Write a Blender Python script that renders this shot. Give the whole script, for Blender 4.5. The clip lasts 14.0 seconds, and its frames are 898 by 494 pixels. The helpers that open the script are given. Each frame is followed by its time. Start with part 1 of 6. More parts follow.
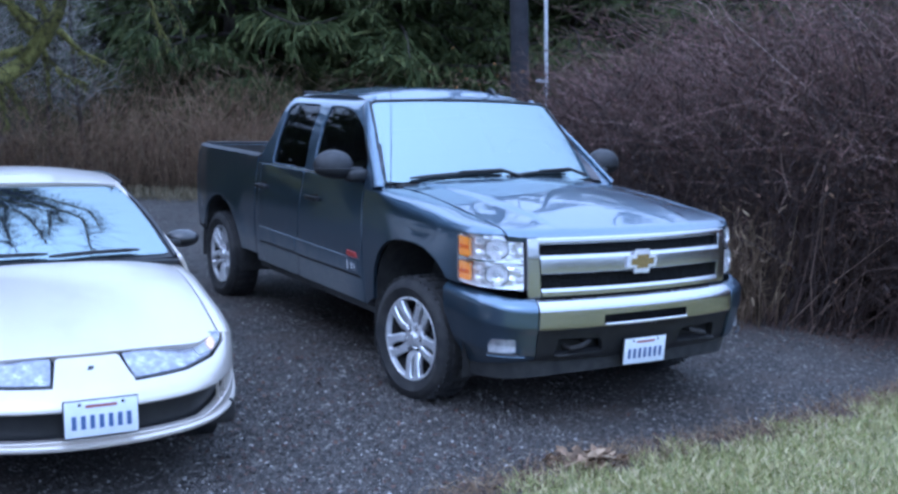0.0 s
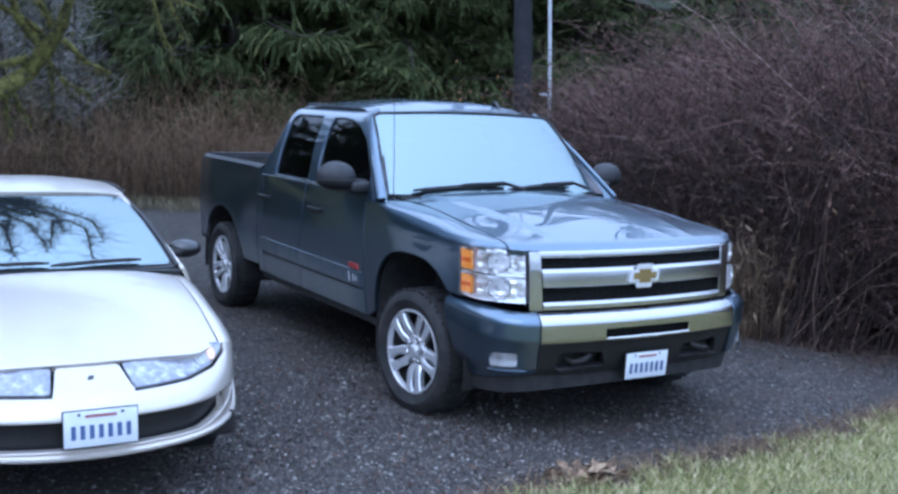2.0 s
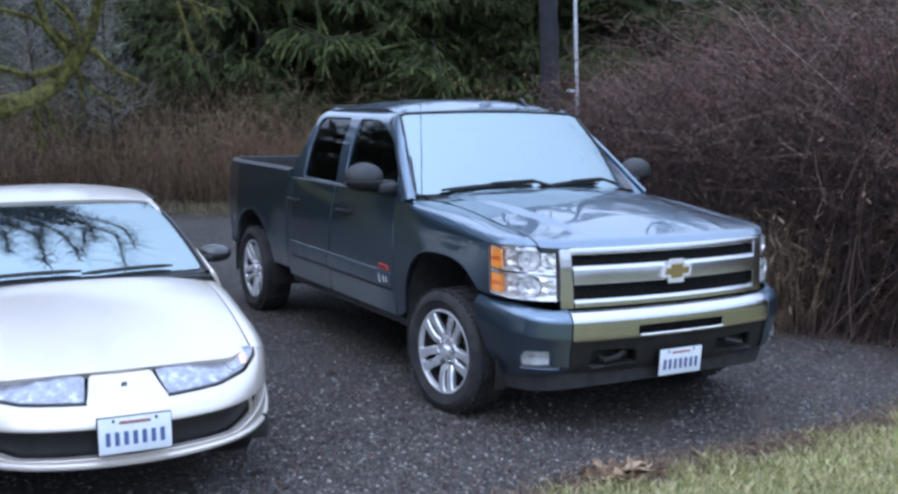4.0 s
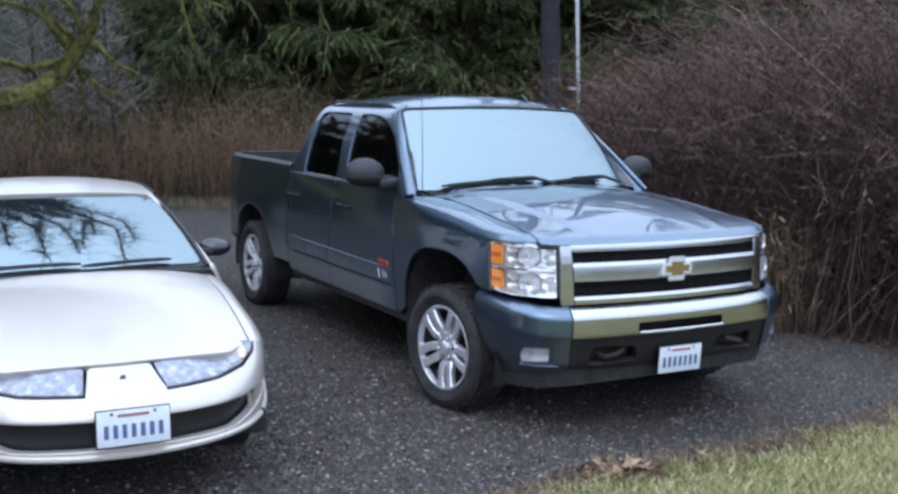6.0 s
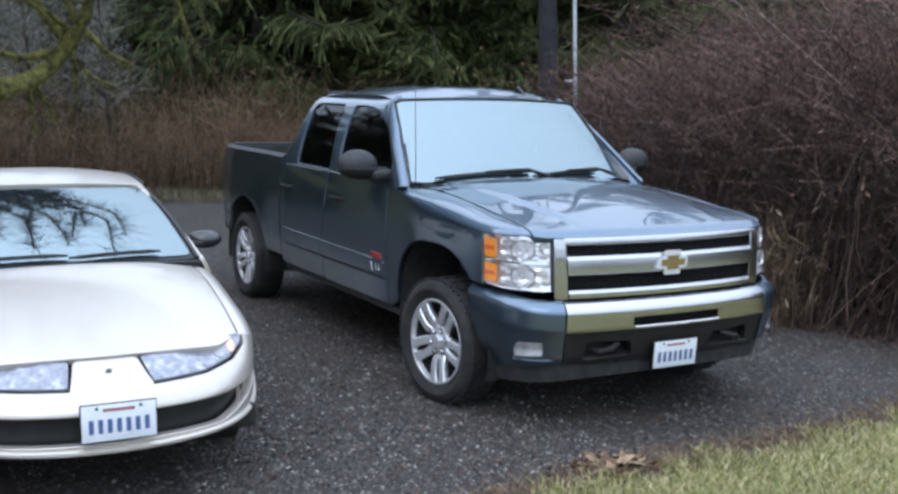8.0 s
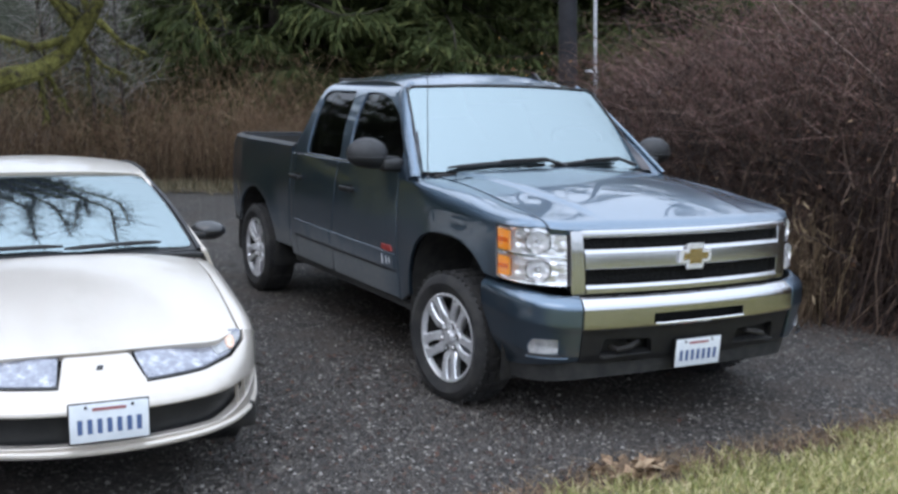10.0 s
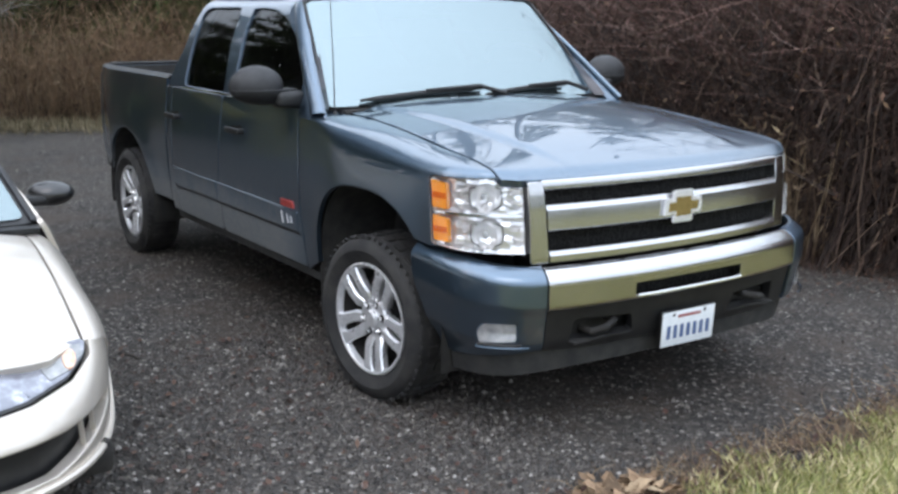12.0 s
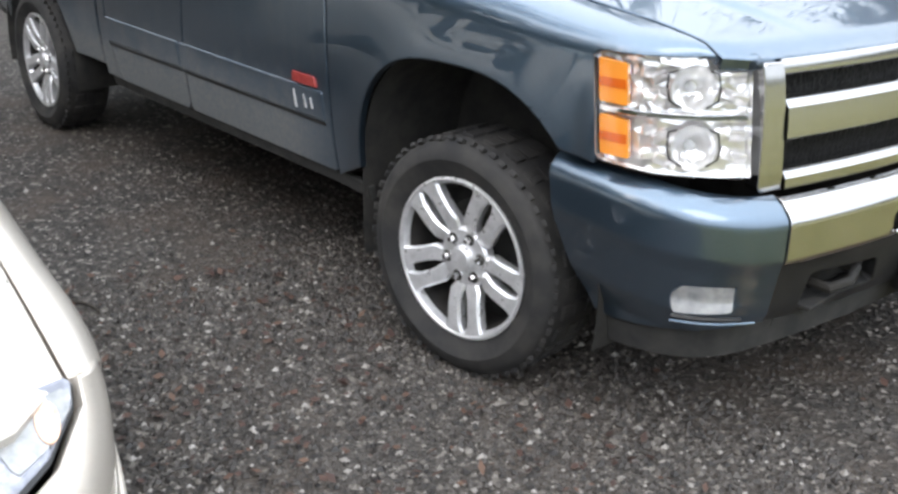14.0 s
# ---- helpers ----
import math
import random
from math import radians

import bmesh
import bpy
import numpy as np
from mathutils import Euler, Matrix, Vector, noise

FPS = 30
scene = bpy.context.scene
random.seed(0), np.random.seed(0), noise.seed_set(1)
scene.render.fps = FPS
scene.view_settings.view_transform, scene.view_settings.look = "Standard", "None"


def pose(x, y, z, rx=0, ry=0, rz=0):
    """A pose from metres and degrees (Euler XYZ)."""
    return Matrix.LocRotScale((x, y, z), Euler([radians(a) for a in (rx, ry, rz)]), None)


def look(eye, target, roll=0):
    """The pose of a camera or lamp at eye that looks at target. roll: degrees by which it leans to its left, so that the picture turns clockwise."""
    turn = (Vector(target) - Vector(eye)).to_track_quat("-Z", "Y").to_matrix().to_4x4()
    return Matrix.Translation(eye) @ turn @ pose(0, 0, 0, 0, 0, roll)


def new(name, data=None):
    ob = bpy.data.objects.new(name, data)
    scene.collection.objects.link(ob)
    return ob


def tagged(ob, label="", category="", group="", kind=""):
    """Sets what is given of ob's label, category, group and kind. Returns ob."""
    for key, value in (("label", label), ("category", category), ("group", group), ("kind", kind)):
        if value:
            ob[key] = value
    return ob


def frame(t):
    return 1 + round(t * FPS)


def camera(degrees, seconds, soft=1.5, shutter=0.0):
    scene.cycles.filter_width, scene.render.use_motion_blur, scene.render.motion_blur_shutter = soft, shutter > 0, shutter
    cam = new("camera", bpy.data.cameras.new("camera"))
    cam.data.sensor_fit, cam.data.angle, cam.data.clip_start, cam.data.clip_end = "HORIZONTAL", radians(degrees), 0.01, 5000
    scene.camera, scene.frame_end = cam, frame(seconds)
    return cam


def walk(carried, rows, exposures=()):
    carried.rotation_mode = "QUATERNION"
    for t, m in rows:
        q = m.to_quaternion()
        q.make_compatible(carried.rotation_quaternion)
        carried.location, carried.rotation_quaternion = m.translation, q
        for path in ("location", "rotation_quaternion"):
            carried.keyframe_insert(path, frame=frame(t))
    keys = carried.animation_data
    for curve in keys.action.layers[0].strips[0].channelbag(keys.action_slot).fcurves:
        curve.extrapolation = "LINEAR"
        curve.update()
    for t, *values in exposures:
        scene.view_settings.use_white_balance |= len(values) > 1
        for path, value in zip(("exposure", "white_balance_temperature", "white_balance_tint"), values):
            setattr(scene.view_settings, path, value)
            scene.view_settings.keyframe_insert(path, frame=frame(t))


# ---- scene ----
cam = camera(45.7, 14.0, soft=2.8)
PATH = [
    (0, (5.532, -4.059, 1.85), (3.833, -3.043, 1.566), 1.6),
    (0.5, (5.529, -4.06, 1.851), (3.827, -3.045, 1.579), 1.7),
    (1, (5.529, -4.061, 1.85), (3.829, -3.038, 1.592), 1.8),
    (1.5, (5.524, -4.056, 1.849), (3.815, -3.054, 1.578), 2.1),
    (2, (5.524, -4.056, 1.85), (3.82, -3.042, 1.589), 2.1),
    (2.5, (5.52, -4.055, 1.851), (3.815, -3.043, 1.588), 1.6),
    (3, (5.512, -4.046, 1.845), (3.802, -3.045, 1.576), 0.6),
    (3.5, (5.508, -4.039, 1.848), (3.779, -3.068, 1.586), 0.4),
    (6, (5.497, -4.037, 1.839), (3.765, -3.072, 1.57), 1.1),
    (6.5, (5.477, -4.021, 1.837), (3.769, -3.013, 1.582), 1.8),
    (7, (5.453, -4.009, 1.828), (3.733, -3.017, 1.591), 1.4),
    (7.5, (5.453, -3.992, 1.831), (3.733, -3.008, 1.56), 1.3),
    (8, (5.444, -3.978, 1.829), (3.717, -3.01, 1.547), 1.3),
    (10.3, (5.135, -3.732, 1.785), (3.385, -2.81, 1.488), 1.5),
    (10.5, (5.047, -3.625, 1.79), (3.28, -2.737, 1.492), 2.2),
    (11, (4.811, -3.458, 1.765), (3.07, -2.559, 1.363), 1.3),
    (11.5, (4.407, -3.369, 1.749), (2.719, -2.407, 1.275), -2.1),
    (12, (4.051, -3.23, 1.729), (2.418, -2.16, 1.296), -0.0),
    (12.5, (3.593, -3.069, 1.714), (1.925, -2.053, 1.284), -0.8),
    (13, (3.119, -3.019, 1.67), (1.497, -1.956, 1.179), -2.8),
    (13.5, (2.688, -2.972, 1.607), (1.212, -1.798, 0.942), 3.0),
    (14, (2.284, -2.948, 1.587), (0.852, -1.756, 0.86), 1.0),
]
EXPOSURES = [(0, 0.8, 4800, 22), (2, 0.8, 5050, 20), (4, 0.78, 5500, 21), (7, 0.75, 5900, 18), (10, 0.75, 6350, 18), (12, 0.95, 6600, 17), (12.5, 0.98, 6600, 17), (13, 1.08, 6700, 16), (14, 1.38, 7050, 17)]
walk(cam, [(t, look(eye, target, roll)) for t, eye, target, roll in PATH], EXPOSURES)
SKY, SUN, CLOUD = 0.13, 0.3, 10.0
POLE_AT = (-9.75, 7.0)

# ---- light ----
world = bpy.data.worlds.new("overcast_sky")
scene.world = world
world.use_nodes = True
wn, wl = world.node_tree.nodes, world.node_tree.links
wn.clear()
sky = wn.new("ShaderNodeTexSky")
sky.sky_type, sky.sun_disc = "NISHITA", False
sky.sun_elevation, sky.sun_rotation = radians(38), radians(200)
sky.air_density, sky.dust_density, sky.ozone_density = 1.0, 4.0, 1.0
back = wn.new("ShaderNodeBackground")
back.inputs["Strength"].default_value = SKY
wout = wn.new("ShaderNodeOutputWorld")
cloud = wn.new("ShaderNodeMix")
cloud.data_type = "RGBA"
cloud.inputs[0].default_value = 0.85
cloud.inputs[7].default_value = (*[c * CLOUD for c in (0.80, 0.95, 1.07)], 1)
wl.new(sky.outputs[0], cloud.inputs[6])
# an overcast sky is about three times as bright overhead as at the horizon
coord = wn.new("ShaderNodeTexCoord")
height = wn.new("ShaderNodeSeparateXYZ")
wl.new(coord.outputs["Generated"], height.inputs[0])
rise = wn.new("ShaderNodeMapRange")
rise.inputs[1].default_value, rise.inputs[2].default_value = 0.0, 1.0
rise.inputs[3].default_value, rise.inputs[4].default_value = 0.60, 1.24
wl.new(height.outputs[2], rise.inputs[0])
dome = wn.new("ShaderNodeVectorMath")
dome.operation = "SCALE"
wl.new(cloud.outputs[2], dome.inputs[0])
wl.new(rise.outputs[0], dome.inputs["Scale"])
wl.new(dome.outputs[0], back.inputs[0])
wl.new(back.outputs[0], wout.inputs[0])
sun = new("sun", bpy.data.lights.new("sun", "SUN"))
sun.data.energy, sun.data.angle, sun.data.color = SUN, radians(35), (1.0, 0.97, 0.92)
sun.matrix_world = look((8, -6, 12), (0, 0, 0))


# ---- materials ----
def material(name, build, **values):
    m = bpy.data.materials.new(name)
    m.use_nodes = True
    nodes, links = m.node_tree.nodes, m.node_tree.links
    bsdf = nodes["Principled BSDF"]
    for key, value in values.items():
        bsdf.inputs[key.replace("_", " ")].default_value = value
    if build:
        build(nodes, links, bsdf)
    return m


def rgb(r, g, b):
    return (r, g, b, 1.0)


def noise_node(nodes, links, scale, detail=4, rough=0.6, vec=None):
    n = nodes.new("ShaderNodeTexNoise")
    n.inputs["Scale"].default_value, n.inputs["Detail"].default_value, n.inputs["Roughness"].default_value = scale, detail, rough
    if vec is None:
        geo = nodes.new("ShaderNodeNewGeometry")
        vec = geo.outputs["Position"]
    links.new(vec, n.inputs["Vector"])
    return n.outputs["Fac"]


def ramp(nodes, links, fac, *stops):
    r = nodes.new("ShaderNodeValToRGB")
    e = r.color_ramp.elements
    while len(e) < len(stops):
        e.new(0.5)
    for el, (p, c) in zip(e, stops):
        el.position, el.color = p, c if len(c) == 4 else (*c, 1)
    links.new(fac, r.inputs[0])
    return r.outputs[0]


def mix(nodes, links, fac, a, b, kind="MIX"):
    m = nodes.new("ShaderNodeMix")
    m.data_type, m.blend_type = "RGBA", kind
    for value, n in ((fac, 0), (a, 6), (b, 7)):
        if hasattr(value, "is_linked"):
            links.new(value, m.inputs[n])
        else:
            m.inputs[n].default_value = value
    return m.outputs[2]


def bump(nodes, links, bsdf, height, strength, distance):
    b = nodes.new("ShaderNodeBump")
    b.inputs["Strength"].default_value, b.inputs["Distance"].default_value = strength, distance
    links.new(height, b.inputs["Height"])
    links.new(b.outputs[0], bsdf.inputs["Normal"])


def maths(nodes, links, op, a, b=0.0, c=0.0):
    m = nodes.new("ShaderNodeMath")
    m.operation = op
    for n, value in enumerate((a, b, c)):
        if hasattr(value, "is_linked"):
            links.new(value, m.inputs[n])
        else:
            m.inputs[n].default_value = value
    return m.outputs[0]


def axis_of(nodes, links, axis):
    geo = nodes.new("ShaderNodeNewGeometry")
    sep = nodes.new("ShaderNodeSeparateXYZ")
    links.new(geo.outputs["Position"], sep.inputs[0])
    return sep.outputs[axis]


def truck_paint(nodes, links, b):
    # road film splashed up from the tyres lies on the lowest hand's width of the body
    z = axis_of(nodes, links, 2)
    edge = noise_node(nodes, links, 5.0, 6, 0.65)
    h = maths(nodes, links, "ADD", z, maths(nodes, links, "MULTIPLY", maths(nodes, links, "SUBTRACT", edge, 0.5), 0.35))
    film = ramp(nodes, links, h, (0.60, (1, 1, 1)), (0.78, (0, 0, 0)))
    fine = noise_node(nodes, links, 60.0, 3)
    behind = ramp(nodes, links, maths(nodes, links, "MULTIPLY_ADD", axis_of(nodes, links, 0), -1.0, -0.60), (0.0, (0, 0, 0)), (0.4, (1, 1, 1)))
    streak = nodes.new("ShaderNodeMapping")
    streak.inputs["Scale"].default_value = (14, 1, 0.9)
    geo = nodes.new("ShaderNodeNewGeometry")
    links.new(geo.outputs["Position"], streak.inputs[0])
    runs = ramp(nodes, links, noise_node(nodes, links, 1.0, 4, 0.6, streak.outputs[0]), (0.52, (0, 0, 0)), (0.75, (0.22, 0.22, 0.22)))
    film = maths(nodes, links, "MAXIMUM", maths(nodes, links, "MULTIPLY", film, behind), maths(nodes, links, "MULTIPLY", runs, behind))
    grime = maths(nodes, links, "MULTIPLY", film, maths(nodes, links, "MULTIPLY_ADD", fine, 0.9, 0.22))
    flake = noise_node(nodes, links, 900.0, 1)
    base = ramp(nodes, links, flake, (0.3, TRUCK_DARK), (0.7, TRUCK_LIGHT))
    links.new(mix(nodes, links, grime, base, rgb(0.23, 0.22, 0.205)), b.inputs["Base Color"])
    links.new(maths(nodes, links, "ADD", maths(nodes, links, "MULTIPLY", grime, 0.25), 0.36), b.inputs["Roughness"])
    links.new(maths(nodes, links, "SUBTRACT", 0.95, maths(nodes, links, "MULTIPLY", grime, 1.0)), b.inputs["Metallic"])
    links.new(maths(nodes, links, "SUBTRACT", 1.0, maths(nodes, links, "MULTIPLY", grime, 1.2)), b.inputs["Coat Weight"])


TRUCK_DARK, TRUCK_LIGHT = (0.062, 0.102, 0.150), (0.135, 0.205, 0.283)
PAINT = material("slate_blue_metallic_paint", truck_paint, Coat_Roughness=0.02, Coat_IOR=1.8)


def sedan_paint(nodes, links, b):
    flake = noise_node(nodes, links, 700.0, 1)
    dust = noise_node(nodes, links, 4.0, 5)
    base = ramp(nodes, links, flake, (0.3, (0.56, 0.505, 0.445)), (0.7, (0.71, 0.65, 0.58)))
    links.new(mix(nodes, links, ramp(nodes, links, dust, (0.5, (0, 0, 0)), (0.8, (0.25, 0.25, 0.25))), base, rgb(0.44, 0.39, 0.32)), b.inputs["Base Color"])


GOLD = material("champagne_paint", sedan_paint, Metallic=0.55, Roughness=0.38, Coat_Weight=0.6, Coat_Roughness=0.03)
CHROME = material("chrome", lambda n, l, b: l.new(maths(n, l, "MULTIPLY_ADD", noise_node(n, l, 14, 4), 0.10, 0.02), b.inputs["Roughness"]),
                  Base_Color=rgb(0.78, 0.78, 0.78), Metallic=1.0)

SATIN = material("satin_chrome", lambda n, l, b: l.new(maths(n, l, "MULTIPLY_ADD", noise_node(n, l, 9, 4), 0.10, 0.13), b.inputs["Roughness"]),
                 Base_Color=rgb(0.58, 0.575, 0.58), Metallic=1.0)


def alloy_build(nodes, links, b):
    d = noise_node(nodes, links, 25.0, 5)
    links.new(ramp(nodes, links, d, (0.4, (0.86, 0.86, 0.88)), (0.8, (0.62, 0.62, 0.63))), b.inputs["Base Color"])
    links.new(maths(nodes, links, "MULTIPLY_ADD", d, 0.2, 0.2), b.inputs["Roughness"])


ALLOY = material("machined_alloy", alloy_build, Metallic=0.62)


def rubber_build(nodes, links, b):
    d = noise_node(nodes, links, 9.0, 6)
    links.new(ramp(nodes, links, d, (0.4, (0.018, 0.018, 0.019)), (0.75, (0.055, 0.051, 0.047))), b.inputs["Base Color"])
    bump(nodes, links, b, noise_node(nodes, links, 160.0, 2), 0.3, 0.002)


RUBBER = material("tyre_rubber", rubber_build, Roughness=0.75)


def plastic(name, dark, light, rough):
    def build(nodes, links, b):
        d = noise_node(nodes, links, 12.0, 5)
        links.new(ramp(nodes, links, d, (0.35, dark), (0.75, light)), b.inputs["Base Color"])
        bump(nodes, links, b, noise_node(nodes, links, 500.0, 1), 0.15, 0.0008)
    return material(name, build, Roughness=rough)


BLACK = plastic("black_trim", (0.009, 0.009, 0.010), (0.022, 0.022, 0.022), 0.45)
GREY = plastic("grey_textured_plastic", (0.02, 0.02, 0.022), (0.04, 0.04, 0.042), 0.55)
DIRTY = plastic("dusty_valance_plastic", (0.02, 0.021, 0.022), (0.055, 0.053, 0.05), 0.7)
LINER = plastic("wheel_well_liner", (0.014, 0.014, 0.014), (0.045, 0.042, 0.038), 0.9)
STEEL = plastic("chassis_steel", (0.01, 0.01, 0.01), (0.04, 0.035, 0.03), 0.8)
CLOTH = plastic("seat_cloth", (0.03, 0.03, 0.033), (0.06, 0.06, 0.065), 0.9)
BEIGE = plastic("beige_interior", (0.25, 0.24, 0.22), (0.35, 0.34, 0.31), 0.8)


def glass(name, tint, rough=0.0, ior=1.5):
    return material(name, None, Base_Color=rgb(*tint), Transmission_Weight=1.0, Roughness=rough, IOR=ior)


WINDSHIELD = material("solar_coated_windshield", None, Base_Color=rgb(0.05, 0.065, 0.075), Transmission_Weight=0.7, Roughness=0.0, IOR=3.8, Specular_Tint=rgb(0.80, 0.96, 1.0))
# dark colour stands for the dim brush mirrored in the curved glass edge
EDGE_GLASS = material("dim_reflection_glass_edge", lambda n, l, b: l.new(ramp(n, l, noise_node(n, l, 6, 3), (0.3, (0.045, 0.046, 0.052)), (0.7, (0.07, 0.072, 0.08))), b.inputs["Base Color"]), Roughness=0.12, Metallic=0.8)
PRIVACY = glass("privacy_glass", (0.05, 0.05, 0.055), 0.0, 1.25)
SIDE_GLASS = glass("side_glass", (0.17, 0.19, 0.18), 0.0, 1.3)
LENS = glass("clear_lamp_lens", (0.96, 0.97, 0.98), 0.03, 1.3)
AMBER_DEEP = material("deep_amber_lens", None, Base_Color=rgb(0.75, 0.14, 0.006), Roughness=0.25, Coat_Weight=0.6)
PALE_LAMP = material("pale_clear_lamp", lambda n, l, b: l.new(ramp(n, l, noise_node(n, l, 25, 3), (0.3, (0.27, 0.28, 0.29)), (0.7, (0.50, 0.50, 0.50))), b.inputs["Base Color"]), Roughness=0.2, Metallic=0.2)
AMBER_PALE = material("faded_amber_lens", lambda n, l, b: l.new(ramp(n, l, noise_node(n, l, 40, 3), (0.3, (0.75, 0.36, 0.20)), (0.7, (0.85, 0.62, 0.50))), b.inputs["Base Color"]), Roughness=0.15, Coat_Weight=1.0)
AMBER = material("amber_lens", None, Base_Color=rgb(1.0, 0.36, 0.04), Roughness=0.25, Coat_Weight=0.6)


def reflector_build(nodes, links, b):
    v = nodes.new("ShaderNodeTexVoronoi")
    geo = nodes.new("ShaderNodeNewGeometry")
    links.new(geo.outputs["Position"], v.inputs["Vector"])
    v.inputs["Scale"].default_value = 26
    bump(nodes, links, b, v.outputs["Distance"], 0.45, 0.012)


REFLECTOR = material("faceted_lamp_reflector", reflector_build, Base_Color=rgb(0.98, 0.97, 0.97), Metallic=0.64, Roughness=0.08)
# pale spots in the grey stand for reflections inside the clear lens
GLINT_LENS = material("lamp_lens_with_glints", lambda n, l, b: l.new(ramp(n, l, noise_node(n, l, 24, 3), (0.38, (0.20, 0.21, 0.25)), (0.55, (0.30, 0.31, 0.36)), (0.72, (0.58, 0.59, 0.63))), b.inputs["Base Color"]),
                 Roughness=0.15, Metallic=0.3, Coat_Weight=1.0)
PLATE = material("plate_white", lambda n, l, b: l.new(ramp(n, l, noise_node(n, l, 20, 4), (0.3, (0.70, 0.74, 0.78)), (0.7, (0.8, 0.83, 0.86))), b.inputs["Base Color"]), Roughness=0.35)
PLATE_BLUE = material("plate_blue", None, Base_Color=rgb(0.08, 0.13, 0.27), Roughness=0.4)
PLATE_RED = material("plate_red", None, Base_Color=rgb(0.35, 0.12, 0.12), Roughness=0.4)
BADGE_GOLD = material("badge_gold", lambda n, l, b: l.new(ramp(n, l, noise_node(n, l, 60, 3), (0.3, (0.36, 0.25, 0.10)), (0.7, (0.52, 0.39, 0.18))), b.inputs["Base Color"]), Roughness=0.25, Metallic=0.85)
BADGE_RED = material("badge_red", lambda n, l, b: l.new(ramp(n, l, noise_node(n, l, 50, 3), (0.3, (0.27, 0.03, 0.03)), (0.7, (0.42, 0.06, 0.05))), b.inputs["Base Color"]), Roughness=0.4)
GLOSS = material("gloss_black", lambda n, l, b: l.new(ramp(n, l, noise_node(n, l, 9, 4), (0.3, (0.008, 0.008, 0.009)), (0.7, (0.02, 0.02, 0.021))), b.inputs["Base Color"]), Roughness=0.3, Coat_Weight=0.8)
TAIL_RED = material("tail_lamp_red", None, Base_Color=rgb(0.35, 0.01, 0.01), Roughness=0.15)


def mesh_material(name):
    def build(nodes, links, b):
        v = nodes.new("ShaderNodeTexVoronoi")
        geo = nodes.new("ShaderNodeNewGeometry")
        links.new(geo.outputs["Position"], v.inputs["Vector"])
        v.inputs["Scale"].default_value = 70
        links.new(ramp(nodes, links, v.outputs["Distance"], (0.25, (0.001, 0.001, 0.001)), (0.6, (0.010, 0.010, 0.010))), b.inputs["Base Color"])
        bump(nodes, links, b, v.outputs["Distance"], 0.8, 0.006)
    return material(name, build, Roughness=0.6, Specular_IOR_Level=0.12)


MESH = mesh_material("grille_mesh")


def gravel_build(nodes, links, b):
    big = noise_node(nodes, links, 0.35, 5, 0.6)
    mid = noise_node(nodes, links, 2.2, 6, 0.65)
    v = nodes.new("ShaderNodeTexVoronoi")
    geo = nodes.new("ShaderNodeNewGeometry")
    links.new(geo.outputs["Position"], v.inputs["Vector"])
    v.inputs["Scale"].default_value = 62
    v.inputs["Randomness"].default_value = 1.0
    sep = nodes.new("ShaderNodeSeparateColor")
    links.new(v.outputs["Color"], sep.inputs[0])
    stone = ramp(nodes, links, sep.outputs[0], (0.0, (0.008, 0.007, 0.006)), (0.55, (0.033, 0.028, 0.025)), (0.88, (0.075, 0.065, 0.056)), (1.0, (0.32, 0.29, 0.26)))
    earth = mix(nodes, links, ramp(nodes, links, mid, (0.46, (0, 0, 0)), (0.68, (0.85, 0.85, 0.85))), stone, rgb(0.068, 0.050, 0.038))
    pale = mix(nodes, links, ramp(nodes, links, big, (0.45, (0, 0, 0)), (0.7, (0.5, 0.5, 0.5))), earth, rgb(0.11, 0.098, 0.086))
    links.new(pale, b.inputs["Base Color"])
    bump(nodes, links, b, maths(nodes, links, "ADD", v.outputs["Distance"], mid), 0.9, 0.012)


GRAVEL = material("gravel_ground", gravel_build, Roughness=0.8)


def island(name, *stops, rough=0.7, **values):
    """A material whose colour varies from piece to piece."""
    def build(nodes, links, b):
        geo = nodes.new("ShaderNodeNewGeometry")
        c = ramp(nodes, links, geo.outputs["Random Per Island"], *stops)
        n = noise_node(nodes, links, 30.0, 3)
        links.new(mix(nodes, links, 0.45, c, ramp(nodes, links, n, (0.3, (0.35, 0.35, 0.35)), (0.75, (1, 1, 1))), "MULTIPLY"), b.inputs["Base Color"])
    return material(name, build, Roughness=rough, **values)


STONES = island("gravel_stones", (0, (0.016, 0.013, 0.012)), (0.5, (0.058, 0.049, 0.043)), (0.82, (0.105, 0.091, 0.079)), (0.94, (0.20, 0.178, 0.155)), (1.0, (0.44, 0.41, 0.38)), rough=0.5)
LITTER = island("dead_leaves", (0, (0.04, 0.022, 0.017)), (0.5, (0.080, 0.038, 0.028)), (1, (0.14, 0.078, 0.050)), rough=0.7)
GRASS = island("lawn_blades", (0, (0.14, 0.16, 0.04)), (0.4, (0.38, 0.40, 0.135)), (0.7, (0.60, 0.54, 0.25)), (1, (0.76, 0.62, 0.40)), rough=0.6)
TWIG = island("bramble_canes", (0, (0.014, 0.007, 0.005)), (0.55, (0.042, 0.022, 0.015)), (0.92, (0.080, 0.044, 0.031)), (1, (0.26, 0.18, 0.13)), rough=0.8)
# mauve twigs made paler than the canes: sky light on the brush top
MAUVE = island("skylit_sapling_twigs", (0, (0.085, 0.045, 0.036)), (0.5, (0.23, 0.130, 0.105)), (0.88, (0.34, 0.20, 0.165)), (1, (0.46, 0.33, 0.28)), rough=0.8)
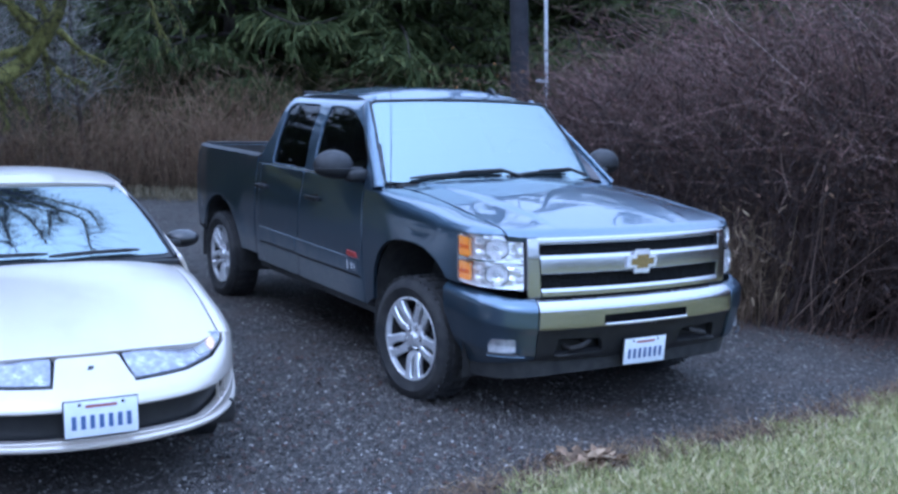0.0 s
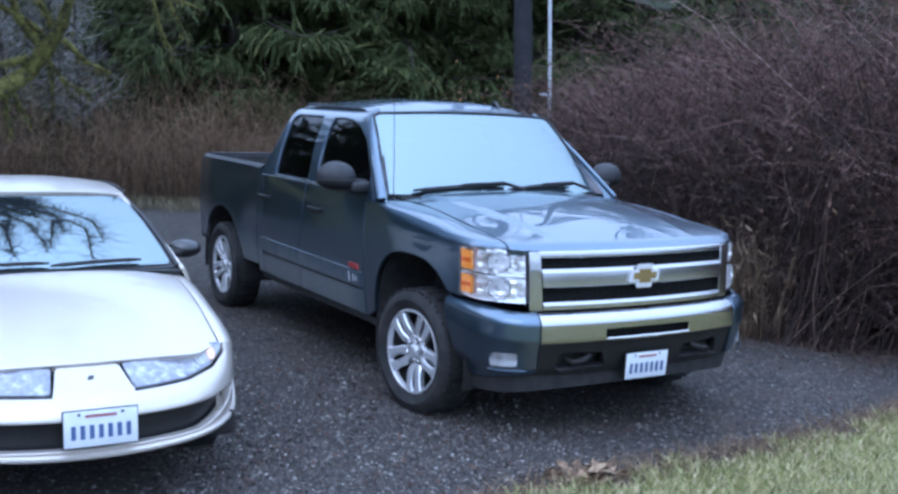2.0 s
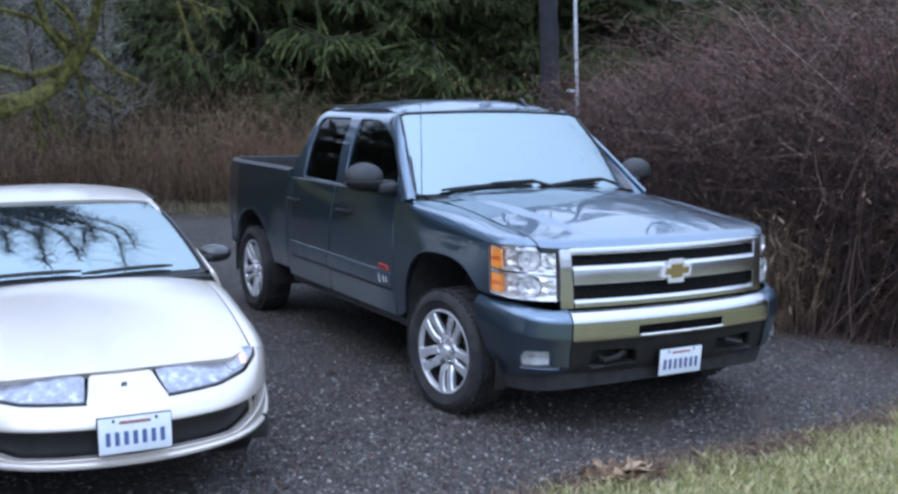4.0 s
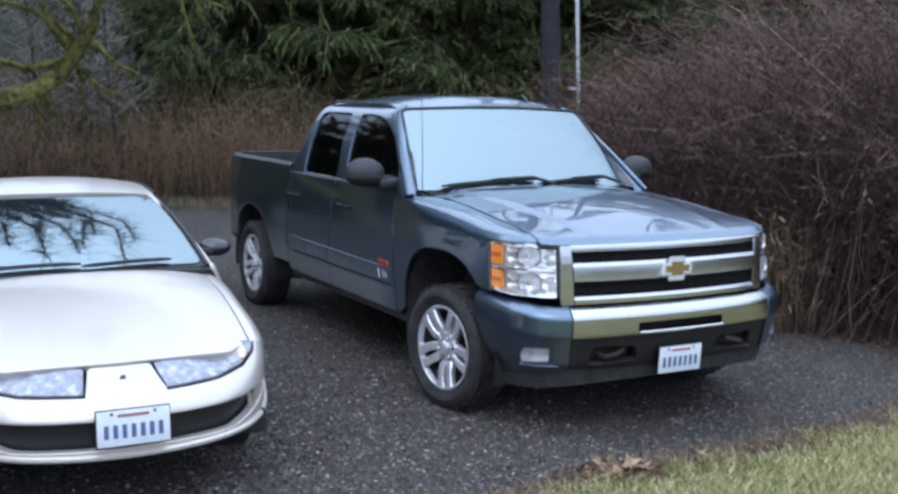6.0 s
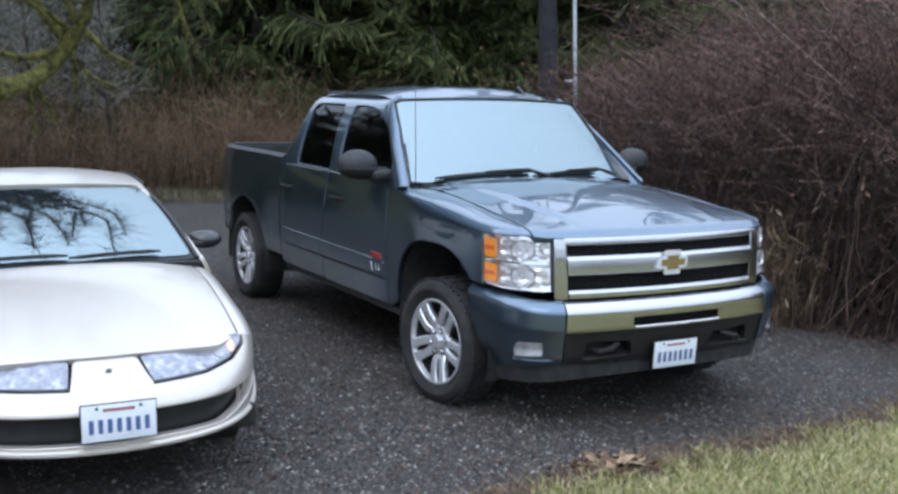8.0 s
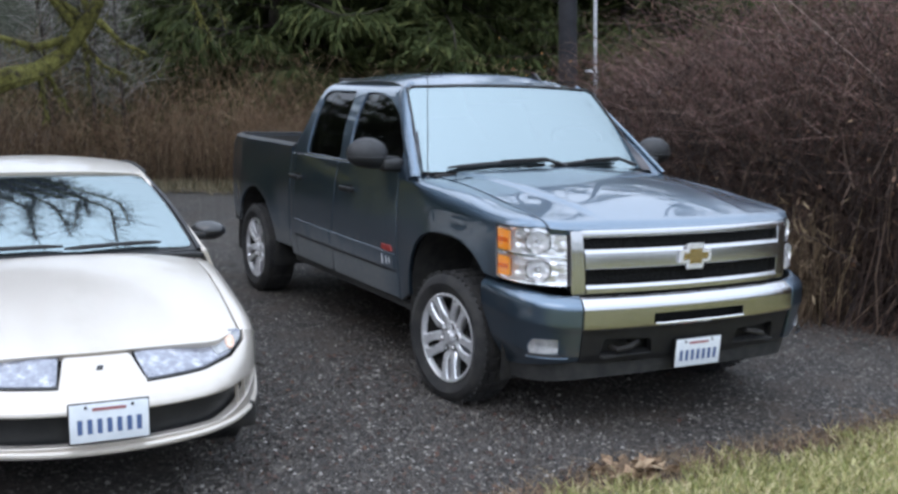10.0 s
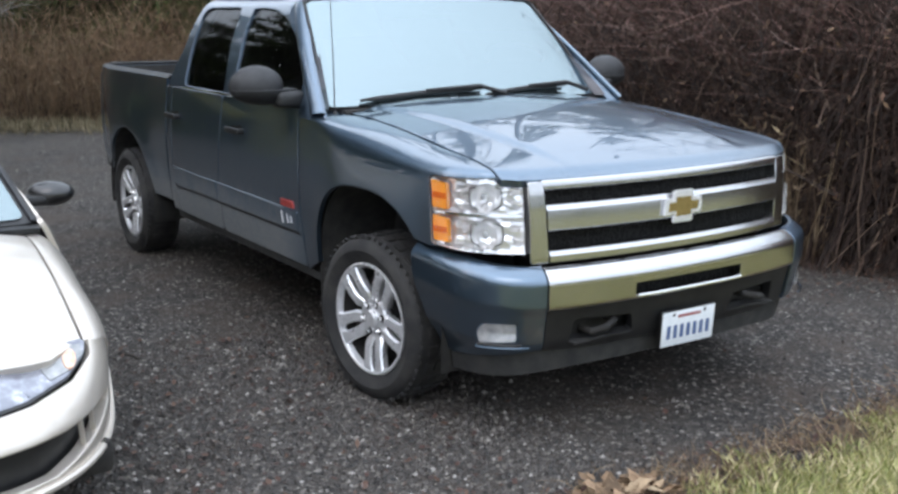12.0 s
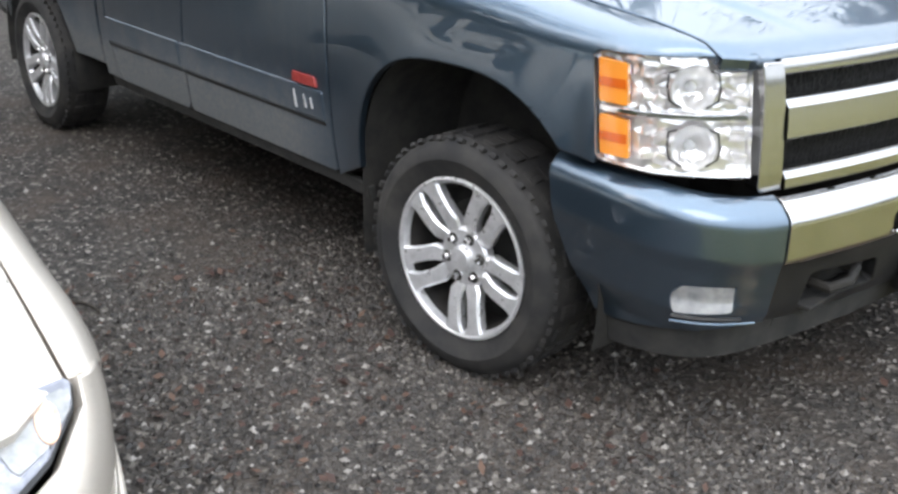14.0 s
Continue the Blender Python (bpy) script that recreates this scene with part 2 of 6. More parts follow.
ORANGE = island("orange_leaves", (0, (0.13, 0.05, 0.02)), (0.6, (0.30, 0.12, 0.035)), (1, (0.52, 0.27, 0.07)), rough=0.7)
PALE_TWIG = island("pale_lichen_twigs", (0, (0.17, 0.16, 0.14)), (0.8, (0.36, 0.34, 0.31)), (1, (0.60, 0.58, 0.55)), rough=0.85)
VERGE = island("verge_grass", (0, (0.11, 0.095, 0.05)), (0.5, (0.22, 0.18, 0.105)), (1, (0.40, 0.32, 0.20)), rough=0.8)
BRACKEN = island("dead_bracken", (0, (0.10, 0.062, 0.034)), (0.5, (0.27, 0.17, 0.098)), (0.86, (0.43, 0.28, 0.17)), (1, (0.58, 0.45, 0.29)), rough=0.8)
DRY = island("dry_stalks", (0, (0.06, 0.035, 0.02)), (0.5, (0.13, 0.08, 0.046)), (1, (0.30, 0.22, 0.13)), rough=0.8)
STRAW = island("tan_weed_stalks", (0, (0.11, 0.065, 0.035)), (0.5, (0.26, 0.17, 0.095)), (1, (0.42, 0.31, 0.19)), rough=0.8)
RUST = island("rusty_leaves", (0, (0.035, 0.018, 0.013)), (0.5, (0.085, 0.043, 0.027)), (0.9, (0.15, 0.075, 0.04)), (1, (0.28, 0.18, 0.10)), rough=0.75)
NEEDLES = island("conifer_needles", (0, (0.040, 0.055, 0.019)), (0.55, (0.069, 0.090, 0.030)), (0.9, (0.102, 0.121, 0.042)), (1, (0.15, 0.16, 0.057)), rough=0.75, Specular_IOR_Level=0.15)


def bark_build(nodes, links, b):
    n = noise_node(nodes, links, 6.0, 8, 0.7)
    links.new(ramp(nodes, links, n, (0.35, (0.025, 0.02, 0.016)), (0.7, (0.085, 0.07, 0.055))), b.inputs["Base Color"])
    bump(nodes, links, b, n, 0.8, 0.03)


# near-black brown standing for the shade deep inside the brush
def shade_core_build(nodes, links, b):
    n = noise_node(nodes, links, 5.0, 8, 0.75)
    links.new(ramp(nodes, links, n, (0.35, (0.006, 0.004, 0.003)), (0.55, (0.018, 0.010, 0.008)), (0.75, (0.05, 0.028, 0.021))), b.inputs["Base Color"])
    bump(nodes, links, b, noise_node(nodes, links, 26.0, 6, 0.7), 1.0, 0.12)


SHADE_CORE = material("dark_thicket_shade", shade_core_build, Roughness=1.0, Specular_IOR_Level=0.1)
BARK = material("dark_bark", bark_build, Roughness=0.9)


def moss_build(nodes, links, b):
    n = noise_node(nodes, links, 9.0, 7, 0.7)
    links.new(ramp(nodes, links, n, (0.35, (0.045, 0.036, 0.018)), (0.48, (0.15, 0.14, 0.035)), (0.72, (0.34, 0.32, 0.085))), b.inputs["Base Color"])
    bump(nodes, links, b, noise_node(nodes, links, 60.0, 5), 0.9, 0.02)


MOSS = material("mossy_bark", moss_build, Roughness=0.95)


def lawn_build(nodes, links, b):
    n = noise_node(nodes, links, 3.0, 7, 0.7)
    links.new(ramp(nodes, links, n, (0.35, (0.105, 0.11, 0.04)), (0.55, (0.225, 0.21, 0.09)), (0.75, (0.32, 0.26, 0.15))), b.inputs["Base Color"])
    bump(nodes, links, b, noise_node(nodes, links, 90.0, 3), 0.7, 0.02)


LAWN = material("lawn_soil", lawn_build, Roughness=0.9)


def forest_build(nodes, links, b):
    n = noise_node(nodes, links, 0.8, 8, 0.75)
    links.new(ramp(nodes, links, n, (0.35, (0.03, 0.038, 0.022)), (0.55, (0.06, 0.068, 0.042)), (0.66, (0.11, 0.11, 0.095)), (0.78, (0.26, 0.26, 0.245))), b.inputs["Base Color"])
    bump(nodes, links, b, n, 1.0, 0.6)


FOREST = material("far_forest", forest_build, Roughness=1.0)
POLE = material("creosoted_pole", lambda n, l, b: l.new(ramp(n, l, noise_node(n, l, 5, 6), (0.3, (0.012, 0.013, 0.017)), (0.7, (0.03, 0.03, 0.035))), b.inputs["Base Color"]), Roughness=0.85)
GALV = material("galvanised_pipe", lambda n, l, b: l.new(ramp(n, l, noise_node(n, l, 8, 4), (0.3, (0.55, 0.57, 0.6)), (0.7, (0.72, 0.74, 0.77))), b.inputs["Base Color"]), Metallic=0.3, Roughness=0.45)


# ---- building helpers ----
def finish(bm, name, mat, sharp=35):
    me = bpy.data.meshes.new(name)
    true = bm.verts.layers.float_vector.get("surface_normal")
    normals = []
    if true:
        bm.normal_update()
        for f in bm.faces:
            for l in f.loops:
                n = l.vert[true]
                if n.length < 0.5 or n.dot(f.normal) < 0.6:
                    n = f.normal
                elif n.length > 1.5:
                    n = f.normal * 2 - n * 0.5
                normals.append(tuple(n.normalized()))
        bm.verts.layers.float_vector.remove(true)
    bm.to_mesh(me)
    bm.free()
    me.materials.append(mat)
    me.shade_smooth()
    me.set_sharp_from_angle(angle=radians(sharp))
    if normals:
        me.normals_split_custom_set(normals)
    return me


def part(name, bm, mat, parent, label="", sharp=35):
    ob = new(name, finish(bm, name, mat, sharp))
    ob.parent = parent
    if label:
        tagged(ob, label)
    return ob


def thing(name, label, category, m=None, group=""):
    ob = new(name)
    ob.empty_display_size = 0.2
    if m is not None:
        ob.matrix_world = m
    return tagged(ob, label, category, group)


def smooth(a, b, x):
    t = min(1.0, max(0.0, (x - a) / (b - a)))
    return t * t * (3 - 2 * t)


def curve_at(xs, ys, x):
    return float(np.interp(x, xs, ys))


def eased(ys, xs, mirrored, n=80, width=9):
    """A polyline resampled evenly and rounded off; mirrored if it starts on the middle line."""
    y, x = np.array(ys, float), np.array(xs, float)
    s = np.concatenate([[0], np.cumsum(np.hypot(np.diff(y), np.diff(x)))])
    t = np.linspace(0, s[-1], n)
    y, x = np.interp(t, s, y), np.interp(t, s, x)
    for _ in range(2):
        h = width // 2
        front = (-y[h:0:-1], x[h:0:-1]) if mirrored else (2 * y[0] - y[h:0:-1], 2 * x[0] - x[h:0:-1])
        yy = np.concatenate([front[0], y, 2 * y[-1] - y[-2:-h - 2:-1]])
        xx = np.concatenate([front[1], x, 2 * x[-1] - x[-2:-h - 2:-1]])
        y, x = np.convolve(yy, np.ones(width) / width, "valid"), np.convolve(xx, np.ones(width) / width, "valid")
    return np.maximum.accumulate(y), x


def arc(cx, cy, r, a0, a1, n):
    return [(cx + r * math.cos(radians(a0 + (a1 - a0) * i / n)), cy + r * math.sin(radians(a0 + (a1 - a0) * i / n))) for i in range(n + 1)]


def rounded(points, r, n=4):
    """A polygon with its corners rounded."""
    out = []
    for i, p in enumerate(points):
        a, p, c = Vector(points[i - 1]), Vector(p), Vector(points[(i + 1) % len(points)])
        k = min(r, (a - p).length * 0.45, (c - p).length * 0.45)
        p0, p1 = p + (a - p).normalized() * k, p + (c - p).normalized() * k
        for j in range(n + 1):
            t = j / n
            q = (1 - t) ** 2 * p0 + 2 * t * (1 - t) * p + t * t * p1
            out.append((q.x, q.y))
    return out


def panel(outline, surf, out, step=0.06, lip=0.02, bevel=0.003, holes=(), ring=0.006):
    """A curved sheet with rounded, turned-in edges: outline and holes lie in the plan (u, v), surf gives their place, out points to the outside."""
    bm = bmesh.new()
    edges = []
    for loop in (outline, *holes):
        vs = [bm.verts.new((u, v, 0)) for u, v in loop]
        edges += [bm.edges.new(pair) for pair in zip(vs, vs[1:] + vs[:1])]
    bmesh.ops.triangle_fill(bm, use_beauty=True, edges=edges)
    for axis in (0, 1):
        lo, hi = min(p[axis] for p in outline), max(p[axis] for p in outline)
        n = max(1, round((hi - lo) / (step if isinstance(step, (int, float)) else step[axis])))
        for i in range(1, n):
            co, no = [0, 0, 0], [0, 0, 0]
            co[axis], no[axis] = lo + (hi - lo) * i / n, 1
            bmesh.ops.bisect_plane(bm, geom=bm.verts[:] + bm.edges[:] + bm.faces[:], plane_co=co, plane_no=no)
    bmesh.ops.recalc_face_normals(bm, faces=bm.faces[:])
    if ring:
        bmesh.ops.inset_region(bm, faces=bm.faces[:], thickness=ring, use_boundary=True, use_even_offset=True)
    # border vertices carry their normal at double length, so that the turned edge can be told from the sheet
    out, normal, e = Vector(out), {}, 8e-3
    true = bm.verts.layers.float_vector.new("surface_normal")
    border = {v for v in bm.verts if v.is_boundary}
    for v in list(bm.verts):
        u, w = v.co.x, v.co.y
        p = Vector(surf(u, w))
        n = (Vector(surf(u + e, w)) - Vector(surf(u - e, w))).cross(Vector(surf(u, w + e)) - Vector(surf(u, w - e)))
        n = n.normalized() if n.length > 1e-12 else out.normalized()
        n = -n if n.dot(out) < 0 else n
        v[true] = n
        if v in border:
            normal[v] = n
            v[true] = n * 2 if bevel and ring else n
            p -= n * bevel
        v.co = p
    bm.normal_update()
    if sum((f.normal * f.calc_area() for f in bm.faces), Vector()).dot(out) < 0:
        bmesh.ops.reverse_faces(bm, faces=bm.faces[:])
    if lip:
        turned = {v: bm.verts.new(v.co - n * lip) for v, n in normal.items()}
        for edge in [e for e in bm.edges if e.is_boundary]:
            l = edge.link_loops[0]
            a, b = l.vert, l.link_loop_next.vert
            if a in turned and b in turned:
                bm.faces.new((b, a, turned[a], turned[b]))
    bm.normal_update()
    return bm


def box(sx, sy, sz, bevel=0.01, m=None, seg=2):
    bm = bmesh.new()
    bmesh.ops.create_cube(bm, size=1, matrix=Matrix.Diagonal((sx, sy, sz, 1)))
    if bevel:
        bmesh.ops.bevel(bm, geom=bm.edges[:], offset=bevel, segments=seg, affect="EDGES", profile=0.5)
    if m is not None:
        bm.transform(m)
    return bm


def lathe(profile, n=48, m=None, cap=False):
    """Turns (radius, y) round the y axis."""
    bm = bmesh.new()
    rows = []
    for i in range(n):
        a = 2 * math.pi * i / n
        rows.append([bm.verts.new((r * math.cos(a), y, r * math.sin(a))) for r, y in profile])
    for i in range(n):
        for j in range(len(profile) - 1):
            bm.faces.new((rows[i][j], rows[i][j + 1], rows[(i + 1) % n][j + 1], rows[(i + 1) % n][j]))
    if cap:
        bm.faces.new([row[-1] for row in rows])
    bmesh.ops.remove_doubles(bm, verts=bm.verts[:], dist=1e-5)
    bmesh.ops.recalc_face_normals(bm, faces=bm.faces[:])
    if m is not None:
        bm.transform(m)
    return bm


def tube(points, radii, n=8, bm=None):
    """A tapered round rod along points."""
    bm = bm or bmesh.new()
    rings = []
    pts = [Vector(p) for p in points]
    for i, p in enumerate(pts):
        d = (pts[min(i + 1, len(pts) - 1)] - pts[max(i - 1, 0)]).normalized()
        side = d.cross(Vector((0.31, 0.2, 0.93)) if abs(d.z) < 0.9 else Vector((1, 0, 0))).normalized()
        up = d.cross(side)
        r = radii if isinstance(radii, (int, float)) else radii[i]
        rings.append([bm.verts.new(p + (side * math.cos(2 * math.pi * k / n) + up * math.sin(2 * math.pi * k / n)) * r) for k in range(n)])
    for a, b in zip(rings, rings[1:]):
        for k in range(n):
            bm.faces.new((a[k], a[(k + 1) % n], b[(k + 1) % n], b[k]))
    bm.faces.new(rings[0][::-1])
    bm.faces.new(rings[-1])
    return bm


def joined(*bms):
    bm = bms[0]
    for other in bms[1:]:
        me = bpy.data.meshes.new("tmp")
        other.to_mesh(me)
        other.free()
        bm.from_mesh(me)
        bpy.data.meshes.remove(me)
    return bm


def prism(outline, depth, m=None, bevel=0.0):
    """A flat plate with the outline in (x, z) and depth along y, centred."""
    bm = bmesh.new()
    f = bm.faces.new([bm.verts.new((x, -depth / 2, z)) for x, z in outline])
    ret = bmesh.ops.extrude_face_region(bm, geom=[f])
    bmesh.ops.translate(bm, vec=(0, depth, 0), verts=[v for v in ret["geom"] if isinstance(v, bmesh.types.BMVert)])
    bmesh.ops.recalc_face_normals(bm, faces=bm.faces[:])
    if bevel:
        bmesh.ops.bevel(bm, geom=[e for e in bm.edges if e.calc_face_angle(0) > 0.6], offset=bevel, segments=2, affect="EDGES")
    if m is not None:
        bm.transform(m)
    return bm


def stuff(name, verts, faces, mat, label, category):
    me = bpy.data.meshes.new(name)
    me.from_pydata(verts.reshape(-1, 3).tolist(), [], faces.tolist())
    me.materials.append(mat)
    return tagged(new(name, me), label, category, kind="stuff")


rng = np.random.default_rng(7)


def canes(starts, heads, bends, radii, seg=4):
    """Many thin three-sided stalks at once: from starts towards heads (offsets), bent by bends."""
    n = len(starts)
    t = np.linspace(0, 1, seg + 1)[None, :, None]
    path = starts[:, None] + heads[:, None] * t + bends[:, None] * (t * t - t) * 2
    path = path + rng.normal(0, 0.035, path.shape) * np.linalg.norm(heads, axis=1)[:, None, None] * t
    r = radii[:, None, None] * (1 - 0.75 * t)
    d = heads / np.linalg.norm(heads, axis=1, keepdims=True)
    side = np.cross(d, rng.normal(size=(n, 3)))
    side /= np.linalg.norm(side, axis=1, keepdims=True)
    up = np.cross(d, side)
    rings = [path + r * (side * math.cos(a) + up * math.sin(a))[:, None] for a in (0, 2.094, 4.189)]
    verts = np.stack(rings, 2)
    base = (np.arange(n) * (seg + 1) * 3)[:, None, None]
    j, k = np.meshgrid(np.arange(seg), np.arange(3), indexing="ij")
    k2 = (k + 1) % 3
    f = np.stack([j * 3 + k, j * 3 + k2, j * 3 + 3 + k2, j * 3 + 3 + k], -1).reshape(1, -1, 4) + base
    return verts.reshape(-1, 3), f.reshape(-1, 4), path


def blades(roots, ways, widths, across=None):
    """Many flat pointed pieces, four corners each: root, two shoulders, tip."""
    n = len(roots)
    if across is None:
        across = np.cross(ways, rng.normal(size=(n, 3)))
    across = across / (np.linalg.norm(across, axis=1, keepdims=True) + 1e-9)
    w = across * widths[:, None]
    verts = np.stack([roots, roots + ways * 0.5 + w, roots + ways, roots + ways * 0.5 - w], 1)
    return verts.reshape(-1, 3), np.arange(n * 4).reshape(n, 4)


def stack(*pairs):
    verts, faces, n = [], [], 0
    for v, f in pairs:
        verts.append(v)
        faces.append(f + n)
        n += len(v)
    return np.concatenate(verts), np.concatenate(faces)


# ---- ground ----
def lawn_edge(y):
    """Where the gravel gives way to the lawn."""
    return curve_at([-30, -6, -3.2, -1.5, -0.9, 0.6, 1.9, 3.0, 5, 40], [9.0, 4.2, 2.3, 1.62, 1.55, 1.56, 1.38, 1.25, 2.2, 9], y)


def ground_height(x, y):
    d = max(0.0, math.hypot(x + 1, y) - 16)
    return 0.012 * (noise.noise((x * 0.9, y * 0.9, 0)) * min(1, d)) + (0.015 if x > lawn_edge(y) else 0.0) * smooth(0, 0.15, x - lawn_edge(y))


bm = bmesh.new()
xs = [-900, -300, -120, -60] + [-30 + i * 1.0 for i in range(26)] + [-4 + i * 0.25 for i in range(41)] + [8, 12, 20, 40, 120, 300, 900]
ys = [-900, -300, -120, -60] + [-30 + i * 1.0 for i in range(26)] + [-4 + i * 0.25 for i in range(33)] + [6 + i for i in range(24)] + [60, 120, 300, 900]
xs, ys = sorted(set(xs)), sorted(set(ys))
grid = [[bm.verts.new((x, y, ground_height(x, y) if abs(x) < 50 and abs(y) < 50 else 0)) for y in ys] for x in xs]
for i in range(len(xs) - 1):
    for j in range(len(ys) - 1):
        bm.faces.new((grid[i][j], grid[i + 1][j], grid[i + 1][j + 1], grid[i][j + 1]))
tagged(new("ground", finish(bm, "ground", GRAVEL)), "dark wet crushed-gravel driveway with scattered pale chips", "ground", kind="structure")

# the lawn is a thin raised sheet with a ragged edge
bm = bmesh.new()
rows = []
for i in range(121):
    y = -14 + i * 0.25
    x0 = lawn_edge(y) + 0.10 * noise.noise((y * 2.3, 4, 0)) + 0.05 * noise.noise((y * 9, 1, 0))
    rows.append([bm.verts.new((x0 + d, y, 0.004 + h)) for d, h in ((0, -0.012), (0.06, 0.012), (0.4, 0.02), (1.2, 0.025), (4, 0.02), (12, 0.02), (40, 0.02))])
for a, b in zip(rows, rows[1:]):
    for k in range(6):
        bm.faces.new((a[k], a[k + 1], b[k + 1], b[k]))
tagged(new("lawn", finish(bm, "lawn", LAWN)), "patchy winter lawn with moss and straw beside the gravel", "lawn", kind="structure")

# far wooded rise all round
bm = bmesh.new()
rows = []
for i in range(73):
    a = 2 * math.pi * i / 72
    c, s = math.cos(a), math.sin(a)
    front = smooth(0.1, 0.9, c)
    top = 8 + 2.5 * noise.noise((c * 3, s * 3, 0)) - 4.5 * front
    r = 34 + 4 * noise.noise((c * 2, s * 2, 5)) + 14 * front
    rows.append([bm.verts.new((r * k * c - 2, r * k * s, top * h + (noise.noise((c * 9, s * 9, h * 4)) * 0.8 if h else 0))) for k, h in ((0.96, 0), (0.98, 0.3), (1.02, 0.7), (1.1, 1.0), (1.5, 1.3))])
for a, b in zip(rows, rows[1:]):
    for k in range(4):
        bm.faces.new((a[k], b[k], b[k + 1], a[k + 1]))
tagged(new("backdrop", finish(bm, "backdrop", FOREST)), "dark wooded hillside far behind the clearing", "woods", kind="structure")


# ---- trees and thickets ----
def bough_mesh(k):
    """One drooping bough of length 1 along x: a bent stem, side twigs and hanging needle sprays."""
    t = np.linspace(0, 1, 7)
    sag = 0.30 + 0.05 * k
    stem = np.column_stack([t, 0.05 * np.sin(4 * t + k), 0.16 * t - sag * t ** 1.7 + 0.10 * t ** 6])
    bm = tube([tuple(q) for q in stem], [0.016 * (1 - 0.85 * x) for x in t], 5)
    wood = len(bm.faces)
    me = bpy.data.meshes.new("bough")
    bm.to_mesh(me)
    verts, faces = [np.array([v.co for v in bm.verts])], [[v.index for v in f.verts] for f in bm.faces]
    bm.free()
    bpy.data.meshes.remove(me)
    n = 34
    at = np.clip(np.linspace(0.10, 1.0, n) + rng.normal(0, 0.025, n), 0.06, 1.0)
    side = np.where(np.arange(n) % 2, 1.0, -1.0)
    root = np.column_stack([np.interp(at, t, stem[:, j]) for j in range(3)])
    long = (0.36 * (1 - at) ** 0.7 + 0.09) * rng.uniform(0.7, 1.15, n)
    twig = np.column_stack([0.62 * np.ones(n), side * 0.78, -0.30 - 0.25 * rng.random(n)])
    twig = (twig + rng.normal(0, 0.22, (n, 3))) * long[:, None]
    v, f = blades(root, twig, 0.03 * long + 0.005, np.column_stack([-side, np.ones(n) * 0.8, rng.normal(0, 0.5, n)]))
    pairs = [(v, f)]
    per = 20
    u = rng.random((n, per, 1))
    foot = (root[:, None] + twig[:, None] * u).reshape(-1, 3)
    hang = (twig[:, None] / long[:, None, None] * rng.uniform(0.2, 0.9, (n, per, 1)) + rng.normal(0, 0.35, (n, per, 3)) + np.array([0, 0, -0.65])) * rng.uniform(0.03, 0.085, (n, per, 1))
    pairs.append(blades(foot, hang.reshape(-1, 3), rng.uniform(0.004, 0.0085, n * per)))
    v, f = stack(*pairs)
    base = len(verts[0])
    me = bpy.data.meshes.new("bough")
    me.from_pydata(np.concatenate([verts[0], v]).tolist(), [], faces + (f + base).tolist())
    me.materials.append(BARK)
    me.materials.append(NEEDLES)
    me.polygons.foreach_set("material_index", [0] * wood + [1] * len(f))
    return me


BOUGHS = [bough_mesh(k) for k in range(6)]


def conifer(x, y, height, spread, lean=0.0, first=0.4, low=66, high=40):
    """Boughs are dense up to 5 m and sparser above."""
    tree = thing("conifer_tree", "dark green conifer with drooping boughs behind the brush", "tree", pose(x, y, 0), "conifers behind the clearing")
    h = np.linspace(0, 1, 9)
    part("trunk", tube([(lean * t * height + 0.1 * math.sin(5 * t), 0.08 * math.sin(4 * t + x), t * height) for t in h], [0.017 * height * (1 - 0.92 * t) + 0.01 for t in h], 9), BARK, tree)
    heights = np.concatenate([rng.uniform(first, min(5.2, height * 0.75), low), rng.uniform(min(5.2, height * 0.75), height * 0.97, high)])
    for k, z in enumerate(heights):
        reach = (spread * (1 - z / height) ** 0.75 + 0.35) * rng.uniform(0.75, 1.15)
        ob = new("bough", BOUGHS[k % len(BOUGHS)])
        ob.parent = tree
        ob.matrix_basis = Matrix.Translation((lean * z, 0, z)) @ Matrix.Rotation(2.4 * k + rng.uniform(-0.5, 0.5), 4, "Z") @ Matrix.Rotation(rng.normal(-0.05, 0.16), 4, "Y") @ Matrix.Rotation(rng.normal(0, 0.2), 4, "X") @ Matrix.Diagonal((reach, reach * rng.uniform(0.85, 1.2), reach * rng.uniform(0.9, 1.3), 1))
    return tree


def part_mesh(name, verts, faces, mat, parent):
    me = bpy.data.meshes.new(name)
    me.from_pydata(verts.tolist(), [], faces.tolist())
    me.materials.append(mat)
    ob = new(name, me)
    ob.parent = parent
    return ob


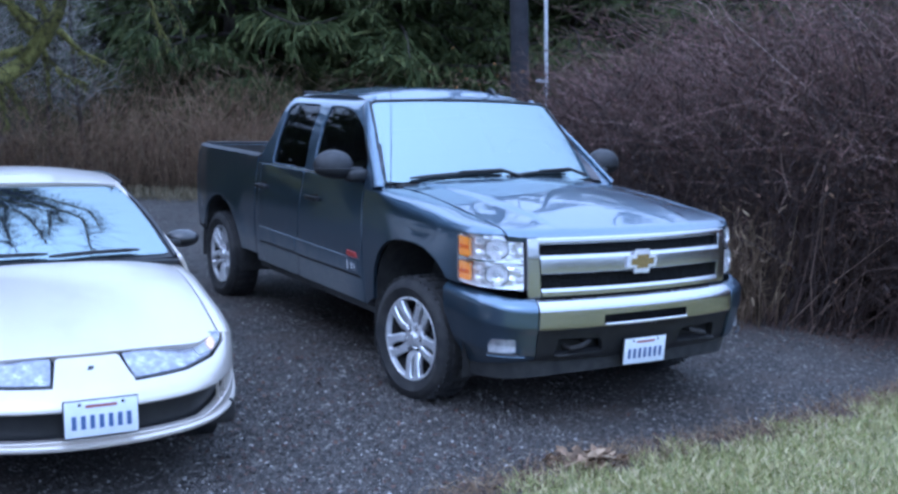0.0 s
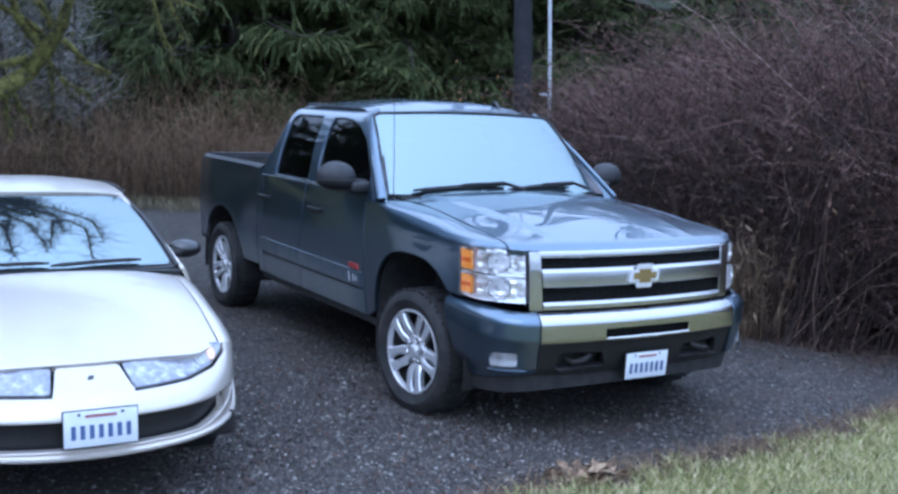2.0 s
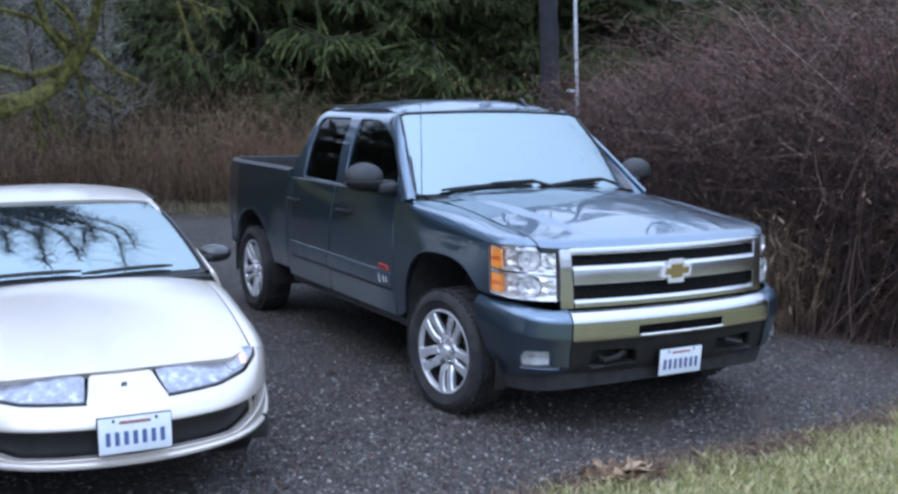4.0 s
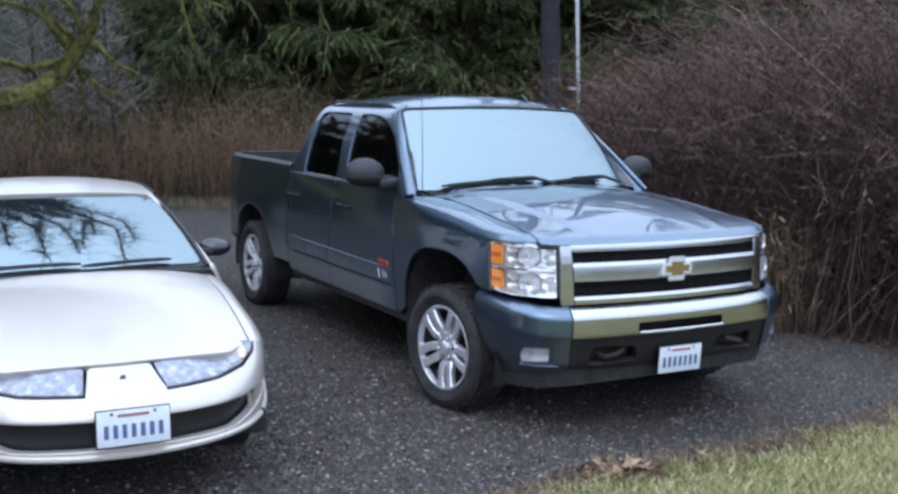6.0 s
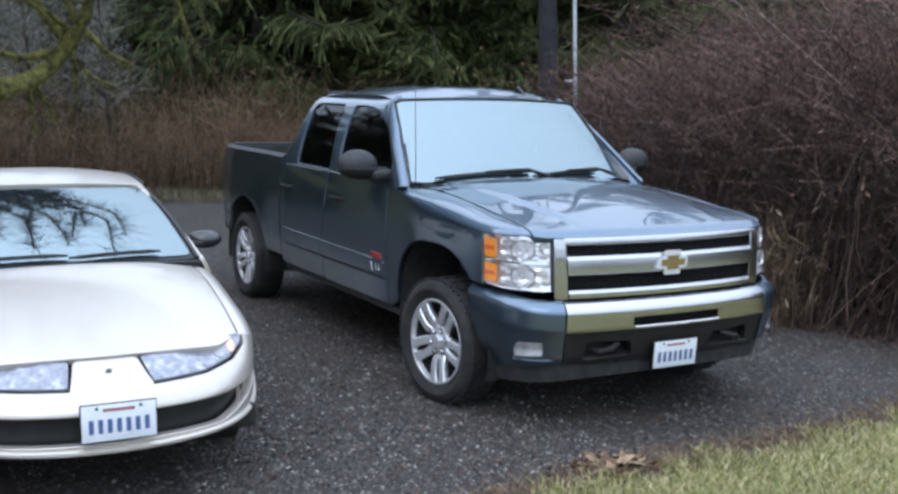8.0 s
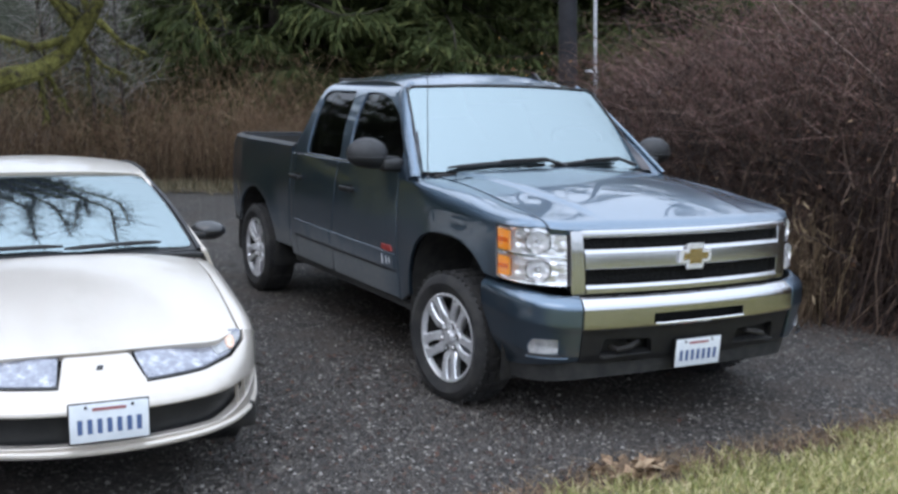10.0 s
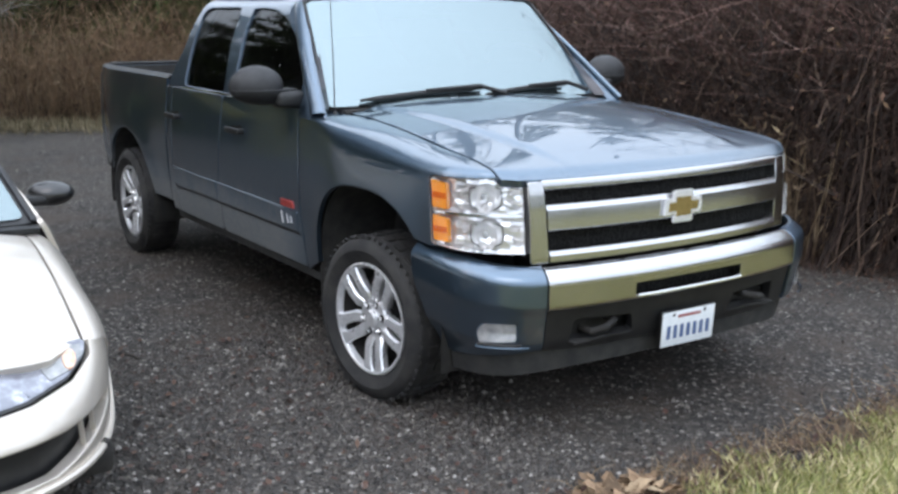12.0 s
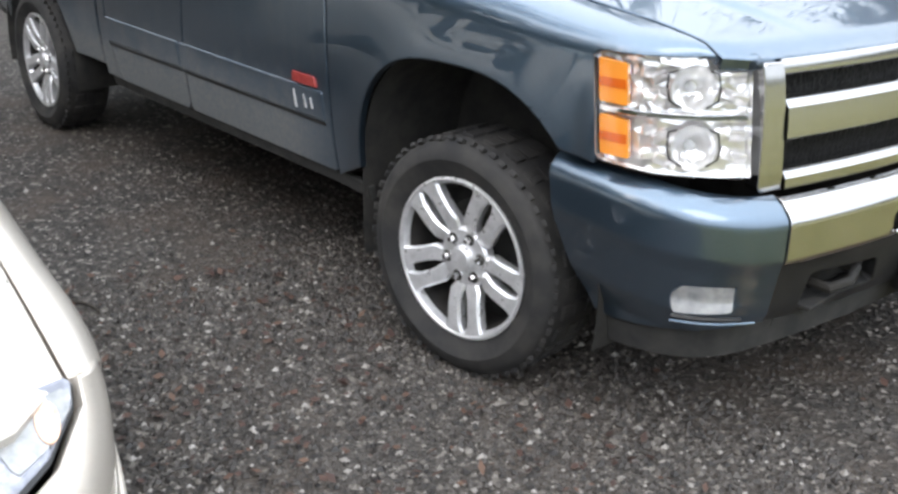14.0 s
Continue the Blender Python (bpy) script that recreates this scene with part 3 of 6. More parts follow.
NEAR_CONIFERS = ((-16.5, 3.6, 11.8, 3.2), (-18, 6.0, 13.0, 3.4), (-15.4, 6.6, 11.8, 3.1), (-17, 10.0, 13.0, 3.4), (-13.5, 10.4, 11.8, 3.2), (-11, 12.6, 11.2, 3.2), (-22.0, 2.2, 10, 3.0), (-21, 8.5, 11, 3.3), (-8.0, 14.5, 9, 3.2), (-4.0, 13.5, 9, 3.2), (-15.2, 8.8, 8.0, 2.7), (-24, 4.5, 11, 3.4))
for x, y, h, sp in NEAR_CONIFERS:
    conifer(x, y, h, sp, rng.normal(0, 0.01))
FAR_CONIFERS = ((-23, -6.5, 10, 3.0), (0.5, 12.5, 8.5, 3.0), (5, 13, 8, 3.0), (-15, -10, 12, 3.2), (-19, -10.5, 13, 3.2), (-11, -13, 12, 3.2), (-13, -7.6, 11, 3.0), (-20, -7.6, 12, 3.2), (-12, -10.2, 12, 3.0), (-4.5, -11.0, 13, 3.0), (-1.0, -12.5, 13, 3.2), (-7.5, -13.5, 13, 3.2), (2.5, -13.0, 12, 3.0), (-17.5, -6.6, 11, 2.8), (-11.8, -6.9, 12, 2.9), (-14.6, -5.9, 12, 2.6), (-9.4, -8.4, 12, 3.0), (-6.6, -9.2, 12, 3.0))
for x, y, h, sp in FAR_CONIFERS:
    conifer(x, y, h, sp, rng.normal(0, 0.01), 0.4, 34, 40)


def thicket(name, label, rows, n, height_at, leaf_n, cane_mat, leaf_mat, stalk_n=0, lean=0.35, front=0.45, clear=None, lift=0.0):
    """Brambles and bare stems over a strip: rows are points (x, y, depth towards the back along the normal)."""
    p = np.array([r[:2] for r in rows], float)
    seglen = np.linalg.norm(np.diff(p, axis=0), axis=1)
    cum = np.concatenate([[0], np.cumsum(seglen)])

    def spots(count, power=1.3):
        s = rng.random(count) * cum[-1]
        k = np.clip(np.searchsorted(cum, s) - 1, 0, len(seglen) - 1)
        f = ((s - cum[k]) / seglen[k])[:, None]
        d = (p[k + 1] - p[k]) / seglen[k][:, None]
        nrm = np.stack([d[:, 1], -d[:, 0]], 1)
        depth = rng.random(count) ** power
        deep = np.array([r[2] for r in rows])
        dd = deep[k] * (1 - f[:, 0]) + deep[k + 1] * f[:, 0]
        xy = p[k] * (1 - f) + p[k + 1] * f + nrm * (depth * dd + 0.18 * np.sin(s * 2.3) + 0.12 * np.sin(s * 5.1))[:, None]
        return xy, depth, -nrm

    xy, depth, face = spots(n)
    hh = np.array([height_at(x, y) for x, y in xy]) * (front + (1 - front) * depth ** 0.6) * rng.uniform(0.45, 1.1, n)
    hh = np.minimum(hh, 3.4)
    wild = rng.random((n, 1)) < 0.3
    hh = hh * np.where(wild[:, 0], 0.6, 1.0)
    z0 = np.where(rng.random(n) < 0.55, 0.0, rng.random(n) * hh * 0.8)
    z0 = np.maximum(z0, np.minimum(lift * rng.uniform(0.8, 1.2, n), hh * 0.7))
    start = np.column_stack([xy, z0])
    a = rng.normal(0, lean, (n, 2)) * np.where(wild, 1.9, 1.0)
    heads = np.column_stack([a * hh[:, None] * 0.8 + face * rng.uniform(0, 0.25, (n, 1)) * hh[:, None], np.maximum(0.1, (hh - z0)) * rng.uniform(0.5, 1.0, n)])
    bends = np.column_stack([rng.normal(0, 0.3, (n, 2)), np.clip(rng.normal(0.2, 0.3, n), -0.1, 0.7)]) * -np.abs(hh)[:, None] * 0.5
    if clear:
        # a cane that would hang over the driveway stands upright instead
        for t in (0.4, 0.7, 1.0):
            q = start + heads * t + bends * (t * t - t) * 2
            over = ~np.array([clear(x, y) for x, y in q[:, :2]])
            heads[over, :2] = -face[over] * np.linalg.norm(heads[over, :2], axis=1)[:, None] * rng.uniform(0.2, 0.8, (over.sum(), 1))
            bends[over, :2] *= 0.2
    v0, f0, path = canes(start, heads, bends, rng.uniform(0.0025, 0.0075, n))
    # fine side shoots
    m = n * 2
    i = rng.integers(0, n, m)
    root = path[i, rng.integers(1, 5, m)]
    shoot = rng.normal(0, 1, (m, 3)) * np.array([0.2, 0.2, 0.16]) + np.array([0, 0, 0.05])
    v1, f1, path2 = canes(root, shoot, rng.normal(0, 0.05, (m, 3)), rng.uniform(0.0015, 0.0035, m), 2)
    v, f = stack((v0, f0), (v1, f1))
    stuff(name, v, f, cane_mat, label, "thicket")
    i = rng.integers(0, m, leaf_n)
    root = path2[i, rng.integers(0, 3, leaf_n)] + rng.normal(0, 0.03, (leaf_n, 3))
    root[:, 2] = np.maximum(root[:, 2], 0.02)
    v, f = blades(root, rng.normal(0, 1, (leaf_n, 3)) * 0.028 + np.array([0, 0, -0.02]), rng.uniform(0.005, 0.013, leaf_n))
    stuff(name.replace("thicket", "leaves"), v, f, leaf_mat, "withered brown leaves clinging to the brush", "leaves")
    if stalk_n:
        xy, depth, face = spots(stalk_n, 2.2)
        start = np.column_stack([xy, np.zeros(stalk_n)])
        hh = rng.uniform(0.4, 1.35, stalk_n)
        heads = np.column_stack([rng.normal(0, 0.16, (stalk_n, 2)) + face * 0.08, np.ones(stalk_n)]) * hh[:, None]
        v, f, _ = canes(start, heads, rng.normal(0, 0.15, (stalk_n, 3)) * hh[:, None], rng.uniform(0.0025, 0.007, stalk_n), 3)
        stuff(name.replace("thicket", "stalks"), v, f, DRY, "pale dry grass stalks at the foot of the brush", "dry grass")


def off_driveway(x, y):
    return y > curve_at([-10.5, -7.5, -4.5, -1.5, 0.3, 1.6, 3.5], [6.6, 4.6, 3.6, 2.85, 3.05, 3.6, 5.2], x) - 0.5


# brush beside the truck: tall by the lawn, lower towards the back
def near_height(x, y):
    return curve_at([-11, -8, -5, -2, 0, 3], [1.7, 2.1, 2.7, 3.2, 3.4, 3.5], x)


thicket("bramble_thicket", "tall leafless reddish-brown bramble thicket beside the driveway",
        [(-10.5, 6.6, 2.5), (-7.5, 4.6, 2.6), (-4.5, 3.6, 2.8), (-1.5, 2.85, 3.0), (0.3, 3.05, 3.0), (1.6, 3.6, 3.0), (3.5, 5.2, 3.0)][::-1], 15000, near_height, 42000, TWIG, RUST, 0, 0.75, 0.8, off_driveway)
# starts above the low canes, so only the upper brush has the sky-lit colour
thicket("sapling_thicket", "taller mauve-brown leafless saplings behind the brambles, coloured paler for sky light on the brush top",
        [(-9.8, 7.6, 2.2), (-7.2, 5.5, 2.4), (-4.3, 4.4, 2.4), (-1.6, 3.6, 2.6), (0.5, 3.8, 2.6), (2.0, 4.4, 2.6), (3.7, 6.0, 2.6)][::-1], 11000, lambda x, y: near_height(x, y) * 1.06, 9000, MAUVE, RUST, 0, 0.4, 0.85, off_driveway, 1.35)


# near-black mound added inside the thicket to deepen its inner shade
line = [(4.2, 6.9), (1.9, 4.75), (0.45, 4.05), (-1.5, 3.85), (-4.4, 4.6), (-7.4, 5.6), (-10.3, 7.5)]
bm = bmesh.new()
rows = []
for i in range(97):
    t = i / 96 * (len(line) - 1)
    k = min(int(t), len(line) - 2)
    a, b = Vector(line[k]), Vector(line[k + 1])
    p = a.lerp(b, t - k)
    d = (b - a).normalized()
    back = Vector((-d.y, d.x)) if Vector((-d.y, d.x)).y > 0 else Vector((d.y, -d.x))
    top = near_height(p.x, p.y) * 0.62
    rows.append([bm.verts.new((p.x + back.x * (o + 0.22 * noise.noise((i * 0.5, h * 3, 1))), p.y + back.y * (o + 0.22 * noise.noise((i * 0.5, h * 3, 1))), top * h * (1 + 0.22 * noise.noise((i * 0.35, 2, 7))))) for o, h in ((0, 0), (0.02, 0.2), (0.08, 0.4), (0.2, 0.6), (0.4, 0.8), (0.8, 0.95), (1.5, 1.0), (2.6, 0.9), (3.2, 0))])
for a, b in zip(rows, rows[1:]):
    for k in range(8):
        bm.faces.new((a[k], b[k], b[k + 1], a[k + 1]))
tagged(new("matted_brush", finish(bm, "matted_brush", SHADE_CORE)), "dark mound added inside the bramble thicket for its inner shade", "thicket", kind="stuff")

# tan stalks standing in front of the brush by the truck's corner
n = 260
foot = np.column_stack([rng.normal(-0.98, 0.20, n), np.zeros(n), np.zeros(n)])
foot[:, 1] = 2.85 + rng.normal(0, 0.2, n) + 0.1 * foot[:, 0]
tall = rng.uniform(0.25, 1.0, n)
v, f, path = canes(foot, np.column_stack([rng.normal(0, 0.16, n), rng.normal(-0.06, 0.14, n), np.ones(n)]) * tall[:, None], rng.normal(0, 0.12, (n, 3)) * tall[:, None], rng.uniform(0.003, 0.008, n), 3)
v2, f2 = blades(path[:, 1:].reshape(-1, 3), rng.normal(0, 0.07, (n * 3, 3)) + np.array([0, 0, -0.05]), rng.uniform(0.004, 0.010, n * 3))
stuff("tan_stalks", *stack((v, f), (v2, f2)), DRY, "tan dead weed stalks in front of the bramble thicket", "dry grass")


def far_height(x, y):
    return curve_at([-8, -2, 2, 6, 9], [3.1, 2.8, 2.7, 2.4, 2.6], y)


thicket("fern_thicket", "rusty brown dead bracken and saplings along the back of the clearing",
        [(-12.0, -8.0, 2.5), (-13.2, -4.0, 2.6), (-13.4, -0.5, 2.6), (-12.3, 1.7, 2.6), (-11.8, 4.0, 2.6), (-11.0, 6.8, 2.6)][::-1], 9000, far_height, 18000, BRACKEN, RUST, 4500, 0.32)

# mossy bare tree whose limb reaches into view
moss = thing("mossy_tree", "bare maple with moss-covered crooked limbs", "tree", pose(-9.0, -4.6, 0))
MOSS_LIMBS = (
    (0.155, (0.55, 0.82), (1.44, 1.46), (2.24, 1.78), (2.58, 1.87), (2.91, 2.08), (3.14, 2.42), (3.3, 2.76), (3.39, 3.17), (3.46, 4.04), (3.4, 5.3)),
    (0.07, (3.04, 2.46), (2.8, 2.78), (2.71, 3.14), (2.59, 3.76)), (0.06, (2.92, 2.27), (2.56, 2.17), (2.26, 2.23), (1.87, 2.33)),
    (0.045, (3.3, 2.52), (3.58, 2.24), (3.84, 2.13)), (0.03, (3.12, 2.29), (3.35, 1.97), (3.64, 1.84)), (0.03, (2.71, 1.85), (2.84, 1.6), (2.97, 1.38)),
    (0.025, (3.15, 2.22), (3.2, 2.0), (3.21, 1.67)), (0.03, (2.61, 1.78), (2.64, 1.52), (2.68, 1.26)), (0.05, (3.22, 2.61), (3.07, 2.94), (2.88, 3.15), (2.72, 3.56)),
    (0.045, (3.09, 2.58), (2.9, 2.75), (2.6, 2.91), (2.29, 2.98), (1.9, 2.92)), (0.06, (3.4, 3.32), (3.85, 3.64), (4.44, 3.53)),
    (0.035, (4.44, 3.53), (4.5, 3.23), (4.64, 2.73), (4.83, 2.38)), (0.03, (4.44, 3.53), (4.65, 3.24), (5.14, 3.03)), (0.025, (4.65, 3.24), (4.81, 3.01), (5.0, 2.59)))
part("trunk", tube([(0, 0, 0), (0.05, 0.1, 0.6), (0, 0.2, 2.0), (-0.2, 0.1, 4.5), (-0.1, 0.3, 8.0)], [0.36, 0.28, 0.24, 0.18, 0.05], 14), MOSS, moss)
for r, *pts in MOSS_LIMBS:
    bent = [(0.25 * math.sin(3.1 * y + z), y, z) for y, z in pts]
    fat = [r * (1 - 0.62 * k / (len(pts) - 1)) * (1 + 0.12 * math.sin(9 * k + r * 50)) for k in range(len(pts))]
    part("limb" if r > 0.1 else "branch", tube(bent, fat, 9), MOSS, moss)
# bare upper limbs over the clearing
sprays = []
for k in range(11):
    a, z0 = -0.9 + 0.36 * k, 3.2 + 0.35 * k
    reach = 2.4 + 1.4 * rng.random()
    pts = [(0, 0.2, z0)] + [(math.cos(a) * reach * t + rng.normal(0, 0.12), 0.2 + math.sin(a) * reach * t + rng.normal(0, 0.12), z0 + 2.6 * t ** 0.8 + rng.normal(0, 0.1)) for t in (0.33, 0.66, 1.0)]
    part("upper_limb", tube(pts, [0.10, 0.07, 0.045, 0.015], 8), MOSS, moss)
    n = 380
    base = np.array([tuple(Vector(pts[i]).lerp(Vector(pts[i + 1]), rng.random())) for i in rng.integers(0, 3, n)])
    v, f, _ = canes(base, rng.normal(0, 0.5, (n, 3)) + np.array([0.2, 0.1, -0.25]), rng.normal(0, 0.15, (n, 3)), rng.uniform(0.008, 0.022, n), 3)
    sprays.append((v, f))
# long limbs high over the driveway, hung with sprays
for k in range(8):
    ty, tx = 1.3 + 0.42 * k, 4.6 + 0.9 * math.sin(2.3 * k)
    pts = [(0, 0.2, 4.2 + 0.2 * k), (tx * 0.4, 0.2 + 0.5 * (ty - 0.2), 5.8), (tx * 0.75, ty + rng.normal(0, 0.15), 6.8), (tx + 0.6, ty + rng.normal(0, 0.2), 7.1)]
    part("upper_limb", tube(pts, [0.11, 0.075, 0.045, 0.012], 8), MOSS, moss)
    n = 420 - 36 * k
    base = np.array([tuple(Vector(pts[i]).lerp(Vector(pts[i + 1]), rng.random())) for i in rng.integers(1, 3, n)])
    v, f, _ = canes(base, rng.normal(0, 0.32, (n, 3)) + np.array([0.15, 0.0, -0.45]), rng.normal(0, 0.15, (n, 3)), rng.uniform(0.006, 0.015, n), 3)
    sprays.append((v, f))
# hanging tufts of moss and fine twigs along the limbs
segs = [(Vector((0.25 * math.sin(3.1 * a[0] + a[1]), *a)), Vector((0.25 * math.sin(3.1 * b[0] + b[1]), *b)), r) for r, *pts in MOSS_LIMBS for a, b in zip(pts, pts[1:])]
roots = np.array([tuple(a.lerp(b, rng.random()) + Vector(rng.normal(0, r * 0.5, 3))) for a, b, r in segs for _ in range(60)])
v, f = blades(roots, rng.normal(0, 0.035, (len(roots), 3)) + np.array([0, 0, -0.07]), rng.uniform(0.004, 0.012, len(roots)))
part_mesh("moss_tuft", v, f, MOSS, moss)
tagged(moss.children[-1], kind="stuff")
n = 420
k = rng.integers(0, len(segs), n)
start = np.array([tuple(segs[i][0].lerp(segs[i][1], rng.random())) for i in k])
v, f, _ = canes(start, rng.normal(0, 0.25, (n, 3)) + np.array([0, 0.05, -0.02]), rng.normal(0, 0.08, (n, 3)), rng.uniform(0.003, 0.008, n), 3)
sprays.append((v, f))
part_mesh("spray", *stack(*sprays), BARK, moss)
tagged(moss.children[-1], kind="stuff")

# pale lichen-covered saplings standing behind the mossy limb
def sapling(x, y, height, spread, seed):
    tree = thing("bare_sapling", "pale lichen-grey leafless sapling behind the mossy limb", "tree", pose(x, y, 0), "pale saplings")
    r = np.random.default_rng(seed)
    stem = [(0.25 * math.sin(1.7 * t + seed), 0.2 * math.sin(2.3 * t + seed), height * t) for t in np.linspace(0, 1, 7)]
    part("trunk", tube(stem, [0.05 * (1 - 0.85 * t) for t in np.linspace(0, 1, 7)], 7), BARK, tree)
    n = 170
    z = r.uniform(0.25, 0.98, n)
    start = np.column_stack([np.interp(z, np.linspace(0, 1, 7), [q[j] for q in stem]) for j in range(3)])
    a = r.uniform(0, 6.28, n)
    reach = spread * (1.1 - z) * r.uniform(0.4, 1.0, n)
    v0, f0, path = canes(start, np.column_stack([np.cos(a) * reach, np.sin(a) * reach, 0.5 * reach]), r.normal(0, 0.15, (n, 3)), r.uniform(0.004, 0.010, n))
    m = n * 6
    i = r.integers(0, n, m)
    v1, f1, _ = canes(path[i, r.integers(1, 5, m)], r.normal(0, 0.20, (m, 3)), r.normal(0, 0.05, (m, 3)), r.uniform(0.002, 0.005, m), 2)
    part_mesh("twig_crown", *stack((v0, f0), (v1, f1)), PALE_TWIG, tree)
    tagged(tree.children[-1], kind="stuff")


sapling(-14.0, 0.1, 4.6, 1.1, 3)
for k, (x, y) in enumerate(((-16.2, -1.1), (-16.0, -3.2), (-17.5, 0.3), (-17.2, -2.2), (-18.5, -0.8), (-15.4, -4.6))):
    sapling(x, y, 5.2 + 0.3 * (k % 3), 1.9, 8 + k)

# orange leaves on the brush tops by the pole
n = 130
at = rng.integers(0, 3, n)
mid = np.array([(-9.2, 5.3, 2.05), (-8.8, 6.4, 2.05), (-7.6, 5.9, 1.9)])[at]
v, f = blades(mid + rng.normal(0, 1, (n, 3)) * np.array([0.5, 0.45, 0.20]), rng.normal(0, 0.035, (n, 3)), rng.uniform(0.010, 0.022, n))
stuff("orange_leaves", v, f, ORANGE, "last orange leaves on the brush tops beside the pole", "leaves")
# rough grass verge between the gravel and the bracken
n = 9000
foot_y = rng.uniform(-7.5, 5.5, n)
foot = np.column_stack([np.interp(foot_y, [-8, -4, -0.5, 1.7, 4.0, 6.8], [-11.2, -12.4, -12.7, -11.6, -11.1, -10.4]) + rng.normal(0, 0.32, n), foot_y, np.zeros(n)])
v, f = blades(foot, np.column_stack([rng.normal(0, 0.07, (n, 2)), rng.uniform(0.06, 0.26, n)]), rng.uniform(0.004, 0.009, n))
stuff("verge_grass", v, f, VERGE, "rough straw and olive grass along the foot of the bracken", "grass")

# utility pole and the pipe beside it
pole = thing("utility_pole", "dark weathered timber utility pole behind the brush", "pole", pose(POLE_AT[0] - 0.25, POLE_AT[1] - 0.33, 0, 0, 0, 0))
part("post", tube([(0, 0, 0), (-0.12, -0.06, 3), (-0.42, -0.25, 9)], [0.17, 0.16, 0.13], 14), POLE, pole)
pipe = thing("conduit_pipe", "slim pale galvanised guy guard beside the timber pole", "pipe", pose(*POLE_AT, 0))
part("tube", tube([(0, 0, 0), (-0.02, -0.02, 2.0), (-0.30, -0.2, 8.8)], 0.032, 10), GALV, pipe)
part("bracket", joined(box(0.10, 0.18, 0.05, 0.01, pose(-0.03, -0.12, 2.12)), box(0.07, 0.07, 0.10, 0.01, pose(-0.02, -0.02, 2.0))), GALV, pipe)


# ---- pickup truck: x ahead of the front axle, y to its left ----
WHEEL_X = (-0.010, -3.655)


def side_width(x, z):
    w = 0.985 - 0.035 * ((z - 0.95) / 0.45) ** 2
    w += 0.018 * smooth(-0.8, -0.2, x) - 0.03 * max(0.0, (x - 0.2) / 0.4) ** 2
    w -= 0.022 * smooth(-2.5, -3.2, x) + 0.05 * smooth(-4.0, -4.5, x)
    for wx in WHEEL_X:
        r = math.hypot(x - wx, z - 0.40)
        w += 0.013 * math.exp(-((r - 0.53) / 0.12) ** 2)
    return w


def hood_height(x, y):
    z = 1.255 - 0.10 * x - 0.085 * x * x - 0.045 * (y / 0.8) ** 2 * (1 - 0.6 * smooth(0.25, 0.75, x))
    z += 0.016 * smooth(0.59, 0.54, abs(y) + 0.10 * (x - 0.2)) * smooth(0.85, 0.45, x)
    return z - 0.022 * (1 - smooth(0, 0.08, hood_front(y) - x)) ** 2


def hood_front(y):
    return 0.858 - 0.13 * y * y - 2.5 * max(0.0, abs(y) - 0.72) ** 2


def seam_y(x):
    return 0.775 + 0.03 * smooth(-0.6, 0.3, x) + 0.022 * smooth(0.45, 0.74, x)


# plan of the headlight, from the grille round to the fender
LY = [0.740, 0.80, 0.86, 0.915, 0.95, 0.972, 0.984, 0.988]
LX = [0.776, 0.745, 0.703, 0.648, 0.598, 0.555, 0.515, 0.478]
LY, LX = eased(LY, LX, False, 40, 5)
LS = np.concatenate([[0], np.cumsum(np.hypot(np.diff(LY), np.diff(LX)))])
LEND = float(LS[-1])


def lamp_point(u, z, d, s):
    y, x = curve_at(LS, LY, u), curve_at(LS, LX, u)
    y2, x2 = curve_at(LS, LY, min(LEND, u + 0.04)), curve_at(LS, LX, min(LEND, u + 0.04))
    y1, x1 = curve_at(LS, LY, max(0, u - 0.04)), curve_at(LS, LX, max(0, u - 0.04))
    n = Vector((y2 - y1, -(x2 - x1))).normalized()
    return (x + n.x * d + 0.14 * (1.085 - z), s * (y + n.y * d + 0.012 * (1.085 - z) / 0.28), z)


FTOP = 1.31


def shoulder(x):
    """Height at which the fender begins to turn in towards the hood."""
    return 1.06 + 0.185 * smooth(0.0, -0.75, x)


def fender_width(x, z):
    w = side_width(x, z)
    if x > 0.44:
        w = min(w, float(np.interp(x - 0.14 * (1.085 - z), LX[::-1], LY[::-1])) + 0.003)
    return w


def front_arch(angle, grow=1.0):
    """A point on the squarish edge of the front wheel opening."""
    c, q = math.cos(radians(angle)), math.sin(radians(angle))
    across, square = ((0.525, 0.85) if c > 0 else (0.560, 0.68))
    return (WHEEL_X[0] + across * grow * math.copysign(abs(c) ** square, c), 0.40 + 0.565 * grow * math.copysign(abs(q) ** square, q))


def fender_surface(s):
    def surf(x, v):
        h = shoulder(x)
        if v <= h:
            return (x, s * fender_width(x, v), v)
        t = min(1.0, (v - h) / (FTOP - h)) * math.pi / 2
        ys = seam_y(x) + 0.004
        w = max(ys + 0.003, fender_width(x, h))
        zs = max(hood_height(x, seam_y(x)) - 0.002, h + 0.01)
        return (x, s * (ys + (w - ys) * math.cos(t) ** 0.75), h + (zs - h) * math.sin(t) ** 0.75)
    return surf


def pillar_line(z):
    """Front edge of the windshield pillar at height z."""
    return -0.622 - 1.206 * (z - 1.301)


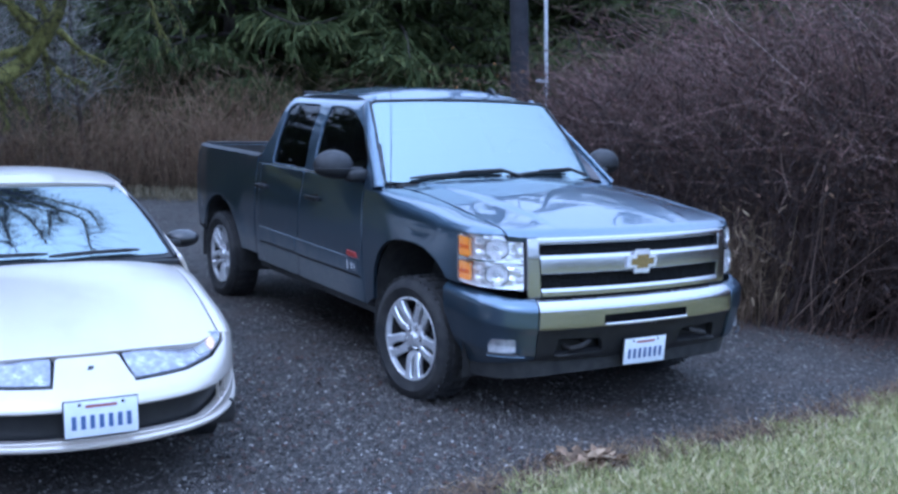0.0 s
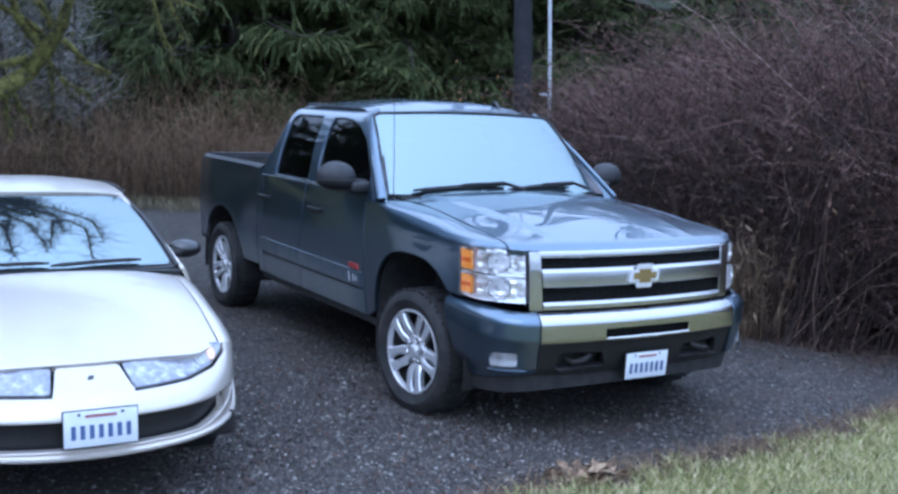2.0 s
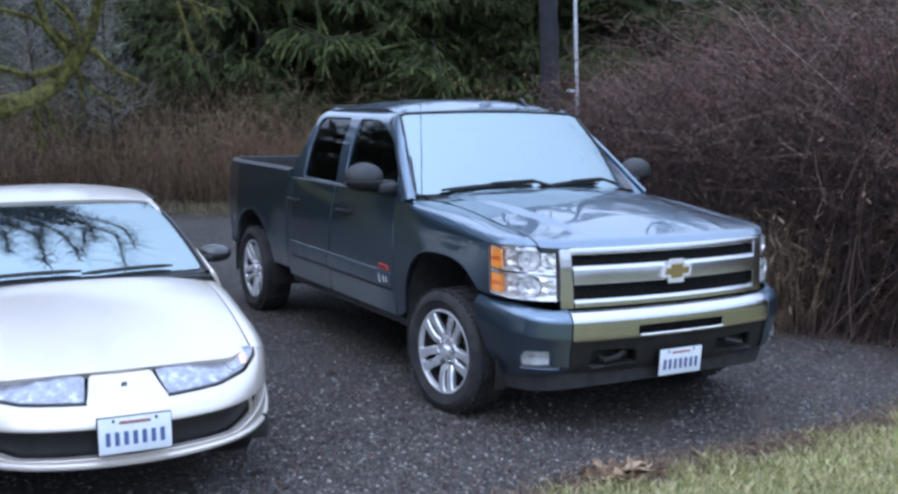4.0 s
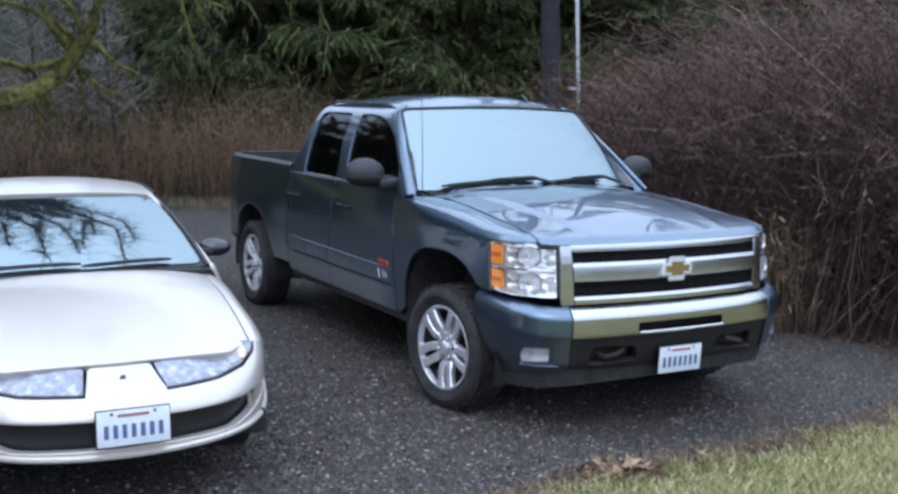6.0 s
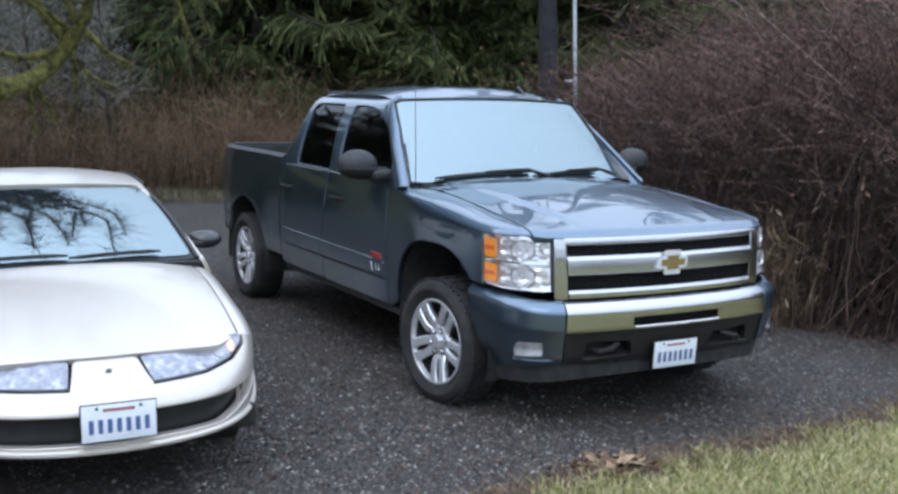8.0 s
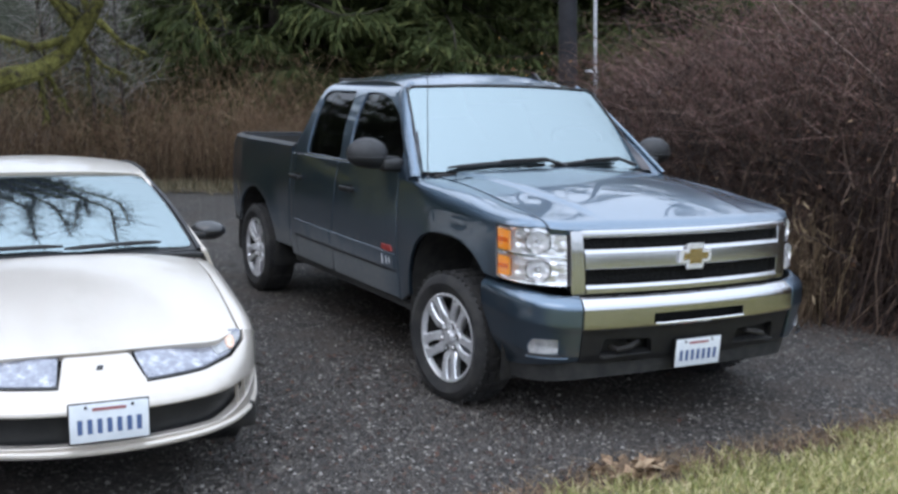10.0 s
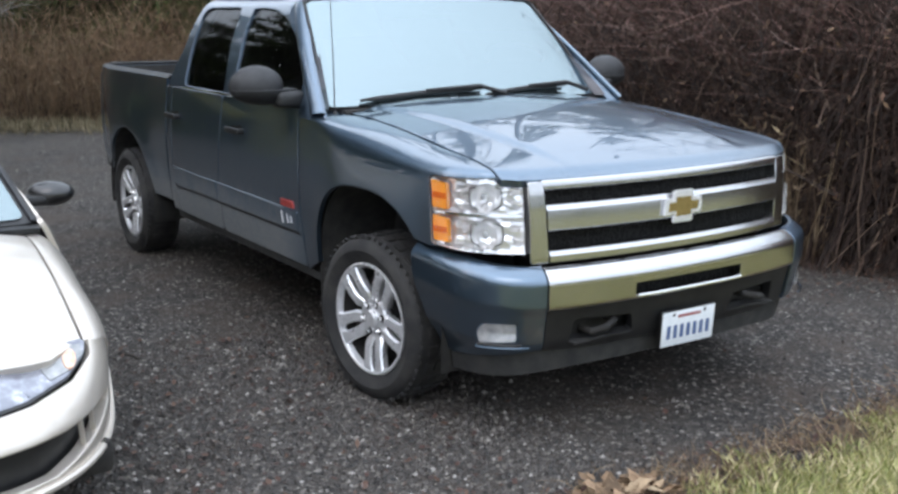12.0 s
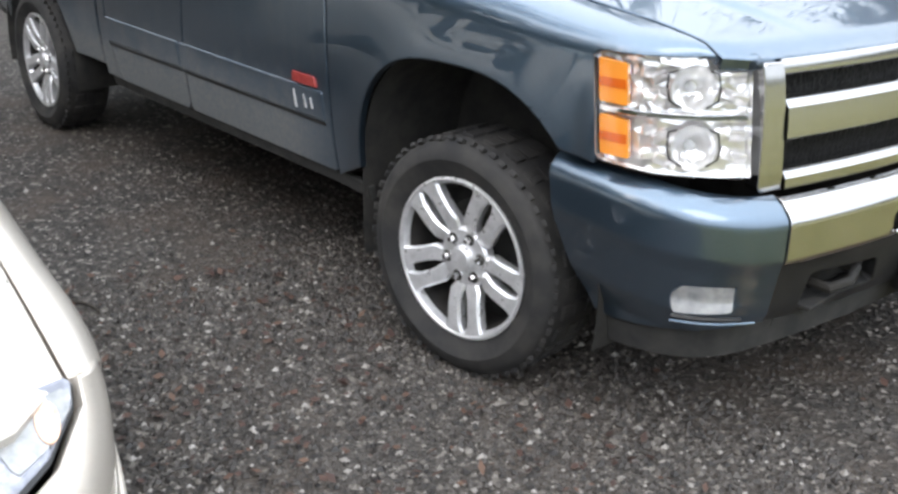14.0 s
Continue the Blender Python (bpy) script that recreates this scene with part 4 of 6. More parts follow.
def cab_surface(s):
    def surf(x, z):
        t = (z - 1.26) / 0.52
        e = min(1.0, max(0.0, (x - pillar_line(z) + 0.15) / 0.15))
        turn = 0.055 * e ** 4 + 0.05 * smooth(1.72, 1.82, z) ** 2
        return (x, s * (0.966 - 0.225 * t + 0.012 * math.sin(math.pi * min(1, max(0, t))) - turn), z)
    return surf


def glass_surface(s):
    cab = cab_surface(s)
    def surf(x, z):
        p = cab(x, z)
        return (p[0], p[1] - s * 0.012, p[2])
    return surf


def side_surface(s, proud=0.0):
    return lambda x, z: (x, s * (side_width(x, z) + proud), z)


def grille_face(z):
    return 0.862 + curve_at([0.752, 0.78, 0.90, 0.98, 1.04, 1.08], [0.036, 0.037, 0.033, 0.028, 0.021, 0.013], z)


def grille_x(y, z):
    return grille_face(z) - 0.13 * y * y


BY = [0, 0.2, 0.4, 0.6, 0.73, 0.80, 0.86, 0.91, 0.95, 0.98, 0.995, 1.0, 1.0]
BX = [0.985, 0.982, 0.970, 0.948, 0.924, 0.902, 0.872, 0.825, 0.765, 0.685, 0.60, 0.52, 0.345]
BY, BX = eased(BY, BX, True)
BS = np.concatenate([[0], np.cumsum(np.hypot(np.diff(BY), np.diff(BX)))])
BEND = float(BS[-1])


def bumper_surface(depth_at):
    """u runs round the bumper from the middle (negative to the truck's right), z up."""
    def surf(u, z):
        s, a = (-1 if u < 0 else 1), abs(u)
        y, x = curve_at(BS, BY, a), curve_at(BS, BX, a)
        y2, x2 = curve_at(BS, BY, a + 0.03), curve_at(BS, BX, a + 0.03)
        y1, x1 = curve_at(BS, BY, max(0, a - 0.03)), curve_at(BS, BX, max(0, a - 0.03))
        n = Vector((y2 - y1, -(x2 - x1))).normalized()
        d = depth_at(z)
        return (x + n.x * d, s * (y + n.y * d), z)
    return surf


def bumper_depth(z):
    return curve_at([0.25, 0.36, 0.44, 0.56, 0.60, 0.69, 0.705, 0.72, 0.732, 0.738, 0.745, 0.752], [-0.10, -0.075, -0.035, -0.012, 0.0, 0.0, -0.004, -0.014, -0.032, -0.036, -0.046, -0.075], z)


def u_of(y):
    return math.copysign(curve_at(BY, BS, abs(y)), y)


truck = thing("pickup_truck", "slate-blue metallic four-door pickup truck with chrome grille parked on gravel", "pickup truck")
R, L = -1, 1
for s in (R, L):
    out = (0, s, 0)
    wx = WHEEL_X[0]
    # front fender with its arch cut-out
    fender = [(-0.735, 0.45), (-0.735, FTOP), (0.735, FTOP)]
    for x in np.linspace(0.728, 0.49, 12):
        h = shoulder(x)
        rise = min(0.95, max(0.0, (1.090 - h) / (hood_height(x, seam_y(x)) - 0.002 - h)))
        fender.append((float(x), h + (FTOP - h) * math.asin(rise ** (4 / 3)) / (math.pi / 2)))
    fender += [(0.478, 1.075), (0.482, 1.05), (0.515, 0.83), (0.50, 0.80)]
    fender += [front_arch(a) for a in np.linspace(44, 174, 24)]
    part("fender", panel(fender, fender_surface(s), out, (0.04, 0.025)), PAINT, truck)
    front_door = part("front_door", panel(rounded([(-0.745, 0.455), (-0.745, 1.262), (-1.735, 1.262), (-1.82, 0.85), (-1.865, 0.455)], 0.03), side_surface(s), out, 0.06), PAINT, truck, "dusty slate-blue front door with side moulding")
    rear_door = part("rear_door", panel(rounded([(-1.875, 0.455), (-1.83, 0.85), (-1.745, 1.262), (-2.60, 1.262), (-2.64, 0.70), (-2.60, 0.455)], 0.04), side_surface(s), out, 0.06), PAINT, truck, "slate-blue rear passenger door")
    part("cab_corner", panel([(-2.61, 0.455), (-2.65, 0.70), (-2.61, 1.262), (-2.70, 1.262), (-2.765, 0.455)], side_surface(s), out, 0.06), PAINT, truck)
    part("rocker_panel", panel([(-0.56, 0.40), (-0.56, 0.447), (-2.76, 0.447), (-2.76, 0.40)], side_surface(s, -0.02), out, 0.1), DIRTY, truck)
    # cab side above the belt line, with two window openings
    front_win = rounded([(-0.76, 1.29), (-0.80, 1.387), (-0.91, 1.495), (-1.06, 1.605), (-1.24, 1.69), (-1.42, 1.732), (-1.62, 1.745), (-1.725, 1.74), (-1.73, 1.61), (-1.61, 1.285)], 0.03)
    rear_win = rounded([(-1.75, 1.28), (-1.87, 1.54), (-1.91, 1.745), (-2.42, 1.745), (-2.49, 1.70), (-2.47, 1.5), (-2.40, 1.28)], 0.04)
    cab = [(-0.518, 1.215)] + [(pillar_line(z), z) for z in np.linspace(1.25, 1.78, 14)] + [(-1.25, 1.80), (-1.38, 1.815), (-2.40, 1.82), (-2.52, 1.785), (-2.585, 1.65), (-2.60, 1.5), (-2.69, 1.268), (-0.74, 1.268), (-0.73, 1.215)]
    part("cab_frame", panel(cab, cab_surface(s), out, 0.025, 0.03, holes=(front_win, rear_win)), PAINT, truck)
    part("front_side_window", panel(front_win, glass_surface(s), out, 0.08, 0.004, ring=0), SIDE_GLASS, truck, "lightly tinted front side window")
    part("rear_side_window", panel(rear_win, glass_surface(s), out, 0.08, 0.004, ring=0), PRIVACY, truck, "near-black privacy-tinted rear side window")
    belt = lambda x, z, s=s: (x, s * (0.968 - 0.01 * (z - 1.262) / 0.02), z)
    part("belt_trim", panel([(-0.80, 1.262), (-0.80, 1.281), (-2.44, 1.277), (-2.44, 1.262)], belt, (0, s, 0.6), 0.1, 0.012), CHROME, truck, "bright belt-line strip under the side windows")
    # lower mouldings with a groove round them
    part("side_moulding", panel(rounded([(-0.78, 0.635), (-0.78, 0.742), (-1.865, 0.748), (-1.865, 0.632)], 0.012), side_surface(s, 0.007), out, 0.08, 0.010, 0.005, ring=0.008), PAINT, front_door)
    part("side_moulding", panel(rounded([(-1.887, 0.635), (-1.887, 0.748), (-2.64, 0.752), (-2.64, 0.64)], 0.012), side_surface(s, 0.007), out, 0.08, 0.010, 0.005, ring=0.008), PAINT, rear_door)
    for x0, x1, d in ((-0.78, -1.865, front_door), (-1.887, -2.64, rear_door)):
        part("moulding_seam", panel([(x0, 0.620), (x0, 0.631), (x1, 0.629), (x1, 0.618)], side_surface(s, 0.002), out, 0.1, 0.002, 0, ring=0), BLACK, d)
    # emblem: red block above grey bars whose writing cannot be read
    for k, (x0, x1, z0, z1, m, d) in enumerate(((-0.965, -0.81, 0.750, 0.787, BADGE_RED, 0.008), (-0.960, -0.945, 0.655, 0.722, ALLOY, 0.012), (-0.893, -0.882, 0.665, 0.715, ALLOY, 0.012), (-0.848, -0.840, 0.67, 0.71, ALLOY, 0.012))):
        part("badge", panel(rounded([(x0, z0), (x1, z0), (x1 - 0.012, z1), (x0 + 0.0, z1)], 0.006), side_surface(s, d), out, 0.1, 0.012, ring=0.002), m, front_door, "red enamel badge" if k == 0 else "small chrome badge bar")
    for door, hx in ((front_door, -1.52), (rear_door, -2.535)):
        w = side_width(hx, 1.085)
        part("handle_recess", panel(rounded([(hx - 0.085, 1.055), (hx + 0.085, 1.055), (hx + 0.085, 1.12), (hx - 0.085, 1.12)], 0.03), side_surface(s, 0.0015), out, 0.04, 0.001, ring=0), BLACK, door)
        part("door_handle", box(0.20, 0.022, 0.034, 0.009, pose(hx, s * (w + 0.03), 1.085)), BLACK, door, "black pull door handle")
        part("handle_mount", box(0.03, 0.04, 0.03, 0.006, pose(hx + 0.085, s * (w + 0.012), 1.085)), BLACK, door)
    # bed side with its arch
    bed = [(-2.785, 0.50), (-2.715, 1.31), (-4.40, 1.31), (-4.45, 1.25), (-4.47, 0.62), (-4.40, 0.56)] + arc(WHEEL_X[1], 0.40, 0.51, 163, 11, 18)
    part("bed_side", panel(bed, side_surface(s), out, 0.06), PAINT, truck, "slate-blue bed side with flared wheel arch")
    rail = lambda x, v, s=s: (x, s * (side_width(x, 1.31) - v), 1.312 + 0.018 * math.sin(math.pi * min(1, v / 0.085)) ** 0.6 if 0 < v < 0.085 else 1.312)
    part("bed_rail_cap", panel([(-2.71, 0.0), (-2.71, 0.085), (-4.42, 0.085), (-4.42, 0.0)], rail, (0, 0, 1), (0.1, 0.012), 0.02, ring=0), BLACK, truck, "black plastic cap along the bed rail")
    part("bed_inner_wall", box(1.62, 0.02, 0.46, 0.004, pose(-3.6, s * 0.84, 1.08)), BLACK, truck)
    # arch liners and lips
    for wx, r, w in ((WHEEL_X[0], 0.53, 0.955), (WHEEL_X[1], 0.515, 0.953)):
        bm = bmesh.new()
        edge = (lambda a, k: front_arch(a, k * 1.012)) if wx == WHEEL_X[0] else (lambda a, k: (wx + r * k * math.cos(radians(a)), 0.40 + r * k * math.sin(radians(a))))
        rows = [[bm.verts.new((edge(a, k)[0], s * y, edge(a, k)[1])) for y, k in ((w, 1.0), (w - 0.03, 0.985), (0.55, 0.985), (0.55, 0.3))] for a in range(-12, 193, 6)]
        for a, b in zip(rows, rows[1:]):
            for k in range(3):
                bm.faces.new((a[k], a[k + 1], b[k + 1], b[k]))
        part("wheel_well", bm, LINER, truck)
    # tail lamp and rear bumper end
    part("tail_lamp", box(0.05, 0.10, 0.42, 0.02, pose(-4.455, s * 0.85, 1.02)), TAIL_RED, truck, "red tail lamp")
    # door mirror
    reach = 0.0 if s < 0 else -0.05
    shell, under = bmesh.new(), bmesh.new()
    bmesh.ops.create_uvsphere(shell, u_segments=24, v_segments=16, radius=1.0, matrix=pose(-0.845, s * (1.145 + reach), 1.368) @ Matrix.Diagonal((0.09, 0.138, 0.102, 1)))
    bmesh.ops.create_uvsphere(under, u_segments=24, v_segments=16, radius=1.0, matrix=pose(-0.835, s * (1.11 + reach), 1.352) @ Matrix.Diagonal((0.088, 0.175, 0.075, 1)))
    for v in shell.verts:
        v.co.z = max(v.co.z, 1.352)
    for v in under.verts:
        v.co.z = min(v.co.z, 1.354)
    mirror = part("door_mirror", shell, GREY, truck, "grey textured door mirror on a black arm")
    part("mirror_lower_shell", under, BLACK, mirror, "black lower mirror shell")
    part("mirror_foot", box(0.12, 0.16, 0.085, 0.03, pose(-0.80, s * 1.0, 1.305), 3), BLACK, mirror, "black mirror arm")
    part("mirror_glass", box(0.006, 0.15, 0.055, 0.002, pose(-0.915, s * (1.14 + reach), 1.385)), CHROME, mirror)

# shelf between fender, pillar and cowl
for s in (R, L):
    part("cowl_side", panel([(-0.48, 0.765), (-0.50, 0.935), (-0.80, 0.945), (-0.80, 0.74)], lambda x, a, s=s: (x, s * a, 1.226 - 0.01 * smooth(0.85, 0.97, a)), (0, 0, 1), 0.05, 0.01), PAINT, truck)

# hood
front = [(hood_front(y), y) for y in np.linspace(-0.822, 0.822, 27)]
rear = [(-0.50 - 0.12 * (y / 0.775) ** 2, y) for y in np.linspace(0.77, -0.77, 15)]
part("hood", panel([(x, y) for x, y in front] + [(x, seam_y(x)) for x in (0.68, 0.6, 0.5, 0.3, 0.0, -0.3)] + rear + [(x, -seam_y(x)) for x in (-0.3, 0.0, 0.3, 0.5, 0.6, 0.68)], lambda x, y: (x, y, hood_height(x, y)), (0, 0, 1), 0.024, 0.03), PAINT, truck, "slate-blue hood with raised centre and creases")
# cowl below the windshield
part("cowl", panel([(-0.51 - 0.12 * (y / 0.775) ** 2, y) for y in np.linspace(0.80, -0.80, 13)] + [(-0.66 - 0.12 * (y / 0.775) ** 2, y) for y in np.linspace(-0.80, 0.80, 13)],
                   lambda x, y: (x, y, 1.252 + 0.02 * (-0.5 - x) / 0.15 - 0.012 * (y / 0.8) ** 2), (0, 0, 1), 0.08, 0.03, ring=0), BLACK, truck, "black ribbed cowl panel")


def shield(u, t):
    b = Vector((-0.56 - 0.07 * u * u - 0.035 * u ** 6, 0.872 * u, 1.272 - 0.005 * u * u))
    a = Vector((-1.05 - 0.08 * u * u - 0.025 * u ** 6, 0.735 * u, 1.815 - 0.022 * u * u))
    p = b.lerp(a, t)
    bulge = 0.025 * math.sin(math.pi * t) * (1 - 0.5 * u * u)
    return (p.x + bulge * 0.7, p.y, p.z + bulge * 0.6)


part("windshield", panel(rounded([(-0.985, 0.0), (0.985, 0.0), (0.985, 0.985), (-0.985, 0.985)], 0.05), shield, (0.7, 0, 0.7), 0.12, 0, 0, ring=0), WINDSHIELD, truck, "clean windshield mirroring a pale sky")
frit = lambda u, t: tuple(Vector(shield(u, t)) + Vector((-0.008, 0, -0.006)))
part("windshield_border", panel([(-1.0, -0.01), (1.0, -0.01), (1.0, 1.0), (-1.0, 1.0)], frit, (0.7, 0, 0.7), 0.12, 0.004, ring=0, holes=(rounded([(-0.93, 0.055), (0.93, 0.055), (0.93, 0.94), (-0.93, 0.94)], 0.08),)), BLACK, truck)
# strip from glass to pillar, its dim reflection put into the colour
for s in (R, L):
    def edge_strip(k, z, s=s):
        t = min(1.02, (z - 1.272) / 0.52)
        e = Vector(shield(s * 0.97, t))
        x = pillar_line(z) - 0.004
        c = Vector(cab_surface(s)(x, z)) + Vector((-0.004, -s * 0.006, 0))
        return tuple(e.lerp(c, k))
    part("windshield_edge", panel([(0, 1.262), (1, 1.262), (1, 1.80), (0, 1.81)], edge_strip, (0.7, s * 0.5, 0.4), (0.15, 0.03), 0, 0, ring=0), EDGE_GLASS, truck, "glossy edge of the windshield, coloured dark for the brush it mirrors")


# painted windshield pillars and the black rubber round the glass
for s in (R, L):
    way = [Vector(cab_surface(s)(pillar_line(z) - 0.028, z)) + Vector((0.010, s * 0.004, 0.006)) for z in np.linspace(1.235, 1.80, 15)]
    bm = bmesh.new()
    rings = []
    for p in way:
        ring = []
        for k in range(10):
            a = 2 * math.pi * k / 10
            ring.append(bm.verts.new(p + Vector((0.036 * math.cos(a), -s * 0.020 * math.cos(a) + s * 0.016 * math.sin(a), 0.012 * math.cos(a) + 0.010 * math.sin(a)))))
        rings.append(ring)
    for a, b in zip(rings, rings[1:]):
        for k in range(10):
            bm.faces.new((a[k], a[(k + 1) % 10], b[(k + 1) % 10], b[k]))
    bmesh.ops.recalc_face_normals(bm, faces=bm.faces[:])
    part("windshield_pillar", bm, PAINT, truck, sharp=80)
rim_path = [shield(-1.0, t) for t in np.linspace(0.03, 0.95, 13)] + [shield(u, 0.985) for u in np.linspace(-0.95, 0.95, 17)] + [shield(1.0, t) for t in np.linspace(0.95, 0.03, 13)]
part("windshield_seal", tube([(x + 0.003, y, z + 0.003) for x, y, z in rim_path], 0.008, 6), BLACK, truck, "black rubber seal round the windshield")


def roof_height(x, y):
    d = -1.055 - 0.09 * (y / 0.7) ** 2 - x
    return 1.898 - 0.075 * (abs(y) / 0.7) ** 2.6 - 0.028 * ((x + 1.75) / 0.7) ** 2 - 0.048 * (1 - smooth(-0.02, 0.34, d)) ** 1.6


roof = [(-1.055 - 0.09 * (y / 0.7) ** 2, y) for y in np.linspace(0.705, -0.705, 11)] + [(-2.53 + 0.05 * (y / 0.7) ** 2, y) for y in np.linspace(-0.705, 0.705, 9)]
part("roof", panel(roof, lambda x, y: (x, y, roof_height(x, y)), (0, 0, 1), 0.07, 0.03), PAINT, truck)
for s in (R, L):
    part("roof_moulding", tube([(x, s * 0.70, roof_height(x, 0.70) - 0.001) for x in np.linspace(-1.2, -2.46, 10)], 0.005, 6), BLACK, truck, "black roof ditch moulding")
part("roof_rear_edge", box(0.03, 1.3, 0.03, 0.01, pose(-2.52, 0, 1.825)), BLACK, truck)
part("roof_antenna", prism([(-0.07, 0), (0.05, 0), (-0.03, 0.055), (-0.06, 0.06)], 0.03, pose(-1.25, 0.35, 1.845), 0.005), BLACK, truck, "small black roof antenna fin")
# back of the cab
part("cab_back", panel([(-0.86, 0.60), (0.86, 0.60), (0.86, 1.25), (0.70, 1.79), (-0.70, 1.79), (-0.86, 1.25)], lambda y, z: (-2.765 + 0.25 * smooth(1.25, 1.8, z), y, z), (-1, 0, 0), 0.1, 0.03, holes=(rounded([(-0.62, 1.34), (0.62, 1.34), (0.56, 1.70), (-0.56, 1.70)], 0.05),)), PAINT, truck)
part("rear_window", panel(rounded([(-0.63, 1.33), (0.63, 1.33), (0.57, 1.71), (-0.57, 1.71)], 0.05), lambda y, z: (-2.75 + 0.25 * smooth(1.25, 1.8, z), y, z), (-1, 0, 0), 0.2, 0.005, ring=0), PRIVACY, truck, "dark tinted rear cab window")
# bed
part("bed_floor", box(1.66, 1.72, 0.04, 0.005, pose(-3.61, 0, 0.86)), BLACK, truck)
part("bed_front_wall", box(0.04, 1.80, 0.46, 0.01, pose(-2.80, 0, 1.08)), LINER, truck)
tailgate = part("tailgate", box(0.06, 1.66, 0.56, 0.02, pose(-4.43, 0, 1.04)), PAINT, truck, "slate-blue closed tailgate")
part("tailgate_liner", box(0.02, 1.60, 0.50, 0.005, pose(-4.395, 0, 1.06)), LINER, tailgate)
part("tailgate_cap", box(0.07, 1.66, 0.025, 0.01, pose(-4.43, 0, 1.325)), BLACK, tailgate)
part("rear_bumper", box(0.14, 1.74, 0.19, 0.04, pose(-4.50, 0, 0.60), 3), BLACK, truck, "black-ended rear step bumper")
# underbody
for s in (R, L):
    part("frame_rail", box(4.9, 0.10, 0.16, 0.02, pose(-1.9, s * 0.42, 0.48)), STEEL, truck)
part("floor_pan", box(2.0, 1.74, 0.06, 0.01, pose(-1.74, 0, 0.47)), STEEL, truck)
part("engine_bay", box(1.15, 1.02, 0.55, 0.05, pose(0.02, 0, 0.78)), STEEL, truck)
part("exhaust_pipe", tube([(-1.5, -0.55, 0.40), (-2.8, -0.60, 0.42), (-3.0, -0.78, 0.47)], 0.035, 10), STEEL, truck)
part("muffler_tip", tube([(-2.83, -0.72, 0.455), (-2.98, -0.80, 0.465)], 0.03, 10), ALLOY, truck)
part("rear_axle", tube([(-3.645, -0.75, 0.40), (-3.645, 0.75, 0.40)], 0.06, 10), STEEL, truck)
# firewall, dashboard, seats, steering wheel, inner mirror
part("firewall", box(0.05, 1.60, 0.75, 0.01, pose(-0.60, 0, 0.88)), STEEL, truck)
part("dashboard", box(0.42, 1.58, 0.20, 0.06, pose(-0.88, 0, 1.14), 3), BLACK, truck)
part("steering_wheel", joined(*[tube([(-1.22 + 0.09 * math.sin(a), 0.40 + 0.185 * math.cos(a), 1.17 + 0.165 * math.sin(a)) for a in np.linspace(0, 2 * math.pi, 25)], 0.016, 8)]), BLACK, truck)
for y in (-0.42, 0.42):
    seat = part("front_seat", joined(box(0.5, 0.52, 0.16, 0.05, pose(-1.55, y, 0.92), 3), box(0.16, 0.5, 0.62, 0.06, pose(-1.84, y, 1.22, 0, -12, 0), 3)), CLOTH, truck, "dark cloth front seat")
    part("headrest", box(0.09, 0.27, 0.18, 0.04, pose(-1.92, y, 1.59, 0, -8, 0), 3), CLOTH, seat)
part("rear_bench", joined(box(0.45, 1.40, 0.16, 0.05, pose(-2.25, 0, 0.92), 3), box(0.14, 1.40, 0.62, 0.05, pose(-2.52, 0, 1.22, 0, -14, 0), 3)), CLOTH, truck)
part("inner_mirror", box(0.03, 0.25, 0.07, 0.015, pose(-0.97, 0, 1.69, 0, 12, 0)), BLACK, truck)

# grille: chrome posts and three bars, black mesh behind
grille = part("grille", box(0.03, 1.44, 0.30, 0.01, pose(0.74, 0, 0.915)), BLACK, truck, "chrome two-bar grille with black honeycomb mesh")
part("grille_mesh", panel([(-0.72, 0.77), (-0.72, 1.07), (0.72, 1.07), (0.72, 0.77)], lambda y, z: (grille_x(y, z) - 0.05, y, z), (1, 0, 0), 0.06, 0, 0, ring=0), MESH, grille, "black honeycomb grille mesh")
for s in (R, L):
    post = [(s * 0.655, 0.775), (s * 0.672, 1.078), (s * 0.732, 1.080), (s * 0.739, 1.072), (s * 0.736, 0.765), (s * 0.728, 0.752), (s * 0.645, 0.752)]
    part("grille_post", panel(rounded(post, 0.006), lambda y, z: (grille_x(y, z), y, z), (1, 0, 0), (0.03, 0.03), 0.045, 0.004, ring=0.004), SATIN, grille, "satin chrome grille end post")


def grille_bar(z, dx, reach, mat, label):
    """A bar across the grille; z and dx give its cross-section from the bottom up."""
    def surf(y, v):
        k = curve_at([0, 1], [0, len(z) - 1], v)
        zz, d = curve_at(range(len(z)), z, k), curve_at(range(len(z)), dx, k)
        return (0.862 + d - 0.13 * y * y, y, zz)
    bm = bmesh.new()
    rows = [[bm.verts.new(surf(y, j / (len(z) - 1))) for j in range(len(z))] for y in np.linspace(-reach, reach, 41)]
    for a, b in zip(rows, rows[1:]):
        for j in range(len(z) - 1):
            bm.faces.new((a[j], b[j], b[j + 1], a[j + 1]))
    return part("grille_bar", bm, mat, grille, label, 24)


